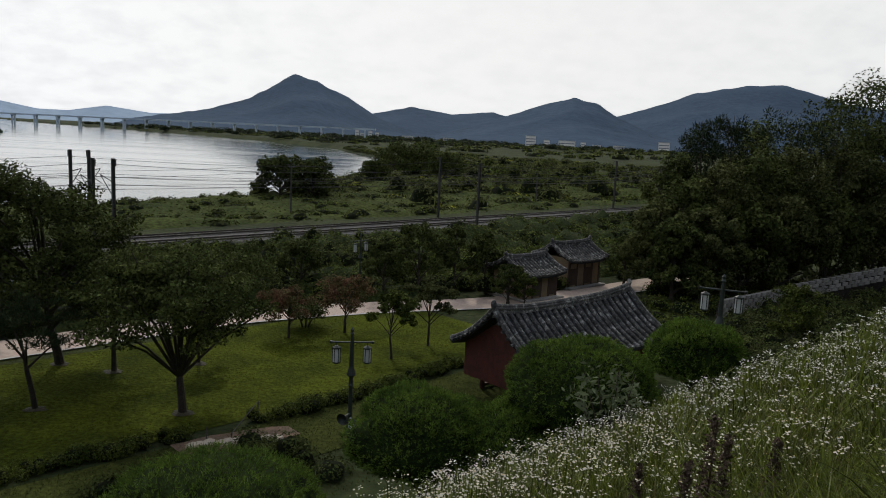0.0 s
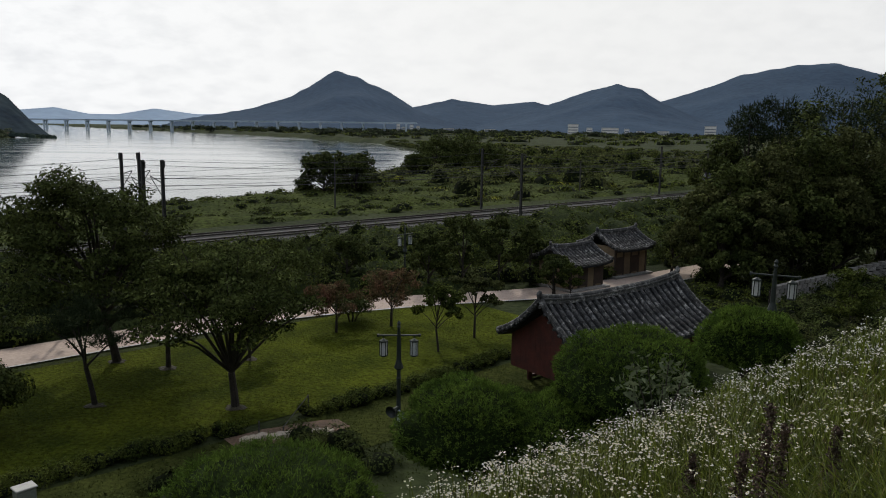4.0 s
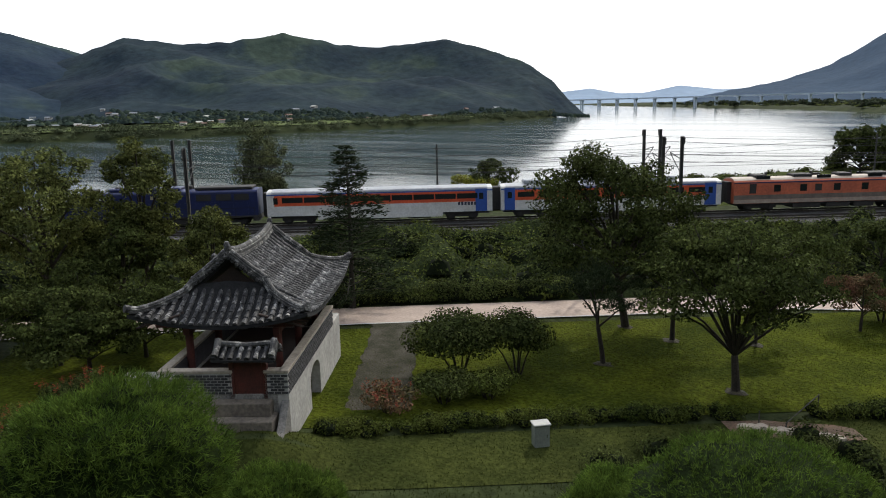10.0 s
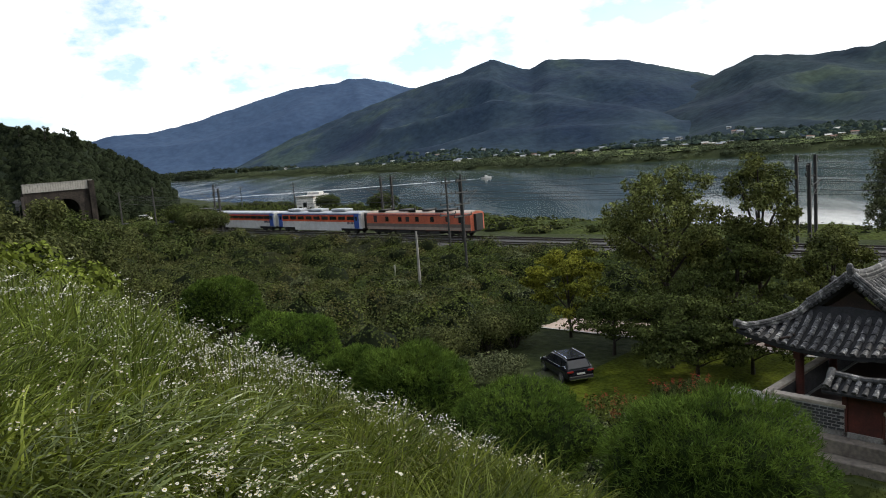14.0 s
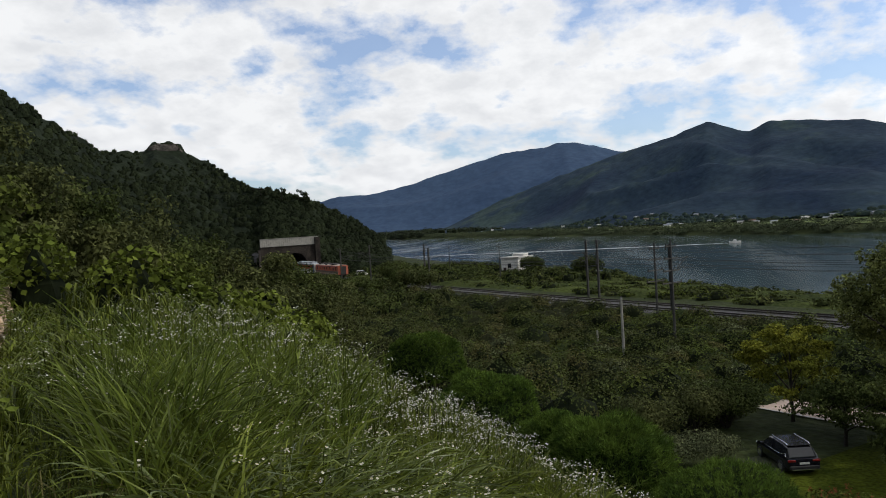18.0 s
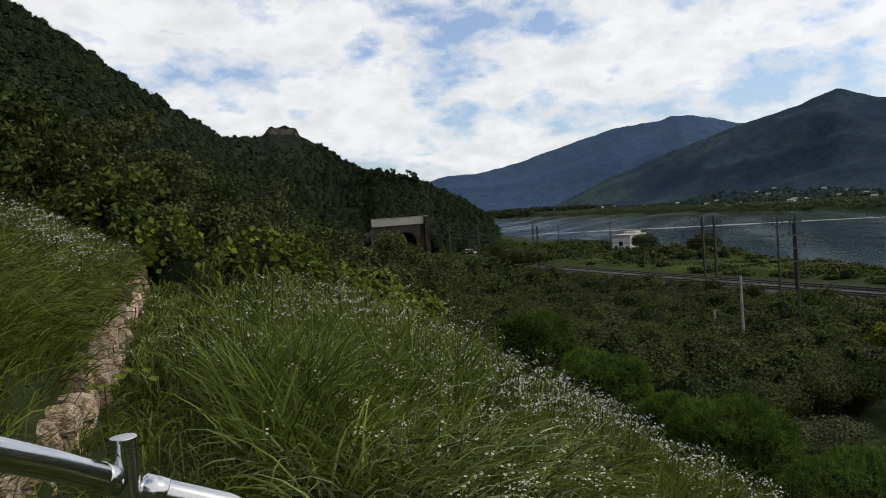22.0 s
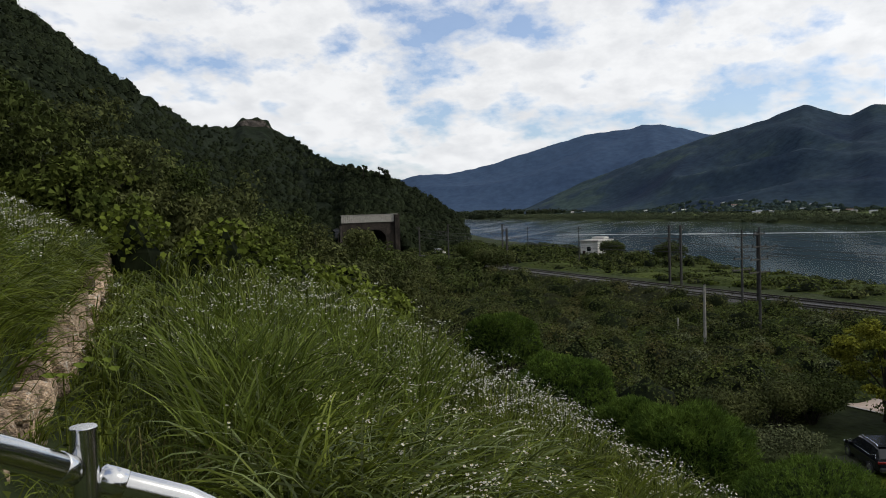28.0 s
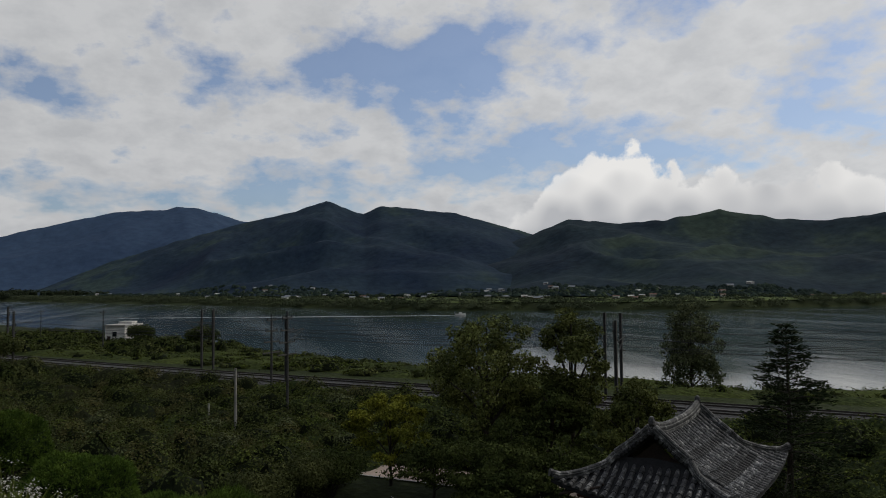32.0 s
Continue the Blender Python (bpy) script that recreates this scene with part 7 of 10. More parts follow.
def conifer(u, v, H, R, label, seed, material="needle_dark", base=1.2, tiers=26):
    t = thing("conifer", label, "tree", uvm(u, v, ground_z(u, v) - 0.05), group="park trees")
    r = random.Random(seed)
    bm = bmesh.new()
    tube(bm, [(0, 0, -0.3), (0, 0, 0.5), (0.05, 0, H * 0.5), (0, 0.03, H * 0.97)], [0.3, 0.22, 0.13, 0.02], 9)
    part("trunk", bm, M["bark"], t)
    pts, dirs = [], []
    for k in range(tiers):
        z = base + (H - base) * (k / tiers) ** 0.9
        ln = R * (1 - (z - base) / (H - base)) ** 0.8 * r.uniform(0.7, 1.15) + 0.25
        q = k * 2.4 + r.uniform(-0.3, 0.3)
        for j in range(3):
            a = q + j * 2.1 + r.uniform(-0.3, 0.3)
            e = Vector((math.cos(a) * ln, math.sin(a) * ln, z + ln * r.uniform(-0.12, 0.18)))
            bm = bmesh.new()
            tube(bm, [(0, 0, z), (e.x * 0.5, e.y * 0.5, z + ln * 0.1), e], [0.05, 0.03, 0.01], 5)
            part("branch", bm, M["bark"], t)
            m = int(52 * ln) + 12
            f = rng.random(m) ** 0.6
            w = 0.13 + 0.2 * ln * f * (1 - f * 0.6)
            off = rng.normal(size=(m, 3)) * np.stack([w, w, w * 0.45], 1)
            pts.append(np.stack([e.x * f, e.y * f, z + (e.z - z) * f], 1) + off)
            dirs.append(np.tile([math.cos(a), math.sin(a), 0.1], (m, 1)))
    pts = np.concatenate(pts)
    vs, fs = leaves(pts, 0.30, 0.2, 0.3, np.concatenate(dirs))
    np_mesh("crown", vs, fs, M[material], t)
    return t


def multi_stem(name, label, u, v, H, R, count, size, material, seed, stems=6, group="park shrubs"):
    r = random.Random(seed)
    t = thing(name, label, "shrub", uvm(u, v, ground_z(u, v) - 0.03), group=group)
    cs, rs = [], []
    for k in range(stems):
        q = 2 * math.pi * k / stems + r.uniform(-0.3, 0.3)
        d = R * r.uniform(0.35, 0.75)
        c = Vector((d * math.cos(q), d * math.sin(q), H * r.uniform(0.58, 0.78)))
        bm = bmesh.new()
        tube(bm, [(0.15 * math.cos(q), 0.15 * math.sin(q), -0.1), (c.x * 0.45, c.y * 0.45, c.z * 0.45), c], [0.055, 0.04, 0.012], 6)
        part("stem", bm, M["bark"], t)
        cs.append(tuple(c))
        rs.append((R * 0.45, R * 0.45, H * 0.26))
    cs.append((0, 0, H * 0.75))
    rs.append((R * 0.5, R * 0.5, H * 0.25))
    p, d = blob_points(cs, rs, count, 0.3)
    vs, fs = leaves(p, size, out=d + np.array([0, 0, 0.25]))
    np_mesh("crown", vs, fs, material, t)
    if name == "red_shrub":  # coral blossom at the shoots' tips
        c, q = np.array(cs), np.array(rs)
        k = rng.integers(0, len(c), 26)
        tip = c[k] + q[k] * np.array([0.8, 0.8, 1.0]) * np.stack([rng.uniform(-1, 1, 26), rng.uniform(-1, 1, 26), rng.uniform(0.5, 1.15, 26)], 1)
        pos = np.repeat(tip, 22, 0) + rng.normal(size=(26 * 22, 3)) * np.array([0.05, 0.05, 0.09])
        vs, fs = leaves(pos, 0.06)
        tagged(np_mesh("blossom", vs, fs, M["blossom"], t), "coral-red blossom clusters", kind="stuff")
    return t


# park trees
tree("tree", "broad dark-leaved zelkova with low forking limbs on the lawn", "tree", 33.5, 15.3, 8.4, 5.3, 3.25, None, 22000, 0.19, M["leaf_dark"], 0.19, 1, blobs=26, flatten=0.36, group="park trees", fork=1.9, vase=True)
tree("tree", "tall dense dark green tree beside the lane", "tree", 44.6, 13.1, 11.2, 6.0, 3.0, None, 28000, 0.22, M["leaf_dark"], 0.24, 2, lean=-0.14, blobs=34, flatten=0.45, group="park trees")
tree("pine_tree", "small leaning pine with flat needle pads", "tree", 38.0, 10.0, 5.6, 3.2, 3.2, None, 5000, 0.26, M["needle_dark"], 0.13, 3, lean=-0.12, blobs=9, flatten=0.3, group="park trees", needles=True, fork=2.2)
tree("pine_tree", "slender park pine with layered needle pads", "tree", 41.6, 15.0, 5.8, 2.4, 2.6, None, 4500, 0.26, M["needle_dark"], 0.14, 4, lean=0.03, blobs=9, flatten=0.3, group="park trees", needles=True)
tree("tree", "small young tree on the lawn", "tree", 40.3, 19.4, 4.6, 1.7, 2.0, None, 2500, 0.2, M["leaf_dark"], 0.09, 5, blobs=8, group="park trees")
tree("maple_tree", "small reddening maple beside the lane", "tree", 42.2, 26.7, 3.5, 2.1, 1.3, None, 3600, 0.17, M["leaf_red"], 0.09, 6, blobs=9, group="park trees")
tree("maple_tree", "wide reddening maple beside the lane", "tree", 41.2, 30.6, 4.2, 2.4, 1.5, None, 4200, 0.17, M["leaf_red"], 0.10, 7, blobs=10, group="park trees")
tree("tree", "small green tree at the lawn's edge", "tree", 34.5, 29.3, 4.4, 1.6, 2.0, None, 2800, 0.2, M["leaf_mid"], 0.07, 8, blobs=8, group="park trees")
tree("tree", "small two-stemmed green tree on the lawn", "tree", 35.4, 33.2, 4.6, 1.9, 2.0, None, 3200, 0.2, M["leaf_olive"], 0.08, 9, blobs=8, group="park trees")
multi_stem("shrub", "many-stemmed dark shrub on the lawn", 37.2, 2.2, 3.7, 2.9, 9500, 0.17, M["leaf_dark"], 31)
multi_stem("shrub", "many-stemmed dark shrub with pale upper leaves", 37.0, 5.2, 3.4, 2.3, 6500, 0.17, M["leaf_dark"], 32)
multi_stem("shrub", "rounded low shrub behind the hedge", 33.6, 1.2, 1.5, 1.7, 3500, 0.14, M["leaf_dark"], 33)
multi_stem("shrub", "rounded low shrub behind the hedge", 33.9, 3.4, 1.4, 1.5, 3000, 0.14, M["leaf_mid"], 34)
multi_stem("red_shrub", "reddish-tipped shrub by the gravel path", 32.7, -1.4, 1.3, 1.5, 1500, 0.15, M["leaf_red"], 35)
multi_stem("red_shrub", "red-flowering shrub beside the gate", 34.2, -16.2, 1.7, 1.7, 2600, 0.14, M["leaf_dark"], 36)
multi_stem("red_shrub", "red-flowering shrub beside the parked car", 30.8, -18.2, 1.5, 1.8, 2600, 0.14, M["leaf_mid"], 37)
multi_stem("grey_shrub", "feathery grey-green shrub beside the parked car", 33.4, -27.0, 2.0, 1.7, 4200, 0.13, M["leaf_grey"], 39, 9)
multi_stem("grey_shrub", "feathery grey-green shrub beside the parked car", 31.6, -28.4, 1.9, 1.6, 3600, 0.13, M["leaf_grey"], 40, 9)
multi_stem("olive_shrub", "dense olive-brown shrub behind the parked car", 37.4, -31.6, 3.2, 2.4, 6500, 0.17, M["leaf_olive"], 41, 9)
multi_stem("olive_shrub", "dense olive-brown shrub behind the parked car", 32.6, -31.4, 3.4, 2.6, 6500, 0.17, M["leaf_olive"], 42, 9)
multi_stem("olive_shrub", "dense dark shrub below the yellowing tree", 40.6, -31.6, 3.0, 2.4, 6000, 0.17, M["leaf_dark"], 43, 9)
multi_stem("round_bush", "small bush before the gate's landing", 30.4, -10.2, 1.3, 1.3, 2600, 0.13, M["leaf_mid"], 44)
multi_stem("round_bush", "clipped round dark bush by the lane", 44.0, 29.2, 1.9, 1.8, 3500, 0.15, M["leaf_dark"], 38)
multi_stem("dark_shrub", "dark shrub beside the white house", 127.0, -158.5, 5.0, 3.6, 4200, 0.4, M["leaf_dark"], 47, 9)
multi_stem("dark_shrub", "dark shrub on the river bank", 121.0, -131.0, 5.6, 3.8, 4200, 0.4, M["leaf_dark"], 48, 9)
multi_stem("dark_shrub", "dark shrub before the railway's fence", 71.0, -131.0, 6.6, 4.4, 8000, 0.32, M["leaf_dark"], 45, 9)
multi_stem("dark_shrub", "dark shrub before the railway's fence", 70.0, -123.0, 5.4, 4.2, 7000, 0.32, M["leaf_dark"], 46, 9)
for k in range(12):
    vv = -122 - 8.2 * k
    multi_stem("dark_shrub" if k % 3 else "olive_shrub", "tall dark shrub hiding the railway's foot" if k % 3 else "tall olive shrub hiding the railway's foot", rail_u(vv) - (9.5, 12.5, 11.0, 14.0)[k % 4], vv, (5.4, 6.4, 5.8, 5.0)[k % 4] * (1.0 if vv > -126 else 0.45), (3.8, 4.4, 3.6)[k % 3], 3600, 0.42, M["leaf_dark" if k % 3 else "leaf_olive"], 300 + k, 7, group="railway scrub")
# unseen trees added behind the stairs to close the bank and dim ambient light
for k, (b, d, h, rr) in enumerate(((176, 12, 8.0, 3.6), (192, 9, 7.0, 3.2), (208, 12, 8.5, 3.8), (222, 9.5, 7.5, 3.4), (238, 12, 8.5, 3.8), (254, 9.5, 7.0, 3.2), (270, 12, 8.0, 3.6), (284, 14, 7.5, 3.4))):
    p = polar(b, d)
    tree("hill_tree", "bushy dark tree added unseen above the stairs", "tree", p.x * UX + p.y * UY, p.x * VX + p.y * VY, h, rr, h * 0.12, None, 4200, 0.36, M["leaf_dark"], 0.16, 330 + k, blobs=14, flatten=0.85, group="hillside trees")
tree("tree", "small dark tree before the old tiled houses", "tree", 39.4, 45.6, 3.6, 1.3, 1.2, None, 3000, 0.17, M["leaf_dark"], 0.07, 91, blobs=8, group="park trees")
tree("tree", "small dark tree before the old tiled houses", "tree", 39.0, 47.4, 3.0, 1.2, 0.9, None, 2600, 0.17, M["leaf_mid"], 0.06, 92, blobs=8, group="park trees")
tree("tree", "bushy green tree before the stone wall", "tree", 20.2, 55.0, 4.6, 2.4, 0.4, None, 5500, 0.2, M["leaf_mid"], 0.1, 93, blobs=12, group="park trees")
# behind the gate
tree("tree", "tall olive-green tree behind the gate", "tree", 50.2, -24.6, 11.7, 4.9, 3.2, None, 19000, 0.235, M["leaf_light"], 0.26, 11, blobs=26, flatten=0.7, group="park trees")
tree("tree", "tall green tree behind the gate", "tree", 51.5, -18.5, 12.0, 3.4, 3.6, None, 14000, 0.225, M["leaf_light"], 0.24, 12, blobs=22, flatten=0.75, group="park trees")
tree("tree", "rounded olive-green tree behind the gate roof", "tree", 49.5, -13.4, 7.6, 3.3, 1.8, None, 11000, 0.21, M["leaf_light"], 0.2, 13, blobs=20, flatten=0.7, group="park trees")
tree("tree", "lower green tree behind the gate", "tree", 50.0, -19.5, 7.0, 3.4, 2.2, None, 9000, 0.22, M["leaf_dark"], 0.2, 14, blobs=12, group="park trees")
tree("tree", "small yellowing tree by the lane", "tree", 44.6, -29.5, 6.4, 3.5, 1.5, None, 14000, 0.2, M["leaf_yellow"], 0.13, 15, blobs=20, flatten=0.45, group="park trees", fork=0.8)
for k, (u, v, h) in enumerate(((42.0, -24.5, 4.2), (41.0, -20.0, 4.6), (42.0, -15.6, 4.4), (46.5, -21.0, 5.0), (39.2, -17.6, 3.6))):
    tree("tree", "low spreading dark tree over the shaded lawn", "tree", u, v, h, 3.5, 1.2, None, 7500, 0.2, M["leaf_dark"], 0.12, 40 + k, blobs=14, flatten=0.35, group="park trees")
conifer(51.2, -4.4, 11.7, 3.7, "tall dark conifer with tiered branches behind the gate", 51)
tree("poplar_tree", "loose grey-green poplar on the river bank", "tree", 96.0, -19.0, 11.5, 4.0, 0.6, None, 15000, 0.28, M["leaf_grey"], 0.2, 16, blobs=40, flatten=1.1, group="bank trees")
tree("willow_tree", "rounded dark willow beyond the railway", "tree", 101.0, 10.5, 6.6, 4.0, 0.8, None, 8000, 0.28, M["leaf_dark"], 0.2, 17, blobs=12, group="bank trees")
tree("willow_tree", "yellow-green willow beyond the railway", "tree", 97.0, 8.2, 4.7, 4.2, 0.4, None, 8000, 0.26, M["leaf_yellow"], 0.15, 18, blobs=10, group="bank trees")
for k, (b, d, h, rr) in enumerate(((13.0, 158, 8.5, 6.2), (10.6, 160, 8.0, 6.0), (4.5, 255, 10.5, 9.0), (2.5, 262, 11.0, 10.0), (0.6, 250, 8.5, 8.0), (5.8, 225, 6.0, 6.0))):
    p = polar(b, d)
    tree("bank_tree", "large dark rounded tree mass on the river bank", "tree", p.x * UX + p.y * UY, p.x * VX + p.y * VY, h, rr, 0.1, None, 6000, 0.6, M["leaf_dark"], 0.3, 60 + k, blobs=22, flatten=0.8, group="bank trees")
for k, (u, v, h, rr) in enumerate(((46.5, 46.5, 6.2, 2.0), (47.5, 43.0, 6.6, 2.2), (45.0, 49.0, 5.6, 1.7), (40.8, 47.4, 3.6, 1.6), (48.5, 40.0, 5.2, 2.0), (54.0, 30.0, 4.6, 3.0), (54.5, 24.0, 4.0, 2.8), (55.0, 36.0, 4.4, 2.6), (40.2, 64.0, 5.0, 2.2))):
    tree("tree", "dark upright tree near the tiled houses" if k < 4 else "spreading dark tree above the lane", "tree", u, v, h, rr, 1.4, None, 4200, 0.24, M["leaf_dark"], 0.13, 80 + k, blobs=10, flatten=0.7, group="park trees")
# the tall wood above the stone wall
WOOD = ((-16.6, 80, -0.5, 3.6, 0), (-18.0, 84, 1.7, 4.2, 1), (-20.0, 86, 2.6, 4.6, 1), (-22.0, 88, 2.0, 5.6, 0), (-24.2, 92, 2.9, 6.2, 1), (-26.6, 95, 3.9, 7.2, 0), (-29.0, 98, 5.4, 7.6, 0), (-31.5, 100, 6.2, 8.2, 0), (-34.5, 100, 7.3, 8.2, 0), (-38.0, 100, 7.6, 8.0, 0),
        (-15.6, 72, -4.0, 3.4, 2), (-17.5, 74, -2.2, 4.0, 0), (-19.5, 76, -1.0, 4.4, 2), (-22.0, 80, 0.0, 5.0, 0), (-24.5, 84, 0.6, 5.2, 2), (-27.0, 90, 1.2, 5.8, 2), (-30.0, 94, 2.0, 6.2, 0), (-33.0, 96, 2.6, 6.4, 2), (-36.5, 96, 3.0, 6.4, 0),
        (-16.8, 69, -5.0, 3.2, 0), (-19.0, 71, -4.0, 3.4, 2), (-21.5, 75, -3.4, 3.8, 0), (-24.0, 79.5, -3.0, 4.2, 2), (-26.8, 84, -2.6, 4.2, 0), (-29.6, 91, -2.2, 4.6, 2), (-32.6, 95, -1.8, 5.2, 0), (-35.5, 96, -1.4, 5.2, 2))
for k, (b, d, el, rr, kind) in enumerate(WOOD):
    p = polar(b, d)
    uu, vv = p.x * UX + p.y * UY, p.x * VX + p.y * VY
    h = 14 + d * math.tan(radians(el)) - ground_z(uu, vv)
    tree(("tree", "pine_tree", "tree")[kind], ("tall dark tree in the wood above the wall", "tall pine rising out of the wood", "brownish-green tree along the wood's edge")[kind], "tree", uu, vv, h, rr, h * (0.12, 0.35, 0.08)[kind], None, 8000, (0.36, 0.44, 0.34)[kind], M[("leaf_dark", "needle_dark", "leaf_olive")[kind]], 0.28, 100 + k, blobs=18, flatten=0.75, group="hillside wood", needles=kind == 1)
# hillside growth beyond the terrace
for k, (b, d, ztop, rr, m) in enumerate(((140, 26, 18.2, 2.6, "leaf_dark"), (136.5, 30, 18.6, 3.0, "leaf_olive"), (133, 32, 17.4, 3.2, "leaf_olive"), (129.5, 34, 16.8, 3.0, "leaf_dark"), (126, 36, 15.6, 3.2, "leaf_olive"), (122.5, 38, 14.6, 3.2, "leaf_dark"), (119.5, 42, 13.8, 3.2, "leaf_olive"), (143, 22, 17.8, 2.6, "leaf_dark"), (131, 24, 14.6, 2.2, "leaf_olive"), (135, 22, 15.0, 2.2, "leaf_mid"), (127.5, 27, 13.8, 2.4, "leaf_olive"), (116.5, 44, 13.3, 3.0, "leaf_olive"), (113.5, 48, 12.3, 3.0, "leaf_dark"), (124.0, 29, 13.2, 2.4, "leaf_mid"), (118.2, 40, 13.2, 2.8, "leaf_olive"), (115.2, 46, 13.0, 2.8, "leaf_dark"), (111.6, 50, 11.3, 2.8, "leaf_olive"), (109.6, 54, 9.8, 2.8, "leaf_olive"), (117.0, 34, 11.9, 2.4, "leaf_olive"), (113.0, 38, 11.4, 2.4, "leaf_olive"))):
    p = polar(b, d)
    uu, vv = p.x * UX + p.y * UY, p.x * VX + p.y * VY
    h = max(2.0, ztop - ground_z(uu, vv))
    tree("hill_tree", "bushy dark hillside tree above the slope" if m == "leaf_dark" else "bushy olive hillside tree above the slope", "tree", uu, vv, h, rr, h * 0.1, None, 7000, 0.18, M[m], 0.12, 130 + k, blobs=12, flatten=0.8, group="hillside trees")


def hedge():
    """The loosely clipped hedge between lawn and footpath, with a gap for the steps."""
    for name, v0, v1 in (("hedge", -4.2, 14.2), ("hedge", 17.4, 32.0)):
        h = thing(name, "low loosely clipped green hedge along the lawn", "hedge", group="hedges")
        n = int((v1 - v0) / 0.3)
        cs, rs = [], []
        r = random.Random(int(v1))
        for k in range(n * 5):
            v = v0 + (v1 - v0) * r.random()
            u = 30.6 + 0.35 * math.sin(v * 0.21) + (0.03 * (v - 20) if v > 20 else 0) + r.uniform(-0.38, 0.38)
            q = r.uniform(0.22, 0.42) * (1 + 0.2 * math.sin(v * 1.3))
            cs.append(tuple(at(u, v, ground_z(u, v) + r.uniform(0.15, 0.5))))
            rs.append((q, q, q * 0.75))
        # dark cores take the place of shade inside the hedge
        bm = bmesh.new()
        for c, q in list(zip(cs, rs))[::3]:
            e = bmesh.ops.create_icosphere(bm, subdivisions=1, radius=1.0)["verts"]
            bmesh.ops.transform(bm, verts=e, matrix=Matrix.Translation((c[0], c[1], c[2] - 0.1)) @ Matrix.Diagonal((q[0] * 0.8, q[1] * 0.8, q[2] * 0.9, 1)))
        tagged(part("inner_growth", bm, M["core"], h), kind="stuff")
        p, d = blob_points(np.array(cs), np.array(rs), n * 420, 0.7)
        vs, fs = leaves(p, 0.10, out=d + np.array([0, 0, 0.4]))
        np_mesh("foliage", vs, fs, M["leaf_mid"], h)


hedge()


def pine_mound(b, d, top, width, label, seed, loose=False):
    """A rounded dwarf pine: dense needle brushes over a heart coloured as dark as shade, on a short forked stem."""
    p = polar(b, d)
    uu, vv = p.x * UX + p.y * UY, p.x * VX + p.y * VY
    g = ground_z(uu, vv)
    h = max(1.6, top - g)
    t = thing("dwarf_pine", label, "bush", Matrix.Translation((p.x, p.y, g)), group="dwarf pines on the slope")
    r = random.Random(seed)
    rad, tall = width / 2, min(h * 0.46, width * 0.42)
    seat = h - tall * 0.98  # where the crown is widest
    bm = bmesh.new()
    tube(bm, [(0, 0, -0.4), (0.02, 0, seat * 0.35), (0.05, 0.03, seat * 0.8)], [0.11, 0.09, 0.06], 8)
    part("trunk", bm, M["bark"], t)
    for k in range(5):
        q = k * 1.26 + r.uniform(-0.3, 0.3)
        bm = bmesh.new()
        tube(bm, [(0.02, 0, seat * r.uniform(0.3, 0.6)), (math.cos(q) * rad * 0.3, math.sin(q) * rad * 0.3, seat * 0.8), (math.cos(q) * rad * 0.65, math.sin(q) * rad * 0.65, seat + 0.05)], [0.055, 0.04, 0.02], 6)
        part("limb", bm, M["bark"], t)
    lumps = [Vector((math.cos(k * 2.4) * math.sqrt(1 - q * q), math.sin(k * 2.4) * math.sqrt(1 - q * q), q)) for k in range(46) for q in [0.98 - 1.35 * (k + 0.5) / 46]]
    lumps = np.array([(*(w + Vector((r.gauss(0, 0.09), r.gauss(0, 0.09), r.gauss(0, 0.06)))).normalized(),) for w in lumps])
    size = np.array([r.uniform(0.04, 0.30 if loose else 0.25) for _ in lumps])

    def swell(d):
        """How far the outline lies from the heart along d: a cushion of overlapping lumps."""
        c = np.clip((d @ lumps.T - 0.915) / 0.085, 0, 1)
        return 0.76 + (np.sqrt(c) * (size + (0.06 if loose else 0.03))).max(1)

    def outline(d):
        k = swell(d)[:, None]
        flat = np.where(d[:, 2:] < 0, 0.45, 1.0)
        return d * k * np.concatenate([np.full((len(d), 2), rad), tall * flat], 1) + np.array([0, 0, seat])

    bm = bmesh.new()
    bmesh.ops.create_icosphere(bm, subdivisions=3, radius=1.0)
    d0 = np.array([v.co[:] for v in bm.verts])
    for v, q in zip(bm.verts, outline(d0) - d0 * 0.05):
        v.co = q
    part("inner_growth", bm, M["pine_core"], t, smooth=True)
    n = 4600 if loose else 5200
    dirs = unit(n)
    dirs[:, 2] = np.where(dirs[:, 2] < -0.55, -dirs[:, 2], dirs[:, 2])
    base = outline(dirs) - dirs * rng.uniform(-0.10 if loose else -0.03, 0.10, n)[:, None]
    # each brush is a spray of needles
    m = 6
    bp = np.repeat(base, m, 0) + rng.normal(size=(n * m, 3)) * 0.015
    bd = np.repeat(dirs * 0.9 + np.array([0, 0, 0.25]), m, 0) + rng.normal(size=(n * m, 3)) * (0.75 if loose else 0.62)
    bd /= np.linalg.norm(bd, axis=1, keepdims=True)
    ln = (0.095 if loose else 0.046) * rng.uniform(0.7, 1.3, n * m)
    side = np.cross(bd, unit(n * m))
    side /= np.linalg.norm(side, axis=1, keepdims=True) + 1e-9
    w = (0.0046 * d / 8) * side
    vs = np.stack([bp - w * 1.2, bp + w * 1.2, bp + bd * ln[:, None] * 1.1], 1).reshape(-1, 3)
    np_mesh("needles", vs, np.arange(len(vs)).reshape(-1, 3), M["needle"], t)
    return t


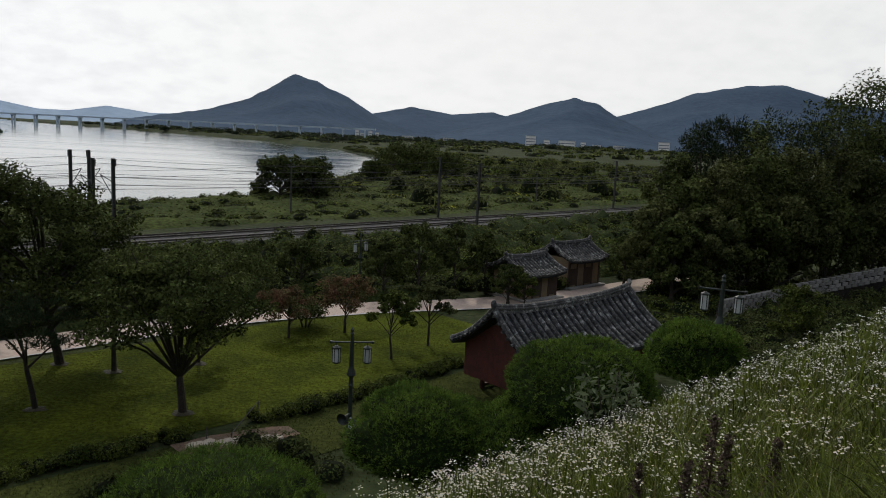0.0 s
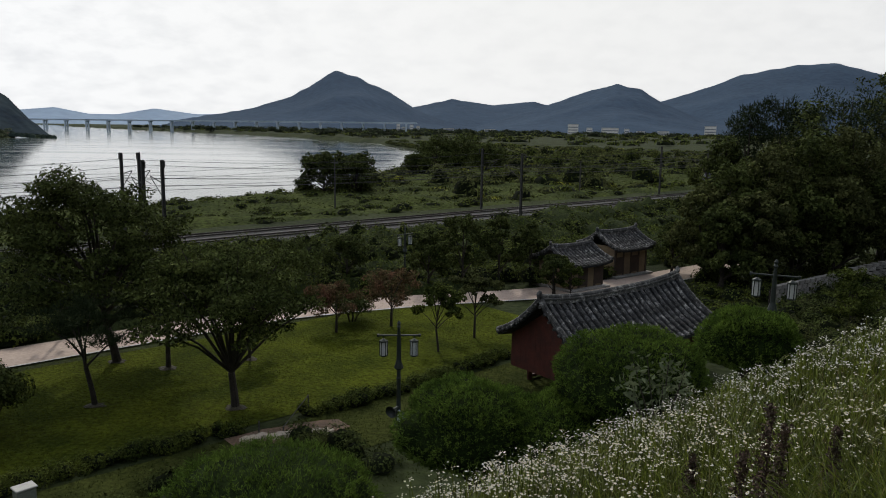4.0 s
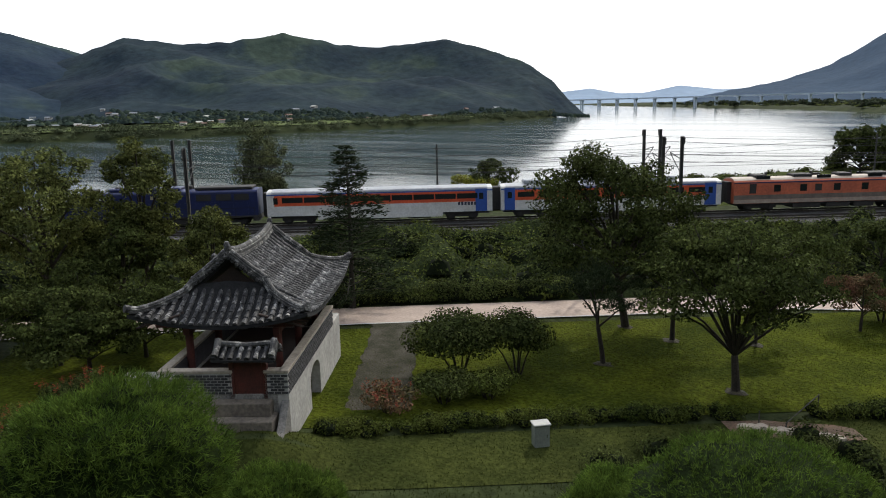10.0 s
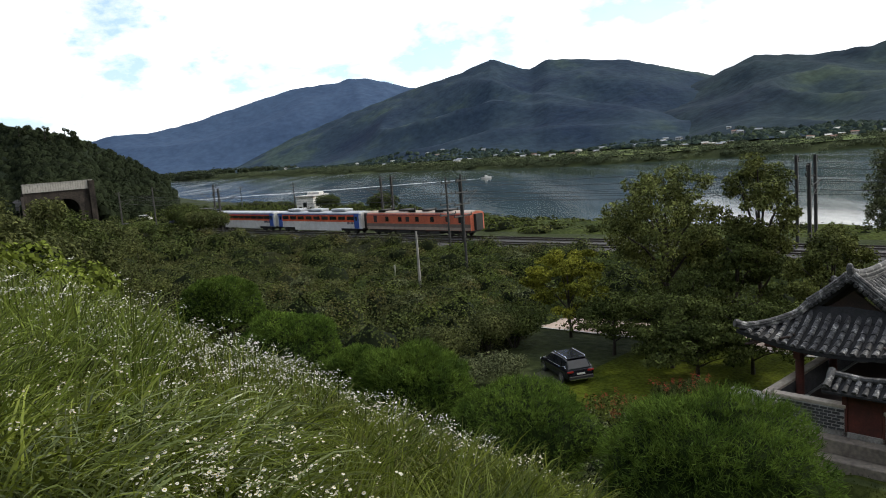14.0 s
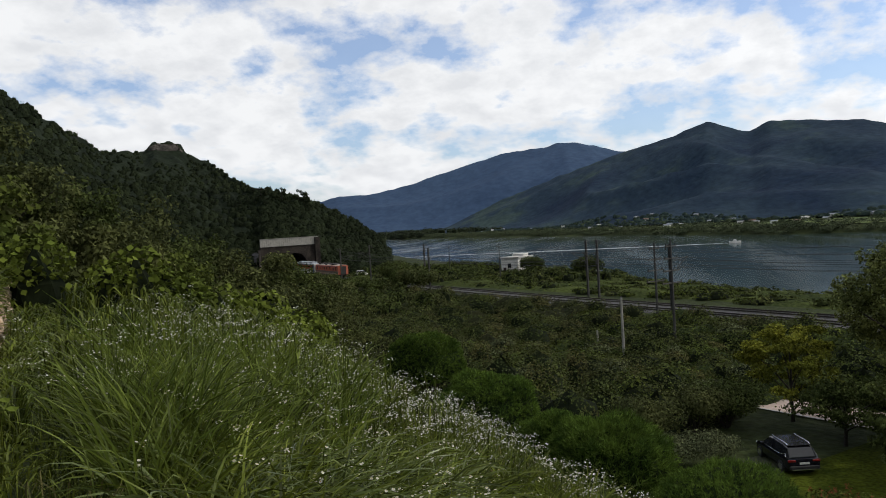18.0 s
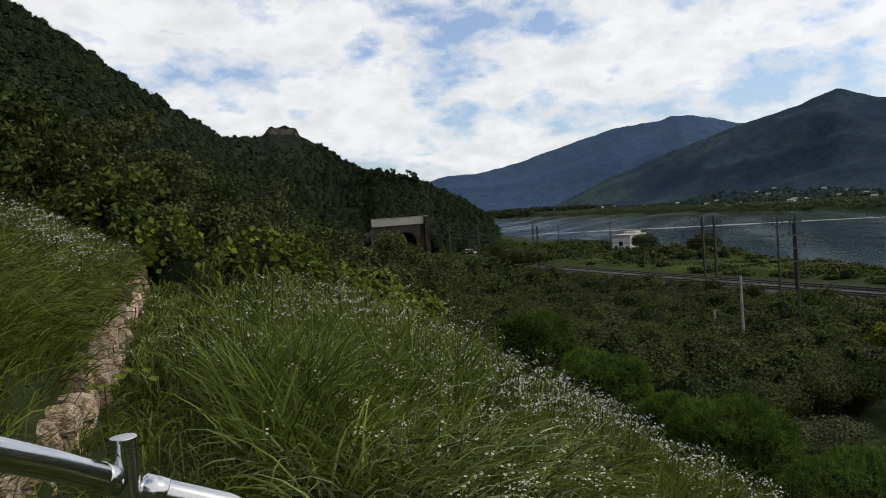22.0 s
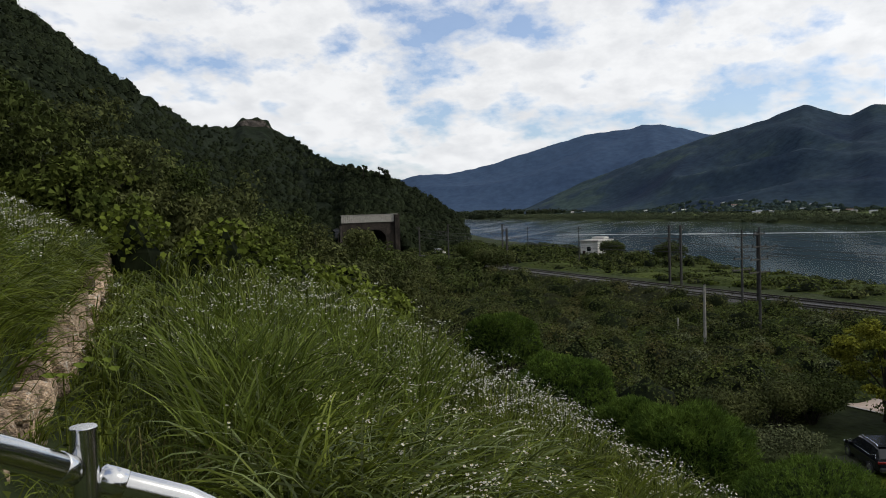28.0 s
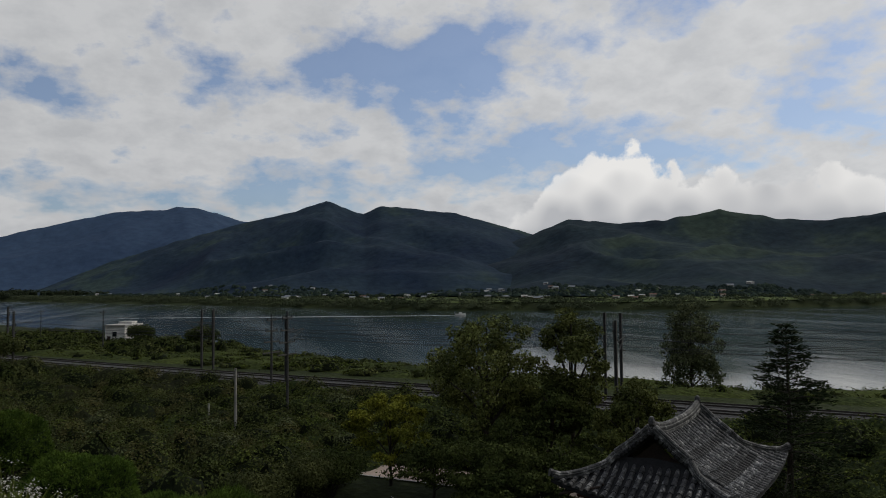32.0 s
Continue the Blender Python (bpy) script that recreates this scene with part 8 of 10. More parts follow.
PINES = ((18.1, 8.0, 10.40, 2.9, 0), (1.5, 11.5, 10.05, 2.5, 0), (-11.1, 12.0, 10.85, 2.8, 0), (-19.1, 15.0, 10.70, 2.1, 0), (-5.6, 11.5, 9.7, 2.2, 0), (82.2, 10.0, 10.8, 2.3, 0), (67.8, 8.6, 10.92, 2.4, 1), (90.6, 11.5, 10.9, 1.8, 1), (99.7, 14.5, 11.2, 2.1, 0), (104.4, 18.0, 11.5, 2.1, 0), (56.0, 11.0, 8.4, 2.2, 1), (28.0, 9.5, 9.0, 1.6, 1), (94.8, 12.6, 10.75, 1.3, 0))
for k, (b, d, top, w, loose) in enumerate(PINES):
    pine_mound(b, d, top, w, "bushy young pine with long needles on the slope" if loose else "rounded clipped dwarf pine on the grassy slope", 200 + k, bool(loose))


def thicket(name, label, us, vs_, spread, h, per, size, material, category="shrubs", core=True):
    """A tangle of shrubs over the given spots."""
    z = height(us, vs_)
    n = len(us)
    hh = h * rng.uniform(0.55, 1.35, n)
    sp = spread * rng.uniform(0.7, 1.4, n)
    cx, cy = us * UX + vs_ * VX, us * UY + vs_ * VY
    pick = np.repeat(np.arange(n), per)
    d = unit(len(pick))
    d[:, 2] = np.where(d[:, 2] < -0.35, -d[:, 2], d[:, 2])
    lump = 1 + 0.22 * np.sin(d[:, 0] * 5 + pick) * np.sin(d[:, 1] * 5 + pick * 1.7)
    r = (0.68 + 0.32 * rng.random(len(pick)) ** 0.6) * lump
    pos = np.stack([cx[pick] + d[:, 0] * sp[pick] * r, cy[pick] + d[:, 1] * sp[pick] * r, z[pick] + hh[pick] * 0.42 + d[:, 2] * hh[pick] * 0.58 * r], 1)
    v, f = leaves(pos, size, out=d + np.array([0, 0, 0.2]), loose=0.5)
    ob = tagged(np_mesh(name, v, f, material), label, category, kind="stuff")
    if core:
        # dark domes stand for the shade inside each bush
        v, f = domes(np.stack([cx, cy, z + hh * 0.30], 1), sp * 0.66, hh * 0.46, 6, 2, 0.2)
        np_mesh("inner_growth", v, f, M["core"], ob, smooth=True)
    return ob


def spots(n, u0, u1, v0, v1, power=1.0):
    return u0 + (u1 - u0) * rng.random(n) ** power, v0 + (v1 - v0) * rng.random(n)


def scattered(step, u0, u1, v0, v1):
    """Spots that keep their distance from one another."""
    a, b = np.meshgrid(np.arange(u0, u1, step), np.arange(v0, v1, step), indexing="ij")
    k = len(a.ravel())
    return a.ravel() + rng.uniform(-0.42, 0.42, k) * step, b.ravel() + rng.uniform(-0.42, 0.42, k) * step


def clear(u, v):
    """Off the patch of ground where the white car stands."""
    return (v > -178) | (u < 93) | (u > 108)


def off_road(u, v):
    e = np.array(ROAD, dtype=float)
    return u > np.interp(v, e[:, 0], e[:, 1]) + 4.8


def undergrowth(name, label, u0, u1, v0, v1, step, h, material, keep, leafs, size, leaf_material, lump=0.3):
    """A closed, lumpy cover of growth with leaves standing on it. keep: a function of u, v that says where it grows."""
    us, vs_ = np.arange(u0, u1 + step, step), np.arange(v0, v1 + step, step)
    uu, vv = np.meshgrid(us, vs_, indexing="ij")
    ok = keep(uu, vv)
    ok[[0, -1]] = ok[:, [0, -1]] = False
    grow = ok.astype(float)
    for _ in range(2):
        g = np.pad(grow, 1, mode="edge")
        grow = (g[:-2, 1:-1] + g[2:, 1:-1] + g[1:-1, :-2] + g[1:-1, 2:] + g[1:-1, 1:-1]) / 5 * ok
    lumps = np.array([[noise.fractal(Vector((a * lump, b * lump, h)), 0.8, 2.1, 4) for b in vs_] for a in us])
    top = h * np.clip(0.48 + 1.25 * lumps, 0.05, 1.9) * grow
    zz = height(uu, vv) + np.where(ok, top, -0.12)
    xy = np.stack([uu * UX + vv * VX, uu * UY + vv * VY, zz], -1)
    sheet = tagged(np_mesh(name, xy.reshape(-1, 3), grid_faces(len(us), len(vs_)), material, smooth=True), label, "shrubs", kind="stuff")
    i, j = np.nonzero(ok)
    k = rng.integers(0, len(i), leafs)
    pos = xy[i[k], j[k]] + rng.normal(size=(leafs, 3)) * np.array([step * 0.6, step * 0.6, h * 0.12]) + np.array([0, 0, size * 0.2])
    gu_, gv_ = np.gradient(zz, step)
    o = np.stack([-(gu_ * UX + gv_ * VX), -(gu_ * UY + gv_ * VY), np.ones_like(zz)], -1)[i[k], j[k]]
    o /= np.linalg.norm(o, axis=1, keepdims=True)
    v, f = leaves(pos, size, out=o, loose=0.6)
    np_mesh("foliage", v, f, leaf_material, sheet)
    return sheet


M["scrub"] = mat("scrub_green", (0.030, 0.042, 0.012), (0.015, 0.022, 0.008), 0.95, 0.35, 0.5, 1.0, spec=0.05, bscale=4)
M["scrub_plain"] = mat("scrub_of_the_plain", (0.058, 0.072, 0.020), (0.026, 0.036, 0.012), 0.95, 0.09, 0.5, 1.0, spec=0.02, bscale=2)
# olive carpet darkened: the gaps' shade between bushes is put into its colour
M["scrub_olive_shade"] = mat("scrub_olive_shade", (0.022, 0.024, 0.009), (0.011, 0.013, 0.006), 0.95, 0.35, 0.5, 1.0, spec=0.05, bscale=4)


def bank_here(u, v):
    e = np.array(ROAD, dtype=float)
    lane = np.where(v < -33, 30.0, np.interp(v, e[:, 0], e[:, 1]) + 4.6)
    rail = RAIL_U + 11.0 * (np.maximum(0.0, -60 - v) / 168) ** 2 - 8.3
    house = (v > 45.0) & (v < 66) & (u < 47.5)
    return (u > lane) & (u < rail) & ~house


undergrowth("bank_scrub", "dense tangle of vines and scrub on the railway bank", 44, 70, -64, 74, 0.6, 1.1, M["scrub"], bank_here, 80000, 0.27, M["leaf_mid"])
undergrowth("bank_scrub", "dense tangle of vines and scrub on the railway bank", 38, 70, 74, 190, 1.0, 1.5, M["scrub"], bank_here, 16000, 0.4, M["leaf_mid"])
undergrowth("bank_scrub", "brownish-green scrub below the railway", 30, 80, -225, -64, 1.0, 1.3, M["scrub_olive_shade"], bank_here, 50000, 0.33, M["leaf_olive"])
undergrowth("hollow_scrub", "dark dense shrubs filling the hollow below the slope", 18, 46, -130, -14, 0.7, 0.9, M["scrub_olive_shade"],
            lambda u, v: (v < -29.5 - 0.3 * np.maximum(u - 33, 0)) | ((v < -28) & (u < 32)) | ((u < 24) & (v < -15)), 80000, 0.235, M["leaf_olive"], 0.3)
undergrowth("slope_scrub", "low scrub on the lower slope", 6, 19, -70, -9, 0.5, 0.9, M["scrub"],
            lambda u, v: v < -8 - (24 - u) * 0.35, 30000, 0.13, M["leaf_mid"], 0.5)
undergrowth("plain_scrub", "rough green growth between railway and river", 84, 240, -230, 300, 2.4, 0.7, M["scrub_plain"],
            lambda u, v: (u > RAIL_U + 4.6 + 11.0 * (np.maximum(0.0, -60 - v) / 168) ** 2) & (u < lerp(v, NEAR_EDGE) - 3), 45000, 0.55, M["reed"], 0.12)
# the overgrown bank between lane and railway
for n, v0, v1, mname, h, per, size in ((420, -60, 60, "leaf_mid", 1.3, 120, 0.26), (420, -60, 60, "leaf_dark", 1.7, 120, 0.27), (260, -215, -100, "leaf_olive", 3.2, 190, 0.46), (260, -215, -100, "leaf_dark", 3.4, 190, 0.46), (300, 50, 200, "leaf_mid", 1.6, 80, 0.34), (260, 50, 200, "leaf_dark", 1.8, 80, 0.36)):
    u, v = spots(n, 42, 70.5, v0, v1)
    k = off_road(u, v) & (u < np.array([rail_u(x) for x in v]) - (8.4 if v0 > -100 else 16.0))
    k &= ~((v > -62) & (v < 70) & (u > 67.5) & (rng.random(n) < 0.5))
    thicket("thicket", "tangled vines and shrubs covering the railway bank", u[k], v[k], 1.35, h, per, size, M[mname])
for k, (step, mname, h, spread, per) in enumerate(((5.2, "leaf_olive", 3.4, 2.1, 620), (7.0, "leaf_dark", 4.2, 2.5, 760), (6.4, "leaf_autumn", 3.6, 1.7, 560), (8.0, "leaf_mid", 3.2, 2.2, 680), (9.0, "leaf_grey", 3.0, 1.8, 560), (2.9, "leaf_olive", 1.9, 0.9, 130))):
    u, v = scattered(step, 20 + k, 67, -118, -29)
    ok = (v < -31.0 - 0.3 * np.maximum(u - 33, 0)) & (u < np.array([rail_u(x) for x in v]) - 10)
    u, v = u[ok], v[ok]
    h = h * (1 - 0.45 * smooth(u, 36, 48))
    thicket("thicket", ("brownish-green", "tall dark", "olive-brown", "green", "grey-green", "low olive")[k] + " shrubs filling the hollow below the slope", u, v, spread, h, per, 0.20, M[mname])
u, v = spots(120, 6, 24, -90, -18)
thicket("thicket", "olive shrubs growing up the lower slope", u, v, 1.2, 2.0, 300, 0.17, M["leaf_olive"])
v = rng.uniform(-9, 13.5, 110)
u = np.interp(v, [q[0] for q in ROAD], [q[1] for q in ROAD]) + 5.2 + rng.uniform(-0.4, 0.4, 110)
thicket("lane_hedge", "dark clipped hedge along the lane", u, v, 0.7, 1.25, 330, 0.13, M["leaf_dark"], "hedge")
u, v = spots(110, 45.5, 48.5, 44, 120)
thicket("thicket", "green undergrowth behind the tiled houses", u + 6, v, 1.4, 1.8, 160, 0.26, M["leaf_mid"])
u, v = spots(60, 27.5, 37, 46, 80)
thicket("thicket", "green undergrowth at the foot of the stone wall", u, v, 1.2, 1.2, 200, 0.2, M["leaf_mid"])
u, v = spots(150, 17, 27, 46, 92)
k = u < 26.2 - 0.3 * np.maximum(v - 70, 0)
thicket("thicket", "dark bushes on the rise before the stone wall", u[k], v[k], 1.1, 1.3, 190, 0.2, M["leaf_dark"])
u, v = spots(90, 15, 26, 42, 88)
k = u < 25.6 - 0.3 * np.maximum(v - 70, 0)
thicket("thicket", "olive bushes on the rise before the stone wall", u[k], v[k], 1.0, 1.2, 190, 0.18, M["leaf_olive"])
u, v = spots(46, 24.5, 30.5, -24, -13.0)
thicket("thicket", "grey-green bushes at the foot of the slope", u, v, 1.0, 1.3, 260, 0.14, M["leaf_grey"])
u, v = spots(26, 23.5, 27.5, 6, 18)
thicket("thicket", "low dark bushes at the foot of the slope", u, v, 0.8, 1.0, 300, 0.13, M["leaf_dark"])
for n, mname, h in ((360, "leaf_mid", 1.7), (300, "leaf_olive", 1.9), (200, "leaf_dark", 2.4)):
    u, v = spots(n, 84, 150, -230, -50)
    k = (u > np.array([rail_u(x) for x in v]) + 5.5) & (u < lerp(v, NEAR_EDGE) - 2) & ((v < -125) | (rng.random(n) < 0.3))
    h = np.where(v < -125, h, h * 0.45)[k & clear(u, v)]
    thicket("thicket", "rough bushes between the railway and the river", u[k & clear(u, v)], v[k & clear(u, v)], 1.7, h, 80, 0.48, M[mname])
# beyond the railway
for n, u0, u1, v0, v1, mname, h, per, size, spread in ((520, 84.5, 150, -180, 120, "leaf_mid", 0.9, 36, 0.42, 1.4), (420, 84.5, 215, -220, 160, "reed", 0.9, 48, 0.62, 1.8), (700, 88, 640, 90, 420, "leaf_light", 1.7, 44, 0.9, 3.2), (380, 88, 640, 90, 420, "leaf_mid", 2.4, 44, 0.95, 3.2), (200, 88, 500, 90, 420, "leaf_yellow", 1.3, 40, 0.8, 2.4), (200, 88, 500, 90, 420, "leaf_olive", 2.0, 44, 0.9, 3.0), (330, 300, 1700, 460, 1500, "leaf_mid", 5.0, 22, 3.2, 9.0), (350, 300, 1700, 460, 1500, "leaf_light", 3.4, 22, 3.0, 9.0), (120, 86, 130, -225, -120, "leaf_dark", 2.6, 160, 0.5, 1.8)):
    u, v = spots(n, u0, u1, v0, v1, 1.0)
    k = u < lerp(v, NEAR_EDGE) - 1.5
    k &= u > np.array([rail_u(x) for x in v]) + 6.0
    thicket("thicket", "reeds and low growth on the river bank" if mname == "reed" else "scattered green bushes on the river plain", u[k], v[k], spread, h, per, size, M[mname])
for n, mname, h, spread in ((50, "leaf_mid", 4.8, 3.4), (60, "leaf_olive", 4.2, 3.0), (50, "leaf_light", 3.6, 2.6)):
    u, v = spots(n, 100, 330, 70, 340)
    k = (u < lerp(v, NEAR_EDGE) - 4) & (u > 96)
    thicket("grove", "rounded trees in loose groves on the river plain", u[k], v[k], spread, h, 300, 0.62, M[mname], "trees")
v = rng.uniform(-260, 420, 900)
u = lerp(v, NEAR_EDGE) - rng.uniform(0.5, 9, 900)
k = (u > 88) & ~((v > -58) & (v < 2))
thicket("reed_bed", "tall reeds along the near water's edge", u[k], v[k], 1.6, 1.7, 60, 0.7, M["reed"], "reeds")
# the far bank's belt of trees and its fields
vv_ = np.linspace(-1250, 190, 160)
bands = np.linspace(14, 190, 10)
FU = lerp(vv_, FAR_EDGE)[:, None] + bands[None, :]
FV = np.repeat(vv_[:, None], len(bands), 1)
field = np_mesh("far_fields", np.stack([FU * UX + FV * VX, FU * UY + FV * VY, height(FU, FV) + 0.4], -1).reshape(-1, 3), grid_faces(len(vv_), len(bands)), mat("far_field_green", (0.100, 0.125, 0.040), (0.052, 0.074, 0.026), 0.95, 0.02, 0.35, spec=0.05, bscale=0.12), smooth=True)
tagged(field, "bright green fields on the far river bank", "field", kind="structure")
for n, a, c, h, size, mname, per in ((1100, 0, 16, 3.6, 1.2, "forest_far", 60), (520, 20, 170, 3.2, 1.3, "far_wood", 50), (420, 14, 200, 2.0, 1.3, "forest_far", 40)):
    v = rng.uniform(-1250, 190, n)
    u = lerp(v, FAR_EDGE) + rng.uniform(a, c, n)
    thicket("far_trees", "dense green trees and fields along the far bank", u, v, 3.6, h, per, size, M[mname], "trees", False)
v = rng.uniform(-3600, -1200, 800)
u = lerp(v, FAR_EDGE) + 420 * rng.random(800) ** 1.6
thicket("far_trees", "dark trees along the river's upper reach", u, v, 15, 10.0, 26, 5.0, M["far_wood"], "trees")
v = rng.uniform(330, 1500, 500)
u = lerp(v, NEAR_EDGE) * 0 + rng.uniform(700, 2000, 500)
k = (u < lerp(v, NEAR_EDGE) - 5)
thicket("far_trees", "dark trees scattered over the distant plain", u[k], v[k], 12, 7.0, 24, 4.0, M["far_wood"], "trees")


def foot_growth(k, n, most, size, material, label):
    """Orchards, groves and hedges on the lower slopes across the river."""
    v = SLOPES[k]
    i, j = rng.integers(0, most, n), rng.integers(0, v.shape[1] - 1, n)
    f, g = rng.random((n, 1)), rng.random((n, 1))
    base = (v[i, j] * (1 - f) + v[i, j + 1] * f) * (1 - g) + (v[i + 1, j] * (1 - f) + v[i + 1, j + 1] * f) * g
    sc = size * rng.uniform(0.5, 1.5, n)
    q, w = domes(base, sc * rng.uniform(0.8, 1.7, n), sc, 7, 2, 0.25)
    return tagged(np_mesh("far_groves", q, w, material, smooth=True), label, "trees", kind="stuff")


# grove colour drawn close to the haze-tinted mountain behind it
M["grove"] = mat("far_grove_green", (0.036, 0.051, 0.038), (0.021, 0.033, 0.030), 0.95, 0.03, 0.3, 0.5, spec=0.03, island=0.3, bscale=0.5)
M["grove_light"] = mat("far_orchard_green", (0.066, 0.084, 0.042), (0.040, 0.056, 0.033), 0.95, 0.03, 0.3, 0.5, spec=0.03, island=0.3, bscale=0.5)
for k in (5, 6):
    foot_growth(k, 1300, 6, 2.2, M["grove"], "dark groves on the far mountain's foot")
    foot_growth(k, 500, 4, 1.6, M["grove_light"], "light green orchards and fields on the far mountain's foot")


def canopy(verts, n, size, rise, label):
    """Tree crowns standing out of a wooded slope: closed lumpy crowns with a coat of outward leaves."""
    s, a, _ = verts.shape
    i, j = rng.integers(0, s - 1, n), rng.integers(0, a - 1, n)
    f, g = rng.random((n, 1)), rng.random((n, 1))
    base = (verts[i, j] * (1 - f) + verts[i, j + 1] * f) * (1 - g) + (verts[i + 1, j] * (1 - f) + verts[i + 1, j + 1] * f) * g
    far = np.hypot(base[:, 0], base[:, 1])
    b = np.degrees(np.arctan2(-base[:, 0], base[:, 1]))
    base, far = (q[~((b > 120.9) & (b < 124.0) & (far > 385))] for q in (base, far))  # bare round the crag
    n = len(base)
    sc = size * rng.uniform(0.55, 1.45, n) * np.clip(1.55 - far / 330, 0.42, 1.1)
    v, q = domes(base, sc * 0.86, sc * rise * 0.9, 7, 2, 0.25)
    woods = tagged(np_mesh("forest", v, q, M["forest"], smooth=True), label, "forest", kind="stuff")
    m = 28
    d = unit(n * m)
    d[:, 2] = np.abs(d[:, 2]) * 1.15 - 0.1
    pos = np.repeat(base, m, 0) + d * np.repeat(sc, m)[:, None] * np.array([1, 1, rise]) * rng.uniform(0.78, 1.25, (n * m, 1))
    v, q = leaves(pos, np.repeat(sc, m) * 0.29, out=d + np.array([0, 0, 0.3]), loose=0.7)
    np_mesh("foliage", v, q, M["forest_leaf"], woods)
    return woods


canopy(SLOPES[-1], 6800, 2.6, 1.1, "dense dark trees covering the near mountainside")


def crag():
    """The bare rock knob on the mountainside's skyline, with scrub on its head."""
    c = polar(122.4, 428, 14 + 428 * math.tan(radians(6.45)))
    t = thing("rock_crag", "bare grey-brown rock crag crowned with scrub", "rock", Matrix.Translation(c) @ Matrix.Rotation(radians(122.5), 4, 'Z'))
    bm = bmesh.new()
    bmesh.ops.create_icosphere(bm, subdivisions=4, radius=1.0)
    for v in bm.verts:
        w = Vector([math.copysign(abs(k) ** 0.6, k) for k in v.co])
        w *= 1 + 0.16 * noise.fractal(w * 2.2, 0.8, 2.0, 4)
        v.co = Vector((w.x * 8.2, w.y * 5.0, w.z * 5.2))
    part("rock", bm, M["crag"], t)
    n = 1700
    x = rng.uniform(-7.6, 7.6, n)
    pos = np.stack([x, rng.normal(size=n) * 1.8, 5.0 * np.sqrt(1 - (x / 9.5) ** 2) - 0.5 + rng.random(n) * 1.3], 1)
    vs, fs = leaves(pos, 0.8, out=np.tile([0.0, -0.4, 0.8], (n, 1)))
    tagged(np_mesh("scrub", vs, fs, M["forest_leaf"], t), "dark scrub on the crag's head", kind="stuff")


# pines that stand out of the ridge above the tunnel
for k, (b, d, el, rr) in enumerate(((115.9, 336, 3.85, 3.2), (114.4, 334, 3.75, 2.4), (113.2, 337, 3.55, 3.0), (112.7, 335, 3.35, 3.6))):
    q = polar(b, d)
    top = 14 + d * math.tan(radians(el))
    t = thing("ridge_pine", "dark pine standing out of the wooded ridge", "tree", Matrix.Translation((q.x, q.y, top - 9.0)), group="ridge pines")
    part("trunk", tube(bmesh.new(), [(0, 0, -4), (0.1, 0, 4), (0, 0, 8.4)], [0.35, 0.25, 0.08], 6), M["bark"], t)
    r = random.Random(300 + k)
    pads = [(r.uniform(-0.6, 0.6) * rr, r.uniform(-0.6, 0.6) * rr, 2.5 + 0.85 * n + r.uniform(-0.3, 0.3)) for n in range(7)] + [(0.0, 0.0, 8.4)]
    pos, out = blob_points(pads, [(rr * (0.62 - 0.05 * n), rr * (0.62 - 0.05 * n), 0.75) for n in range(8)], 650, 0.3)
    vs, fs = leaves(pos, 0.8, 0.3, 0.5, out=out + np.array([0, 0, 0.3]))
    np_mesh("crown", vs, fs, M["forest_leaf"], t)
M["crag"] = mat("weathered_crag_rock", (0.105, 0.092, 0.080), (0.052, 0.046, 0.042), 0.95, 0.35, 0.4, 0.9, spec=0.1, bscale=1.6)
crag()


# ---- the grassy slope before the camera ----
def on_slope(n, b0, b1, d0, d1, power=1.0):
    b = np.radians(rng.uniform(b0, b1, n))
    d = d0 + (d1 - d0) * rng.random(n) ** power
    x, y = -np.sin(b) * d, np.cos(b) * d
    return x, y, height(x * UX + y * UY, x * VX + y * VY), d


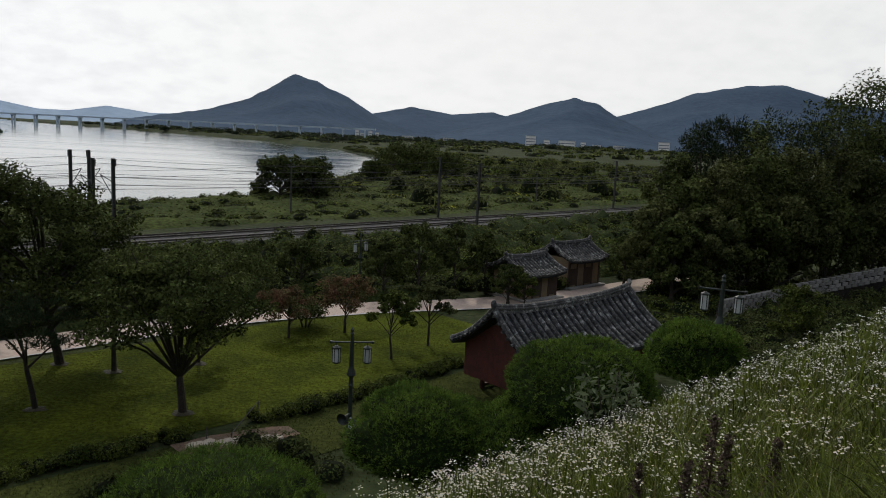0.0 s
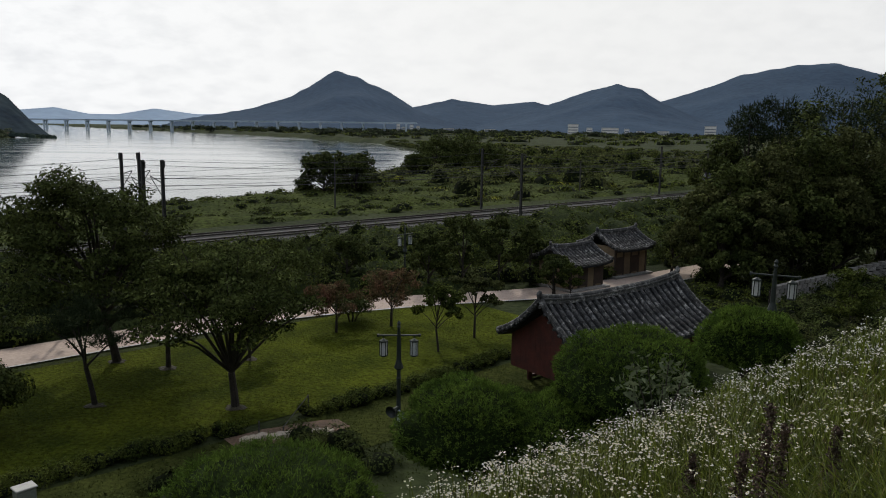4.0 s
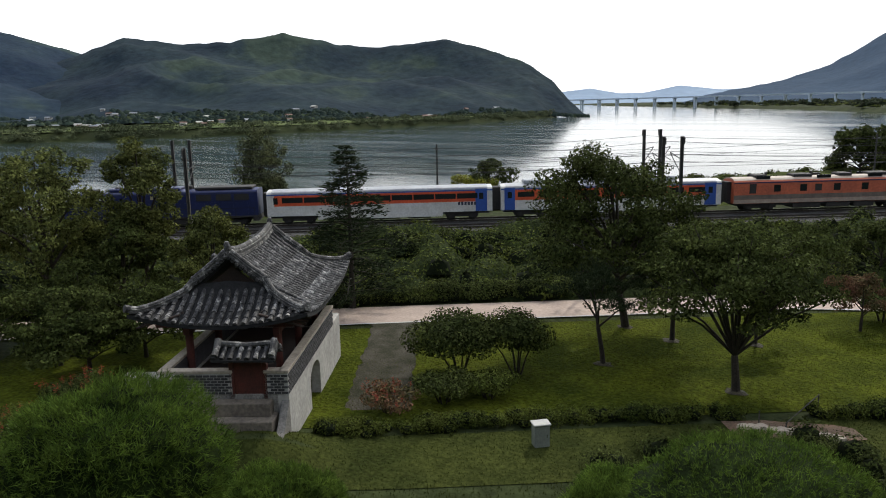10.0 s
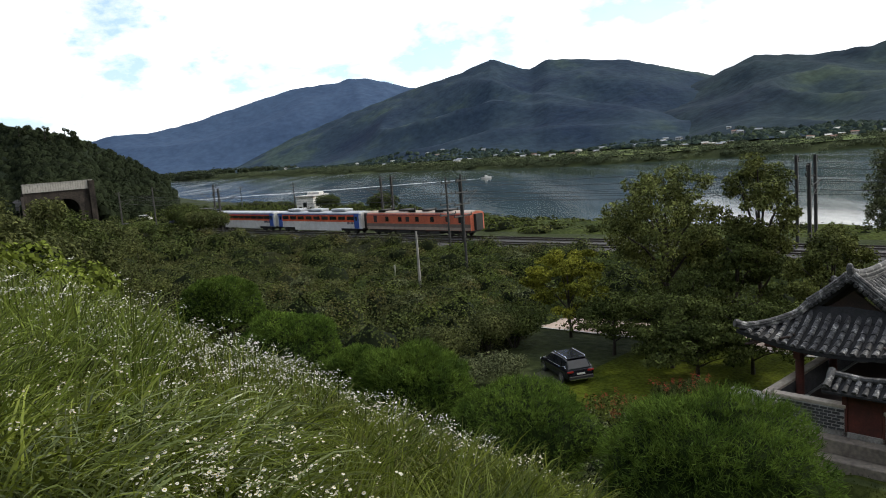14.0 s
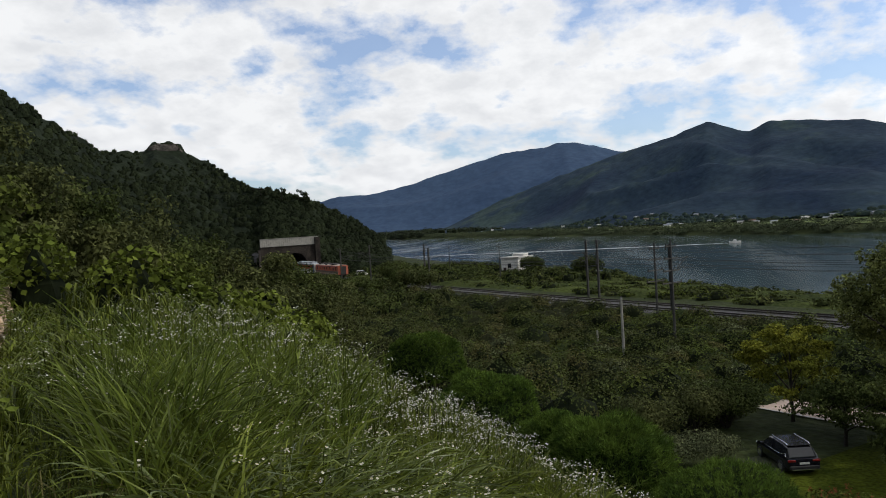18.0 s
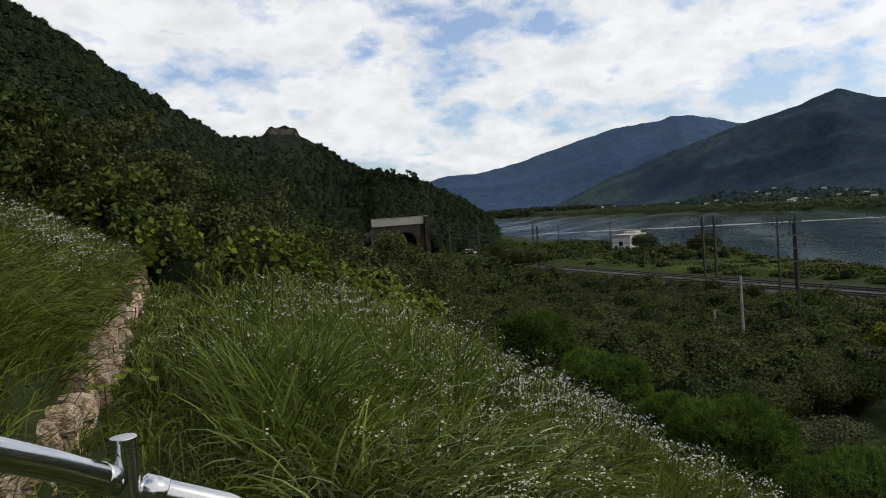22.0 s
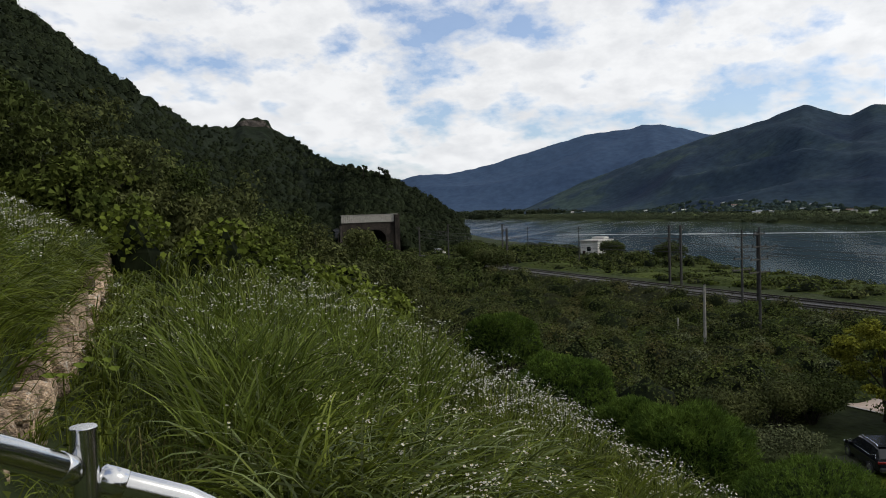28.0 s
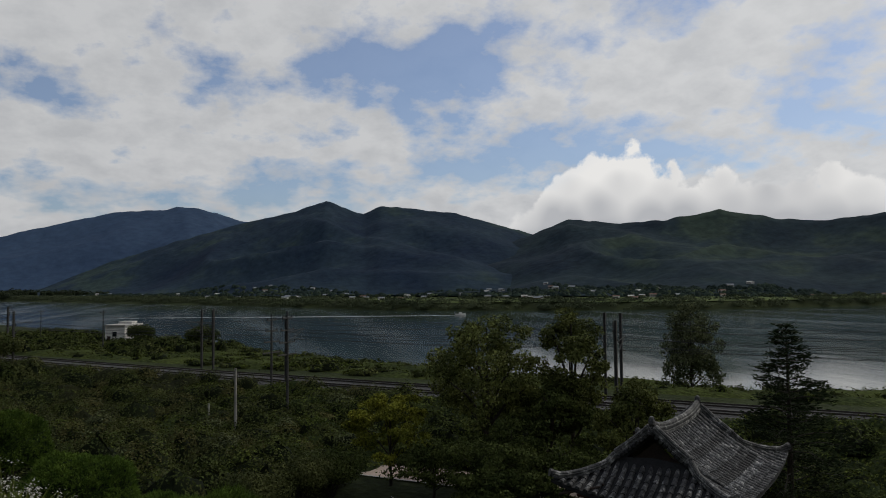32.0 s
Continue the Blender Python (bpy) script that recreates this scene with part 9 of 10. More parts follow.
def blades(n, b0, b1, d0, d1, h, w, material, label, power=1.0, lean=0.5, clump=0.0, name="grass", spot=None, per=45):
    """Arching blades. spot: u and v of each blade's foot, in place of a fan of bearings and distances."""
    x, y, z, d = on_slope(n, b0, b1, d0, d1, power)
    if spot:
        x, y = spot[0] * UX + spot[1] * VX, spot[0] * UY + spot[1] * VY
        z, d = height(spot[0], spot[1]), np.hypot(x, y)
    if clump:
        m = max(8, int(n / per))
        k = rng.integers(0, m, n)
        cx, cy, _, _ = on_slope(m, b0, b1, d0, d1, power)
        x, y = cx[k] + rng.normal(size=n) * clump, cy[k] + rng.normal(size=n) * clump
        z = height(x * UX + y * UY, x * VX + y * VY)
        d = np.hypot(x, y)
    ok = d > 0.9
    a = rng.uniform(0, 2 * np.pi, n)
    if clump:
        a = np.arctan2(y - cy[k], x - cx[k]) + rng.normal(size=n) * 0.7
    x, y, z, d, a = x[ok], y[ok], z[ok], d[ok], a[ok]
    n = len(x)
    hh = h * rng.uniform(0.45, 1.25, n)
    ln = lean * rng.uniform(0.3, 1.3, n) * hh
    ox, oy = np.cos(a) * ln + UX * 0.10 * hh, np.sin(a) * ln + UY * 0.10 * hh
    ww = w * rng.uniform(0.6, 1.3, n) * np.maximum(0.8, d / 4.0)
    q = a + np.pi / 2 + rng.normal(size=n) * 0.6
    sx, sy = np.cos(q) * ww, np.sin(q) * ww
    out = []
    curve = ((0, -0.05, 0.6), (0.07, 0.48, 1.0), (0.27, 0.84, 0.95), (0.62, 1.0, 0.75), (1.0, 0.88, 0.45), (1.3, 0.6, 0.05))
    if d1 >= 8 or h < 0.35:  # simpler blades where they are far or short
        curve = (curve[0], curve[2], curve[3], curve[5])
    m = len(curve)
    for f, zf, wf in curve:
        cx2, cy2, cz = x + ox * f, y + oy * f, z + hh * zf
        out += [np.stack([cx2 - sx * wf, cy2 - sy * wf, cz], 1), np.stack([cx2 + sx * wf, cy2 + sy * wf, cz], 1)]
    v = np.stack(out, 1).reshape(-1, 3)
    i = np.arange(n)[:, None] * 2 * m
    f = np.concatenate([i + np.array([2 * j, 2 * j + 1, 2 * j + 3, 2 * j + 2]) for j in range(m - 1)])
    return tagged(np_mesh(name, v, f, material), label, "grass", kind="stuff")


def tussocks(count, per, b0, b1, d0, d1, length, w, material, label, bend=(1.0, 2.2), start=(0.05, 0.5), spread=0.05, power=1.0, segs=6, name="grass", keep=None, spot=None):
    """Tufts of long blades that rise from one foot, arch over under their weight and hang at the tips."""
    cx, cy, _, cd = on_slope(count, b0, b1, d0, d1, power)
    if spot:
        cx, cy = spot[0] * UX + spot[1] * VX, spot[0] * UY + spot[1] * VY
        cd, count = np.hypot(cx, cy), len(cx)
    if keep:
        ok = keep(cx * UX + cy * UY, cx * VX + cy * VY)
        cx, cy, cd = cx[ok], cy[ok], cd[ok]
        count = len(cx)
    size = rng.uniform(0.65, 1.2, count)
    k = np.repeat(np.arange(count), per)
    n = len(k)
    a = rng.uniform(0, 2 * np.pi, n)
    foot = np.abs(rng.normal(size=n)) * spread * size[k]
    x, y = cx[k] + np.cos(a) * foot, cy[k] + np.sin(a) * foot
    z = height(x * UX + y * UY, x * VX + y * VY) - 0.02
    a = a + rng.normal(size=n) * 0.5
    hx, hy = np.cos(a) + UX * 0.15, np.sin(a) + UY * 0.15  # the tufts lean downhill
    hl = np.hypot(hx, hy)
    hx, hy = hx / hl, hy / hl
    ln = length * size[k] * rng.uniform(0.55, 1.2, n)
    tilt, turn = rng.uniform(*start, n), rng.uniform(*bend, n)
    ww = w * rng.uniform(0.6, 1.35, n) * np.maximum(0.85, cd[k] / 5.0)
    twist = rng.uniform(-1.35, 1.35, n)
    out = []
    for j in range(segs + 1):
        f = j / segs
        wf = 0.55 + 1.8 * f * (1 - f) if f < 0.5 else max(0.04, 2 * (1 - f))
        ang = tilt + turn * f ** 1.4
        tx, tz = np.sin(ang), np.cos(ang)
        c, q = np.cos(twist) * ww * wf, np.sin(twist) * ww * wf
        side = np.stack([-hy * c - hx * tz * q, hx * c - hy * tz * q, tx * q], 1)
        mid = np.stack([x, y, z], 1)
        out += [mid - side, mid + side]
        x, y, z = x + hx * tx * ln / segs, y + hy * tx * ln / segs, z + tz * ln / segs
    v = np.stack(out, 1).reshape(-1, 3)
    i = np.arange(n)[:, None] * 2 * (segs + 1)
    f = np.concatenate([i + np.array([2 * j, 2 * j + 1, 2 * j + 3, 2 * j + 2]) for j in range(segs)])
    return tagged(np_mesh(name, v, f, material), label, "grass", kind="stuff")


def on_terrace(u, v):
    return u < -0.56 + 0.085 * (-v - 5)


def off_wall(u, v):
    return u > 0.70 + 0.085 * (-v - 5)


M["grass_lime"] = leaf_mat("fresh_lime_grass", (0.140, 0.172, 0.024), (0.066, 0.094, 0.013), 1.2, 0.55, 0.38, 0.5, 0.14)
tussocks(100, 26, 102, 124, 3.8, 6.0, 0.95, 0.0090, M["grass"], "tall tufts of arching broad-bladed grass", (1.6, 2.8), (0.05, 0.45), 0.06, segs=7, keep=off_wall)
tussocks(80, 16, 102, 124, 3.7, 5.8, 1.0, 0.0090, M["grass_pale"], "pale drooping blades over the green tufts", (1.7, 2.9), (0.1, 0.5), 0.07, segs=7, keep=off_wall)
tussocks(56, 20, 102, 125, 3.8, 6.0, 1.0, 0.0090, M["grass_lime"], "lime-green arching blades in the tufts", (1.6, 2.8), (0.05, 0.45), 0.06, segs=7, keep=off_wall)
tussocks(70, 30, 118, 128.5, 4.8, 7.4, 1.08, 0.0074, M["grass_bright"], "tall upright stand of green grass", (0.7, 2.0), (0.02, 0.28), 0.08, segs=6, keep=off_wall)
tussocks(40, 24, 114, 128, 5.0, 8.0, 0.92, 0.0074, M["grass"], "green upright tufts of grass", (0.8, 2.2), (0.02, 0.32), 0.08, segs=6, keep=off_wall)
tussocks(80, 22, 98, 110, 6.5, 10.0, 0.62, 0.0056, M["grass"], "green tufts along the slope's rim", (0.7, 1.9), (0.05, 0.35), 0.06, segs=5)
tussocks(130, 24, 110, 127, 6.5, 10.0, 1.02, 0.0060, M["grass_bright"], "green tufts below the slope's rim", (0.7, 1.9), (0.05, 0.3), 0.06, segs=5, keep=off_wall)
tussocks(150, 24, 133, 146, 1.7, 4.2, 0.40, 0.0050, M["grass"], "grass and weeds over the wall's head", (1.0, 2.3), (0.1, 0.6), 0.08, segs=5, keep=on_terrace)
tussocks(170, 22, 96, 134, 1.7, 3.7, 0.32, 0.0042, M["grass"], "short weedy grass near the stairs", (1.1, 2.4), (0.1, 0.7), 0.07, segs=5, keep=off_wall)
tussocks(190, 30, 74, 106, 3.4, 7.6, 0.60, 0.0064, M["grass"], "lush green tufts on the slope", (0.9, 2.2), (0.05, 0.35), 0.05, segs=5)
tussocks(170, 26, 76, 108, 3.4, 7.6, 0.62, 0.0064, M["grass_lime"], "fresh lime-green tufts on the slope", (0.8, 2.0), (0.05, 0.3), 0.05, segs=5)
tussocks(110, 26, 84, 124, 1.6, 3.1, 0.34, 0.0038, M["grass_lime"], "short lime-green tufts at the slope's top", (1.2, 2.4), (0.1, 0.7), 0.06)
tussocks(150, 24, 116, 137, 1.5, 4.6, 0.26, 0.0030, M["grass"], "short curling grass beside the terrace wall", (1.6, 3.0), (0.2, 0.9), 0.08)
tussocks(110, 20, 114, 137, 1.5, 4.2, 0.24, 0.0026, M["grass_dry"], "thin straw-coloured curls of grass beside the wall", (1.6, 3.0), (0.2, 0.9), 0.09)
tussocks(400, 28, 132, 150, 1.7, 9.0, 0.56, 0.0046, M["grass"], "long green grass over the terrace", (1.2, 2.5), (0.1, 0.6), 0.06, segs=5, keep=on_terrace)
tussocks(300, 26, 132, 150, 1.7, 9.0, 0.58, 0.0046, M["grass_lime"], "long fresh grass over the terrace", (1.2, 2.5), (0.1, 0.6), 0.06, segs=5, keep=on_terrace)
tussocks(330, 22, 131, 150, 9.0, 22.0, 0.62, 0.0042, M["grass"], "grass on the terrace's far end", (0.9, 2.2), (0.1, 0.5), 0.08, segs=4, keep=on_terrace)
tussocks(180, 22, 131, 150, 9.0, 22.0, 0.64, 0.0042, M["grass_lime"], "fresh grass on the terrace's far end", (0.9, 2.2), (0.1, 0.5), 0.08, segs=4, keep=on_terrace)
v = -2.2 - 12.0 * rng.random(420)
edge = (-0.58 + 0.085 * (-v - 5) - 1.1 * rng.random(420) ** 1.4, v)
tussocks(420, 24, 0, 1, 1, 2, 0.46, 0.0044, M["grass"], "green grass spilling over the terrace wall's edge", (1.6, 2.8), (0.2, 0.8), 0.06, segs=5, spot=edge)
tussocks(200, 22, 0, 1, 1, 2, 0.48, 0.0044, M["grass_lime"], "fresh grass spilling over the terrace wall's edge", (1.6, 2.8), (0.2, 0.8), 0.06, segs=5, spot=(edge[0][:200] + 0.04, edge[1][200:400]))
v = -3.6 - 15.5 * rng.random(8000)
blades(8000, 0, 1, 1, 2, 0.30, 0.0036, M["grass"], "grass hanging over the edge of the terrace wall", lean=0.8, spot=(-0.58 + 0.085 * (-v - 5) - 0.75 * rng.random(8000), v))
v = -7.0 - 12.0 * rng.random(2000)
blades(2000, 0, 1, 1, 2, 0.36, 0.0045, M["grass"], "grass along the foot of the terrace wall", lean=0.9, spot=(-0.18 + 0.085 * (-v - 5) + 0.3 * rng.random(2000), v))
blades(9000, 74, 131, 1.6, 9.0, 0.20, 0.004, M["grass"], "short green grass under the long blades", 0.7, 0.6)
blades(3000, 124, 134, 1.6, 14.0, 0.22, 0.0045, M["grass"], "trodden grass beside the terrace wall", 0.7, 0.8)
blades(900, 76, 131, 1.6, 9.0, 0.34, 0.0033, M["grass_dry"], "straw-coloured grass among the green", 0.7, 0.8, 0.2)
blades(9000, 74, 132, 8.0, 20.0, 0.40, 0.0055, M["grass"], "green grass along the slope's brow", 1.0, 0.7, 0.2)
blades(11000, -38, 16, 1.9, 8.0, 0.33, 0.003, M["grass"], "green grass between the daisies", 0.7, 0.5)
blades(9000, -38, 12, 5.0, 18.0, 0.42, 0.004, M["grass"], "grass along the slope's brow", 1.0, 0.5)
tussocks(110, 40, -42, -19, 1.9, 4.6, 0.60, 0.0042, M["grass"], "lush green tufts beside the daisies", (0.9, 2.1), (0.05, 0.4), 0.05)
tussocks(70, 34, -42, -17, 1.9, 4.8, 0.62, 0.0042, M["grass_lime"], "fresh lime-green tufts beside the daisies", (0.9, 2.1), (0.05, 0.4), 0.05)
tussocks(160, 24, -36, 14, 2.6, 12.0, 0.52, 0.0036, M["grass_lime"], "thin lime-green tufts among the daisies", (0.5, 1.6), (0.05, 0.4), 0.07, segs=4)
blades(3500, -38, 14, 2.0, 10.0, 0.36, 0.0026, M["grass_dry"], "dry stalks among the daisies", 0.8, 0.4)
blades(6000, 14, 78, 1.3, 7.9, 0.36, 0.004, M["grass"], "long grass down the middle of the slope", 0.8, 0.7, 0.07)
blades(2500, 150, 330, 1.0, 9.0, 0.24, 0.006, M["grass"], "short grass uphill of the path", 0.8, 0.7)
u, v = spots(9000, -1.2, 6.0, -17, 12)
pos = np.stack([u * UX + v * VX, u * UY + v * VY, height(u, v) + rng.random(9000) * 0.22], 1)
vs_l, fs_l = leaves(pos, 0.055, 0.6, 0.6)
tagged(np_mesh("weeds", vs_l, fs_l, M["leaf_mid"]), "small-leaved weeds in the slope's grass", "weeds", kind="stuff")


def daisies(n, b0, b1, d0, d1, h, label, power=1.0, patches=0):
    """Fleabane: thin stalks, each with a spray of small white heads with yellow hearts."""
    x, y, z, d = on_slope(n, b0, b1, d0, d1, power)
    if patches:
        cx, cy, _, cd = on_slope(patches, b0, b1, d0, d1, power)
        k = rng.integers(0, patches, n)
        x, y = cx[k] + rng.normal(size=n) * 0.22 * (1 + cd[k] / 9), cy[k] + rng.normal(size=n) * 0.22 * (1 + cd[k] / 9)
        z = height(x * UX + y * UY, x * VX + y * VY)
        d = np.hypot(x, y)
    ok = d > 1.6
    ok &= ~((np.degrees(np.arctan2(-x, y)) < -21) & (d < 4.2) & (np.degrees(np.arctan2(-x, y)) > -60))
    x, y, z, d = x[ok], y[ok], z[ok], d[ok]
    n = len(x)
    hh = h * rng.uniform(0.45, 1.2, n)
    lx, ly = rng.normal(size=n) * 0.07, rng.normal(size=n) * 0.07
    top = np.stack([x + lx, y + ly, z + hh], 1)
    foot = np.stack([x, y, z - 0.03], 1)
    w = 0.0022 * np.maximum(1, d / 3)
    s = np.stack([np.cos(rng.uniform(0, 6.28, n)) * w, np.sin(rng.uniform(0, 6.28, n)) * w, np.zeros(n)], 1)
    v = np.stack([foot - s, foot + s, top + s, top - s], 1).reshape(-1, 3)
    stem = np_mesh("stems", v, np.arange(len(v)).reshape(-1, 4), M["grass"])
    m = 9
    heads = np.repeat(top, m, 0) + rng.normal(size=(n * m, 3)) * np.array([0.036, 0.036, 0.013])
    nn = len(heads)
    r = 0.0080 * rng.uniform(0.5, 1.4, nn) * np.maximum(1.0, np.repeat(d, m) / 9)
    up = np.array([0, 0, 1.0]) + rng.normal(size=(nn, 3)) * 0.35
    up /= np.linalg.norm(up, axis=1, keepdims=True)
    a = np.cross(up, np.array([1.0, 0.2, 0]))
    a /= np.linalg.norm(a, axis=1, keepdims=True)
    b = np.cross(up, a)
    ring = [heads + (a * math.cos(q) + b * math.sin(q)) * r[:, None] for q in (k * math.pi / 3 for k in range(6))]
    v = np.stack(ring, 1).reshape(-1, 3)
    i = np.arange(nn)[:, None] * 6
    f = np.concatenate([i + np.array([0, 1, 2, 3]), i + np.array([0, 3, 4, 5])])
    flowers = np_mesh("daisies", v, f, M["petal"])
    near = np.repeat(d, m) < 7.0
    hr, a, b = r[near] * 0.42, a[near], b[near]
    c = (heads + up * 0.0025)[near]
    ring = [c + (a * math.cos(q) + b * math.sin(q)) * hr[:, None] for q in (k * math.pi / 2 for k in range(4))]
    v = np.stack(ring, 1).reshape(-1, 3)
    if len(v):
        np_mesh("hearts", v, np.arange(len(v)).reshape(-1, 4), M["pollen"], flowers)
    stem.parent = flowers
    return tagged(flowers, label, "flowers", kind="stuff")


x, y, z, _ = on_slope(46, 104, 122, 2.3, 3.3)
vs_l, fs_l = leaves(np.stack([x, y, z + rng.uniform(0.25, 0.5, 46)], 1), 0.13, 0.9, 0.9, near=True)
x, y, z, _ = on_slope(60, 118, 137, 1.7, 3.6)
vs_2, fs_2 = leaves(np.stack([x, y, z + rng.uniform(0.05, 0.22, 60)], 1), 0.10, 0.9, 0.9, near=True, out=np.tile([0.0, 0.0, 1.0], (60, 1)))
tagged(np_mesh("ground_leaves", vs_2, fs_2, M["leaf_olive"]), "dull broad leaves low in the trodden grass", "weeds", kind="stuff")
tagged(np_mesh("vine_leaves", vs_l, fs_l, M["leaf_lime"]), "broad lime-green vine leaves among grass and daisies", "weeds", kind="stuff")
daisies(1200, -37, 15, 2.4, 14.0, 0.50, "dense white fleabane daisies covering the slope", 0.8)
daisies(1350, -34, 13, 2.6, 11.0, 0.56, "thick clusters of white fleabane daisies", 0.8, 70)
daisies(700, -40, -14, 12.0, 40.0, 0.6, "white daisies down the far side of the slope", 1.0)
daisies(200, 94, 104, 2.5, 3.1, 0.50, "patch of white daisies in the long grass", 0.9, 8)
daisies(190, 99, 108, 3.0, 5.0, 0.68, "patches of white daisies in the long grass", 0.9, 9)
daisies(150, 110, 119, 4.6, 7.5, 0.70, "white daisies above the arching grass", 0.9, 12)
daisies(420, 108, 126, 6.8, 10.5, 0.92, "drifts of white daisies up the slope", 0.9, 12)
daisies(760, 97, 122, 6.4, 11.0, 0.58, "drifts of white daisies across the slope", 0.7, 26)
daisies(420, 76, 104, 6.6, 9.5, 0.52, "white daisies along the slope's brow", 1.0, 34)
daisies(450, 134, 141, 7.0, 16.0, 0.5, "white daisies above the terrace wall", 1.0, 10)


def weed_stalks():
    for b, d, h in ((-20.5, 3.4, 0.95), (-19.0, 3.6, 0.7), (-21.6, 3.9, 0.75), (-15.5, 4.2, 0.6), (-25.0, 4.4, 0.6)):
        p = polar(b, d)
        g = ground_z(p.x * UX + p.y * UY, p.x * VX + p.y * VY)
        t = thing("dry_weed", "dry dark brown dock weed among daisies", "weed", Matrix.Translation((p.x, p.y, g)), group="dry weeds")
        bm = bmesh.new()
        tube(bm, [(0, 0, -0.05), (0.02, 0.01, h * 0.5), (0.03, -0.01, h)], [0.007, 0.006, 0.003], 6)
        part("stalk", bm, M["weed"], t)
        n = 900
        f = rng.random(n)
        pos = np.stack([0.02 * f + rng.normal(size=n) * 0.026 * (1.15 - f * 0.7), rng.normal(size=n) * 0.026 * (1.15 - f * 0.7), h * (0.15 + 0.87 * f)], 1)
        vs, fs = leaves(pos, 0.021)
        tagged(np_mesh("seed_spike", vs, fs, M["weed"], t), "dry brown seed heads", kind="stuff")


weed_stalks()


def broad_vines():
    """Mounds of broad-leaved vine where the slope drops into the hollow."""
    cs, rs = [], []
    for k, (b, d, z) in enumerate(((127.3, 15.6, 12.75), (125.4, 15.5, 12.9), (123.3, 15.6, 12.7), (121.5, 15.8, 12.35), (119.6, 16.2, 12.2), (117.6, 16.6, 12.05), (115.6, 17.2, 11.8), (113.6, 18.0, 11.45), (120.5, 14.4, 11.9), (117.2, 15.4, 11.5), (114.9, 16.0, 11.1), (124.8, 14.2, 12.2))):
        p = polar(b, d)
        for q in range(4):
            w = rng.normal(size=3) * np.array([0.42, 0.42, 0.26])
            cs.append((p.x + w[0], p.y + w[1], z + 0.30 + w[2]))
            g = rng.uniform(0.42, 0.72)
            rs.append((g, g, g * 0.75))
    t = thing("vine", "bright broad-leaved vines mounded over shrubs", "vine", kind="stuff")
    p, d = blob_points(np.array(cs), np.array(rs), 12000, 0.6)
    vs, fs = leaves(p, 0.125, 0.7, 0.85, near=True, out=d * 0.7 + np.array([0, 0, 0.5]), loose=0.9)
    np_mesh("foliage", vs, fs, M["leaf_lime"], t)
    # dark cores painted as the shade beneath the vine leaves
    bm = bmesh.new()
    for c, r in zip(cs, rs):
        q = bmesh.ops.create_icosphere(bm, subdivisions=1, radius=1.0)["verts"]
        bmesh.ops.transform(bm, verts=q, matrix=Matrix.Translation((c[0], c[1], c[2] - 1.0)) @ Matrix.Diagonal((r[0] * 0.8, r[0] * 0.8, 1.25, 1)))
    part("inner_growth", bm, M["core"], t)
    # single broad leaves in the near grass
    for b, d, z in ((98.0, 3.4, 0), (99.5, 3.0, 0), (133.5, 6.2, 0), (136.0, 5.4, 0)):
        pl = polar(b, d)
        pl.z = ground_z(pl.x * UX + pl.y * UY, pl.x * VX + pl.y * VY) + 0.42
        lf = thing("broad_leaf_plant", "single broad green leaves in the grass", "plant", Matrix.Translation(pl), group="broad leaf plants")
        bm = bmesh.new()
        tube(bm, [(0, 0, -0.5), (0, 0, 0.1)], 0.005, 5)
        part("stalk", bm, M["grass"], lf)
        for j in range(3):
            bm = bmesh.new()
            q = j * 2.1 + b
            c = Vector((0.1 * math.cos(q), 0.1 * math.sin(q), 0.1 + 0.04 * j))
            ctr = bm.verts.new(c)
            ring = [bm.verts.new(c + Vector((0.055 * math.cos(a) * (1 + 0.2 * math.cos(a - q)), 0.055 * math.sin(a), -0.02 + 0.015 * math.cos(3 * a)))) for a in (2 * math.pi * k / 10 for k in range(10))]
            for k in range(10):
                bm.faces.new((ctr, ring[k], ring[(k + 1) % 10]))
            part("leaf", bm, M["leaf_lime"], lf)


broad_vines()


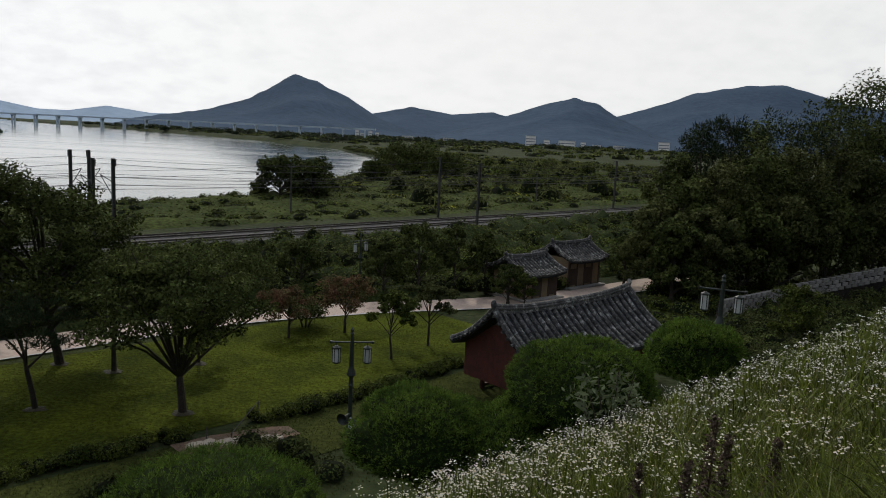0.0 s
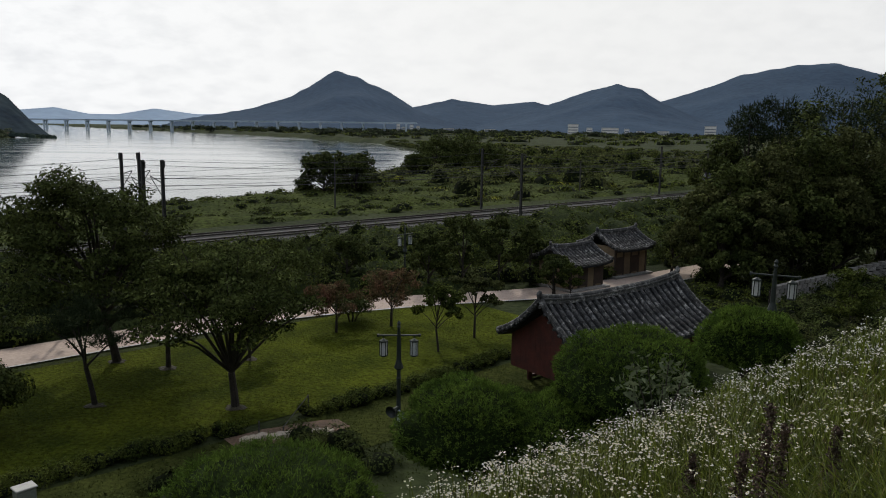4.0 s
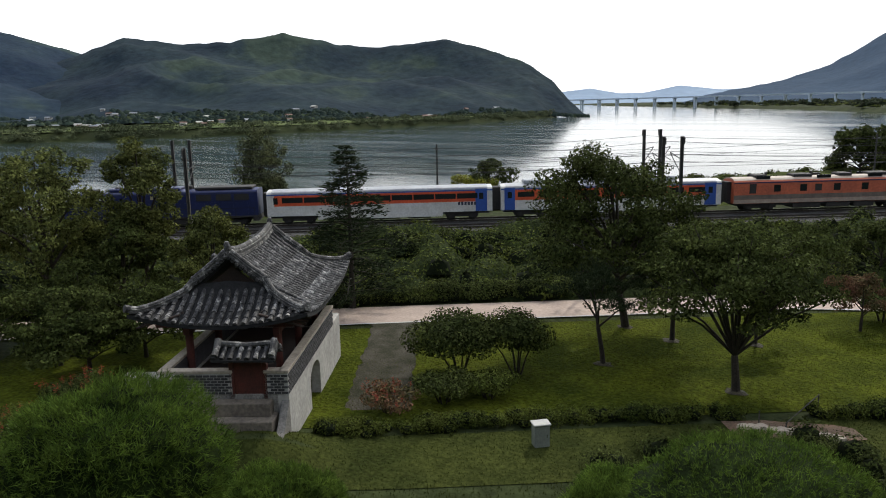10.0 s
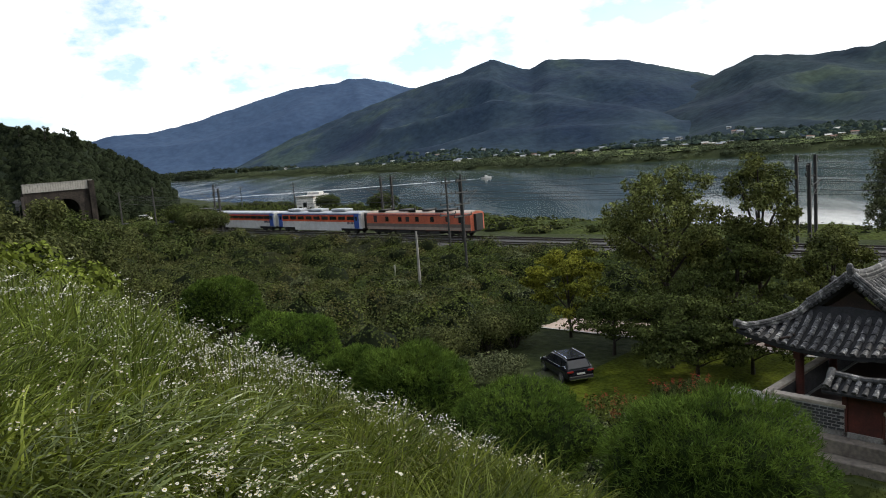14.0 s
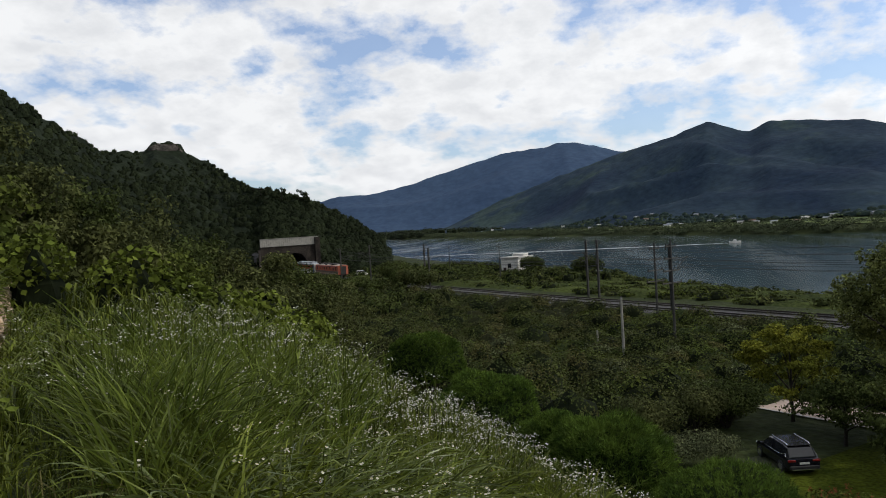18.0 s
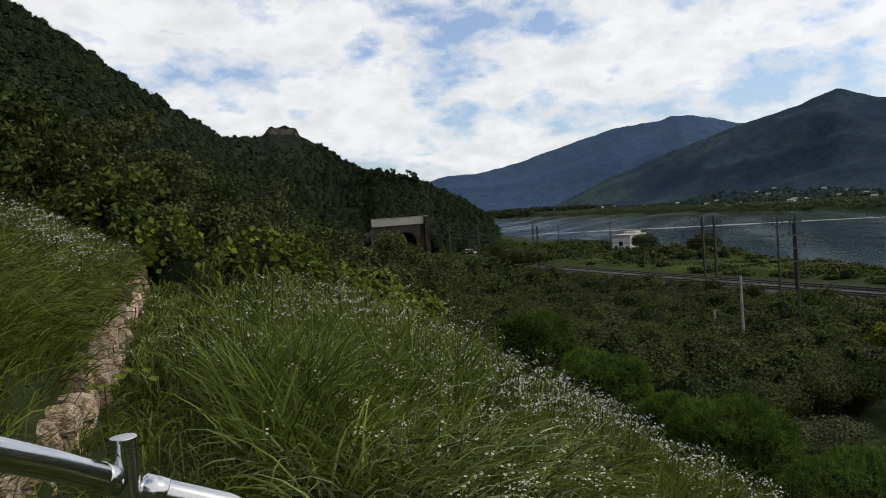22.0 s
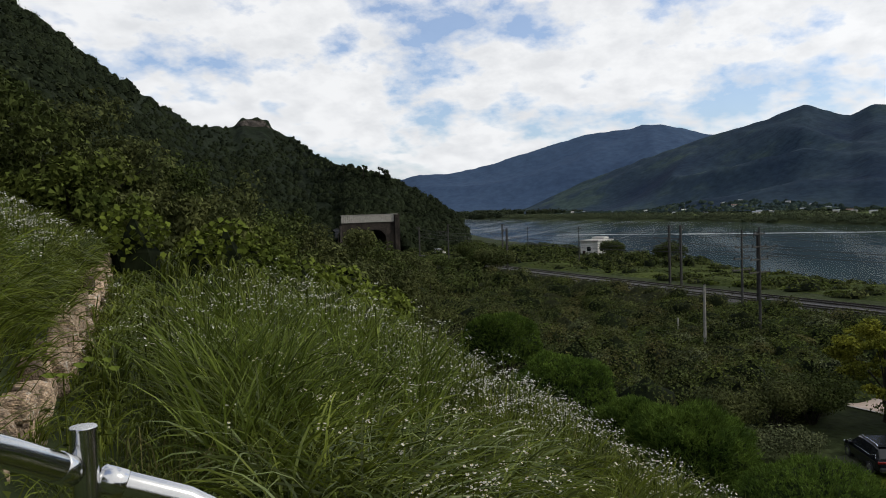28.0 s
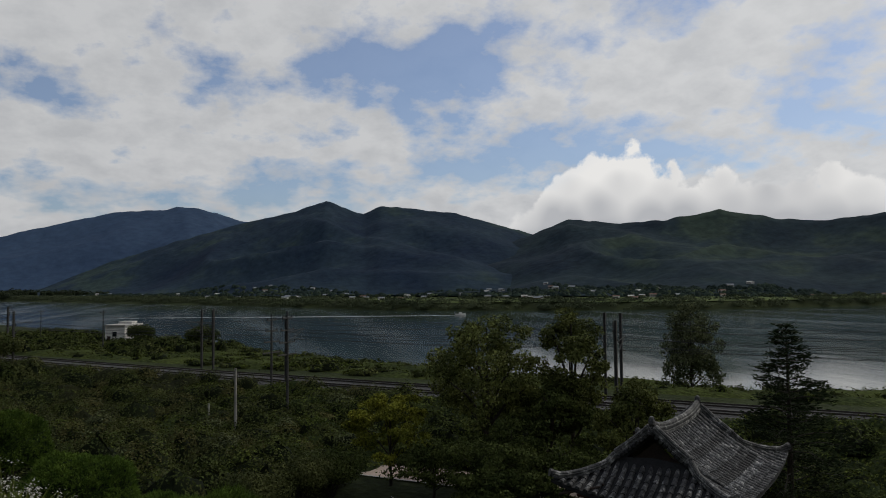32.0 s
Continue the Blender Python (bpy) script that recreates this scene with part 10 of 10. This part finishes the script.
def pale_shrub():
    """The pale-leaved shrub that stands up among the daisies."""
    p = polar(-13.2, 8.6)
    g = ground_z(p.x * UX + p.y * UY, p.x * VX + p.y * VY)
    t = thing("pale_shrub", "pale grey-green large-leaved shrub above the daisies", "shrub", Matrix.Translation((p.x, p.y, g)))
    r = random.Random(3)
    for k in range(12):
        q = k * 2.4
        e = Vector((0.55 * math.cos(q) * r.uniform(0.3, 1), 0.55 * math.sin(q) * r.uniform(0.3, 1), r.uniform(0.7, 1.15)))
        bm = bmesh.new()
        tube(bm, [(0, 0, 0), e * 0.5, e], [0.012, 0.01, 0.004], 5)
        part("stem", bm, M["bark"], t)
        n = 26
        f = rng.uniform(0.62, 1.0, n)
        pos = np.array(e)[None] * f[:, None] + rng.normal(size=(n, 3)) * 0.06
        vs, fs = leaves(pos, 0.105, 0.4, 0.4, near=True)
        np_mesh("foliage", vs, fs, M["pale_leaf"], t)


pale_shrub()

# mown turf that breaks up the flat lawns
u, v = spots(42000, 31.2, 47.0, -11, 39)
x, y = u * UX + v * VX, u * UY + v * VY
pos = np.stack([x, y, height(u, v) + 0.05], 1)
vs_l, fs_l = leaves(pos, 0.085, 0.0, 0.3, np.tile([0.0, 0.0, 1.0], (len(pos), 1)))
tagged(np_mesh("turf", vs_l, fs_l, leaf_mat("turf_blades", (0.072, 0.084, 0.009), (0.034, 0.046, 0.006), 0.3, 0.35, 0.35)), "short bright grass tufts of the lawn", "grass", kind="stuff")
u, v = spots(20000, 22.0, 30.2, -14, 34)
pos = np.stack([u * UX + v * VX, u * UY + v * VY, height(u, v) + 0.05], 1)
vs_l, fs_l = leaves(pos, 0.10, 0.0, 0.3, np.tile([0.0, 0.0, 1.0], (len(pos), 1)))
tagged(np_mesh("turf", vs_l, fs_l, leaf_mat("dull_turf_blades", (0.048, 0.060, 0.014), (0.028, 0.040, 0.009), 0.3, 0.35, 0.3)), "duller grass of the footpath strip", "grass", kind="stuff")
strip("grass_path", ((-14, 25.5), (36, 25.5)), 4.6, 0.03, M["strip"], "worn grass footpath below the slope", "path")


motions()
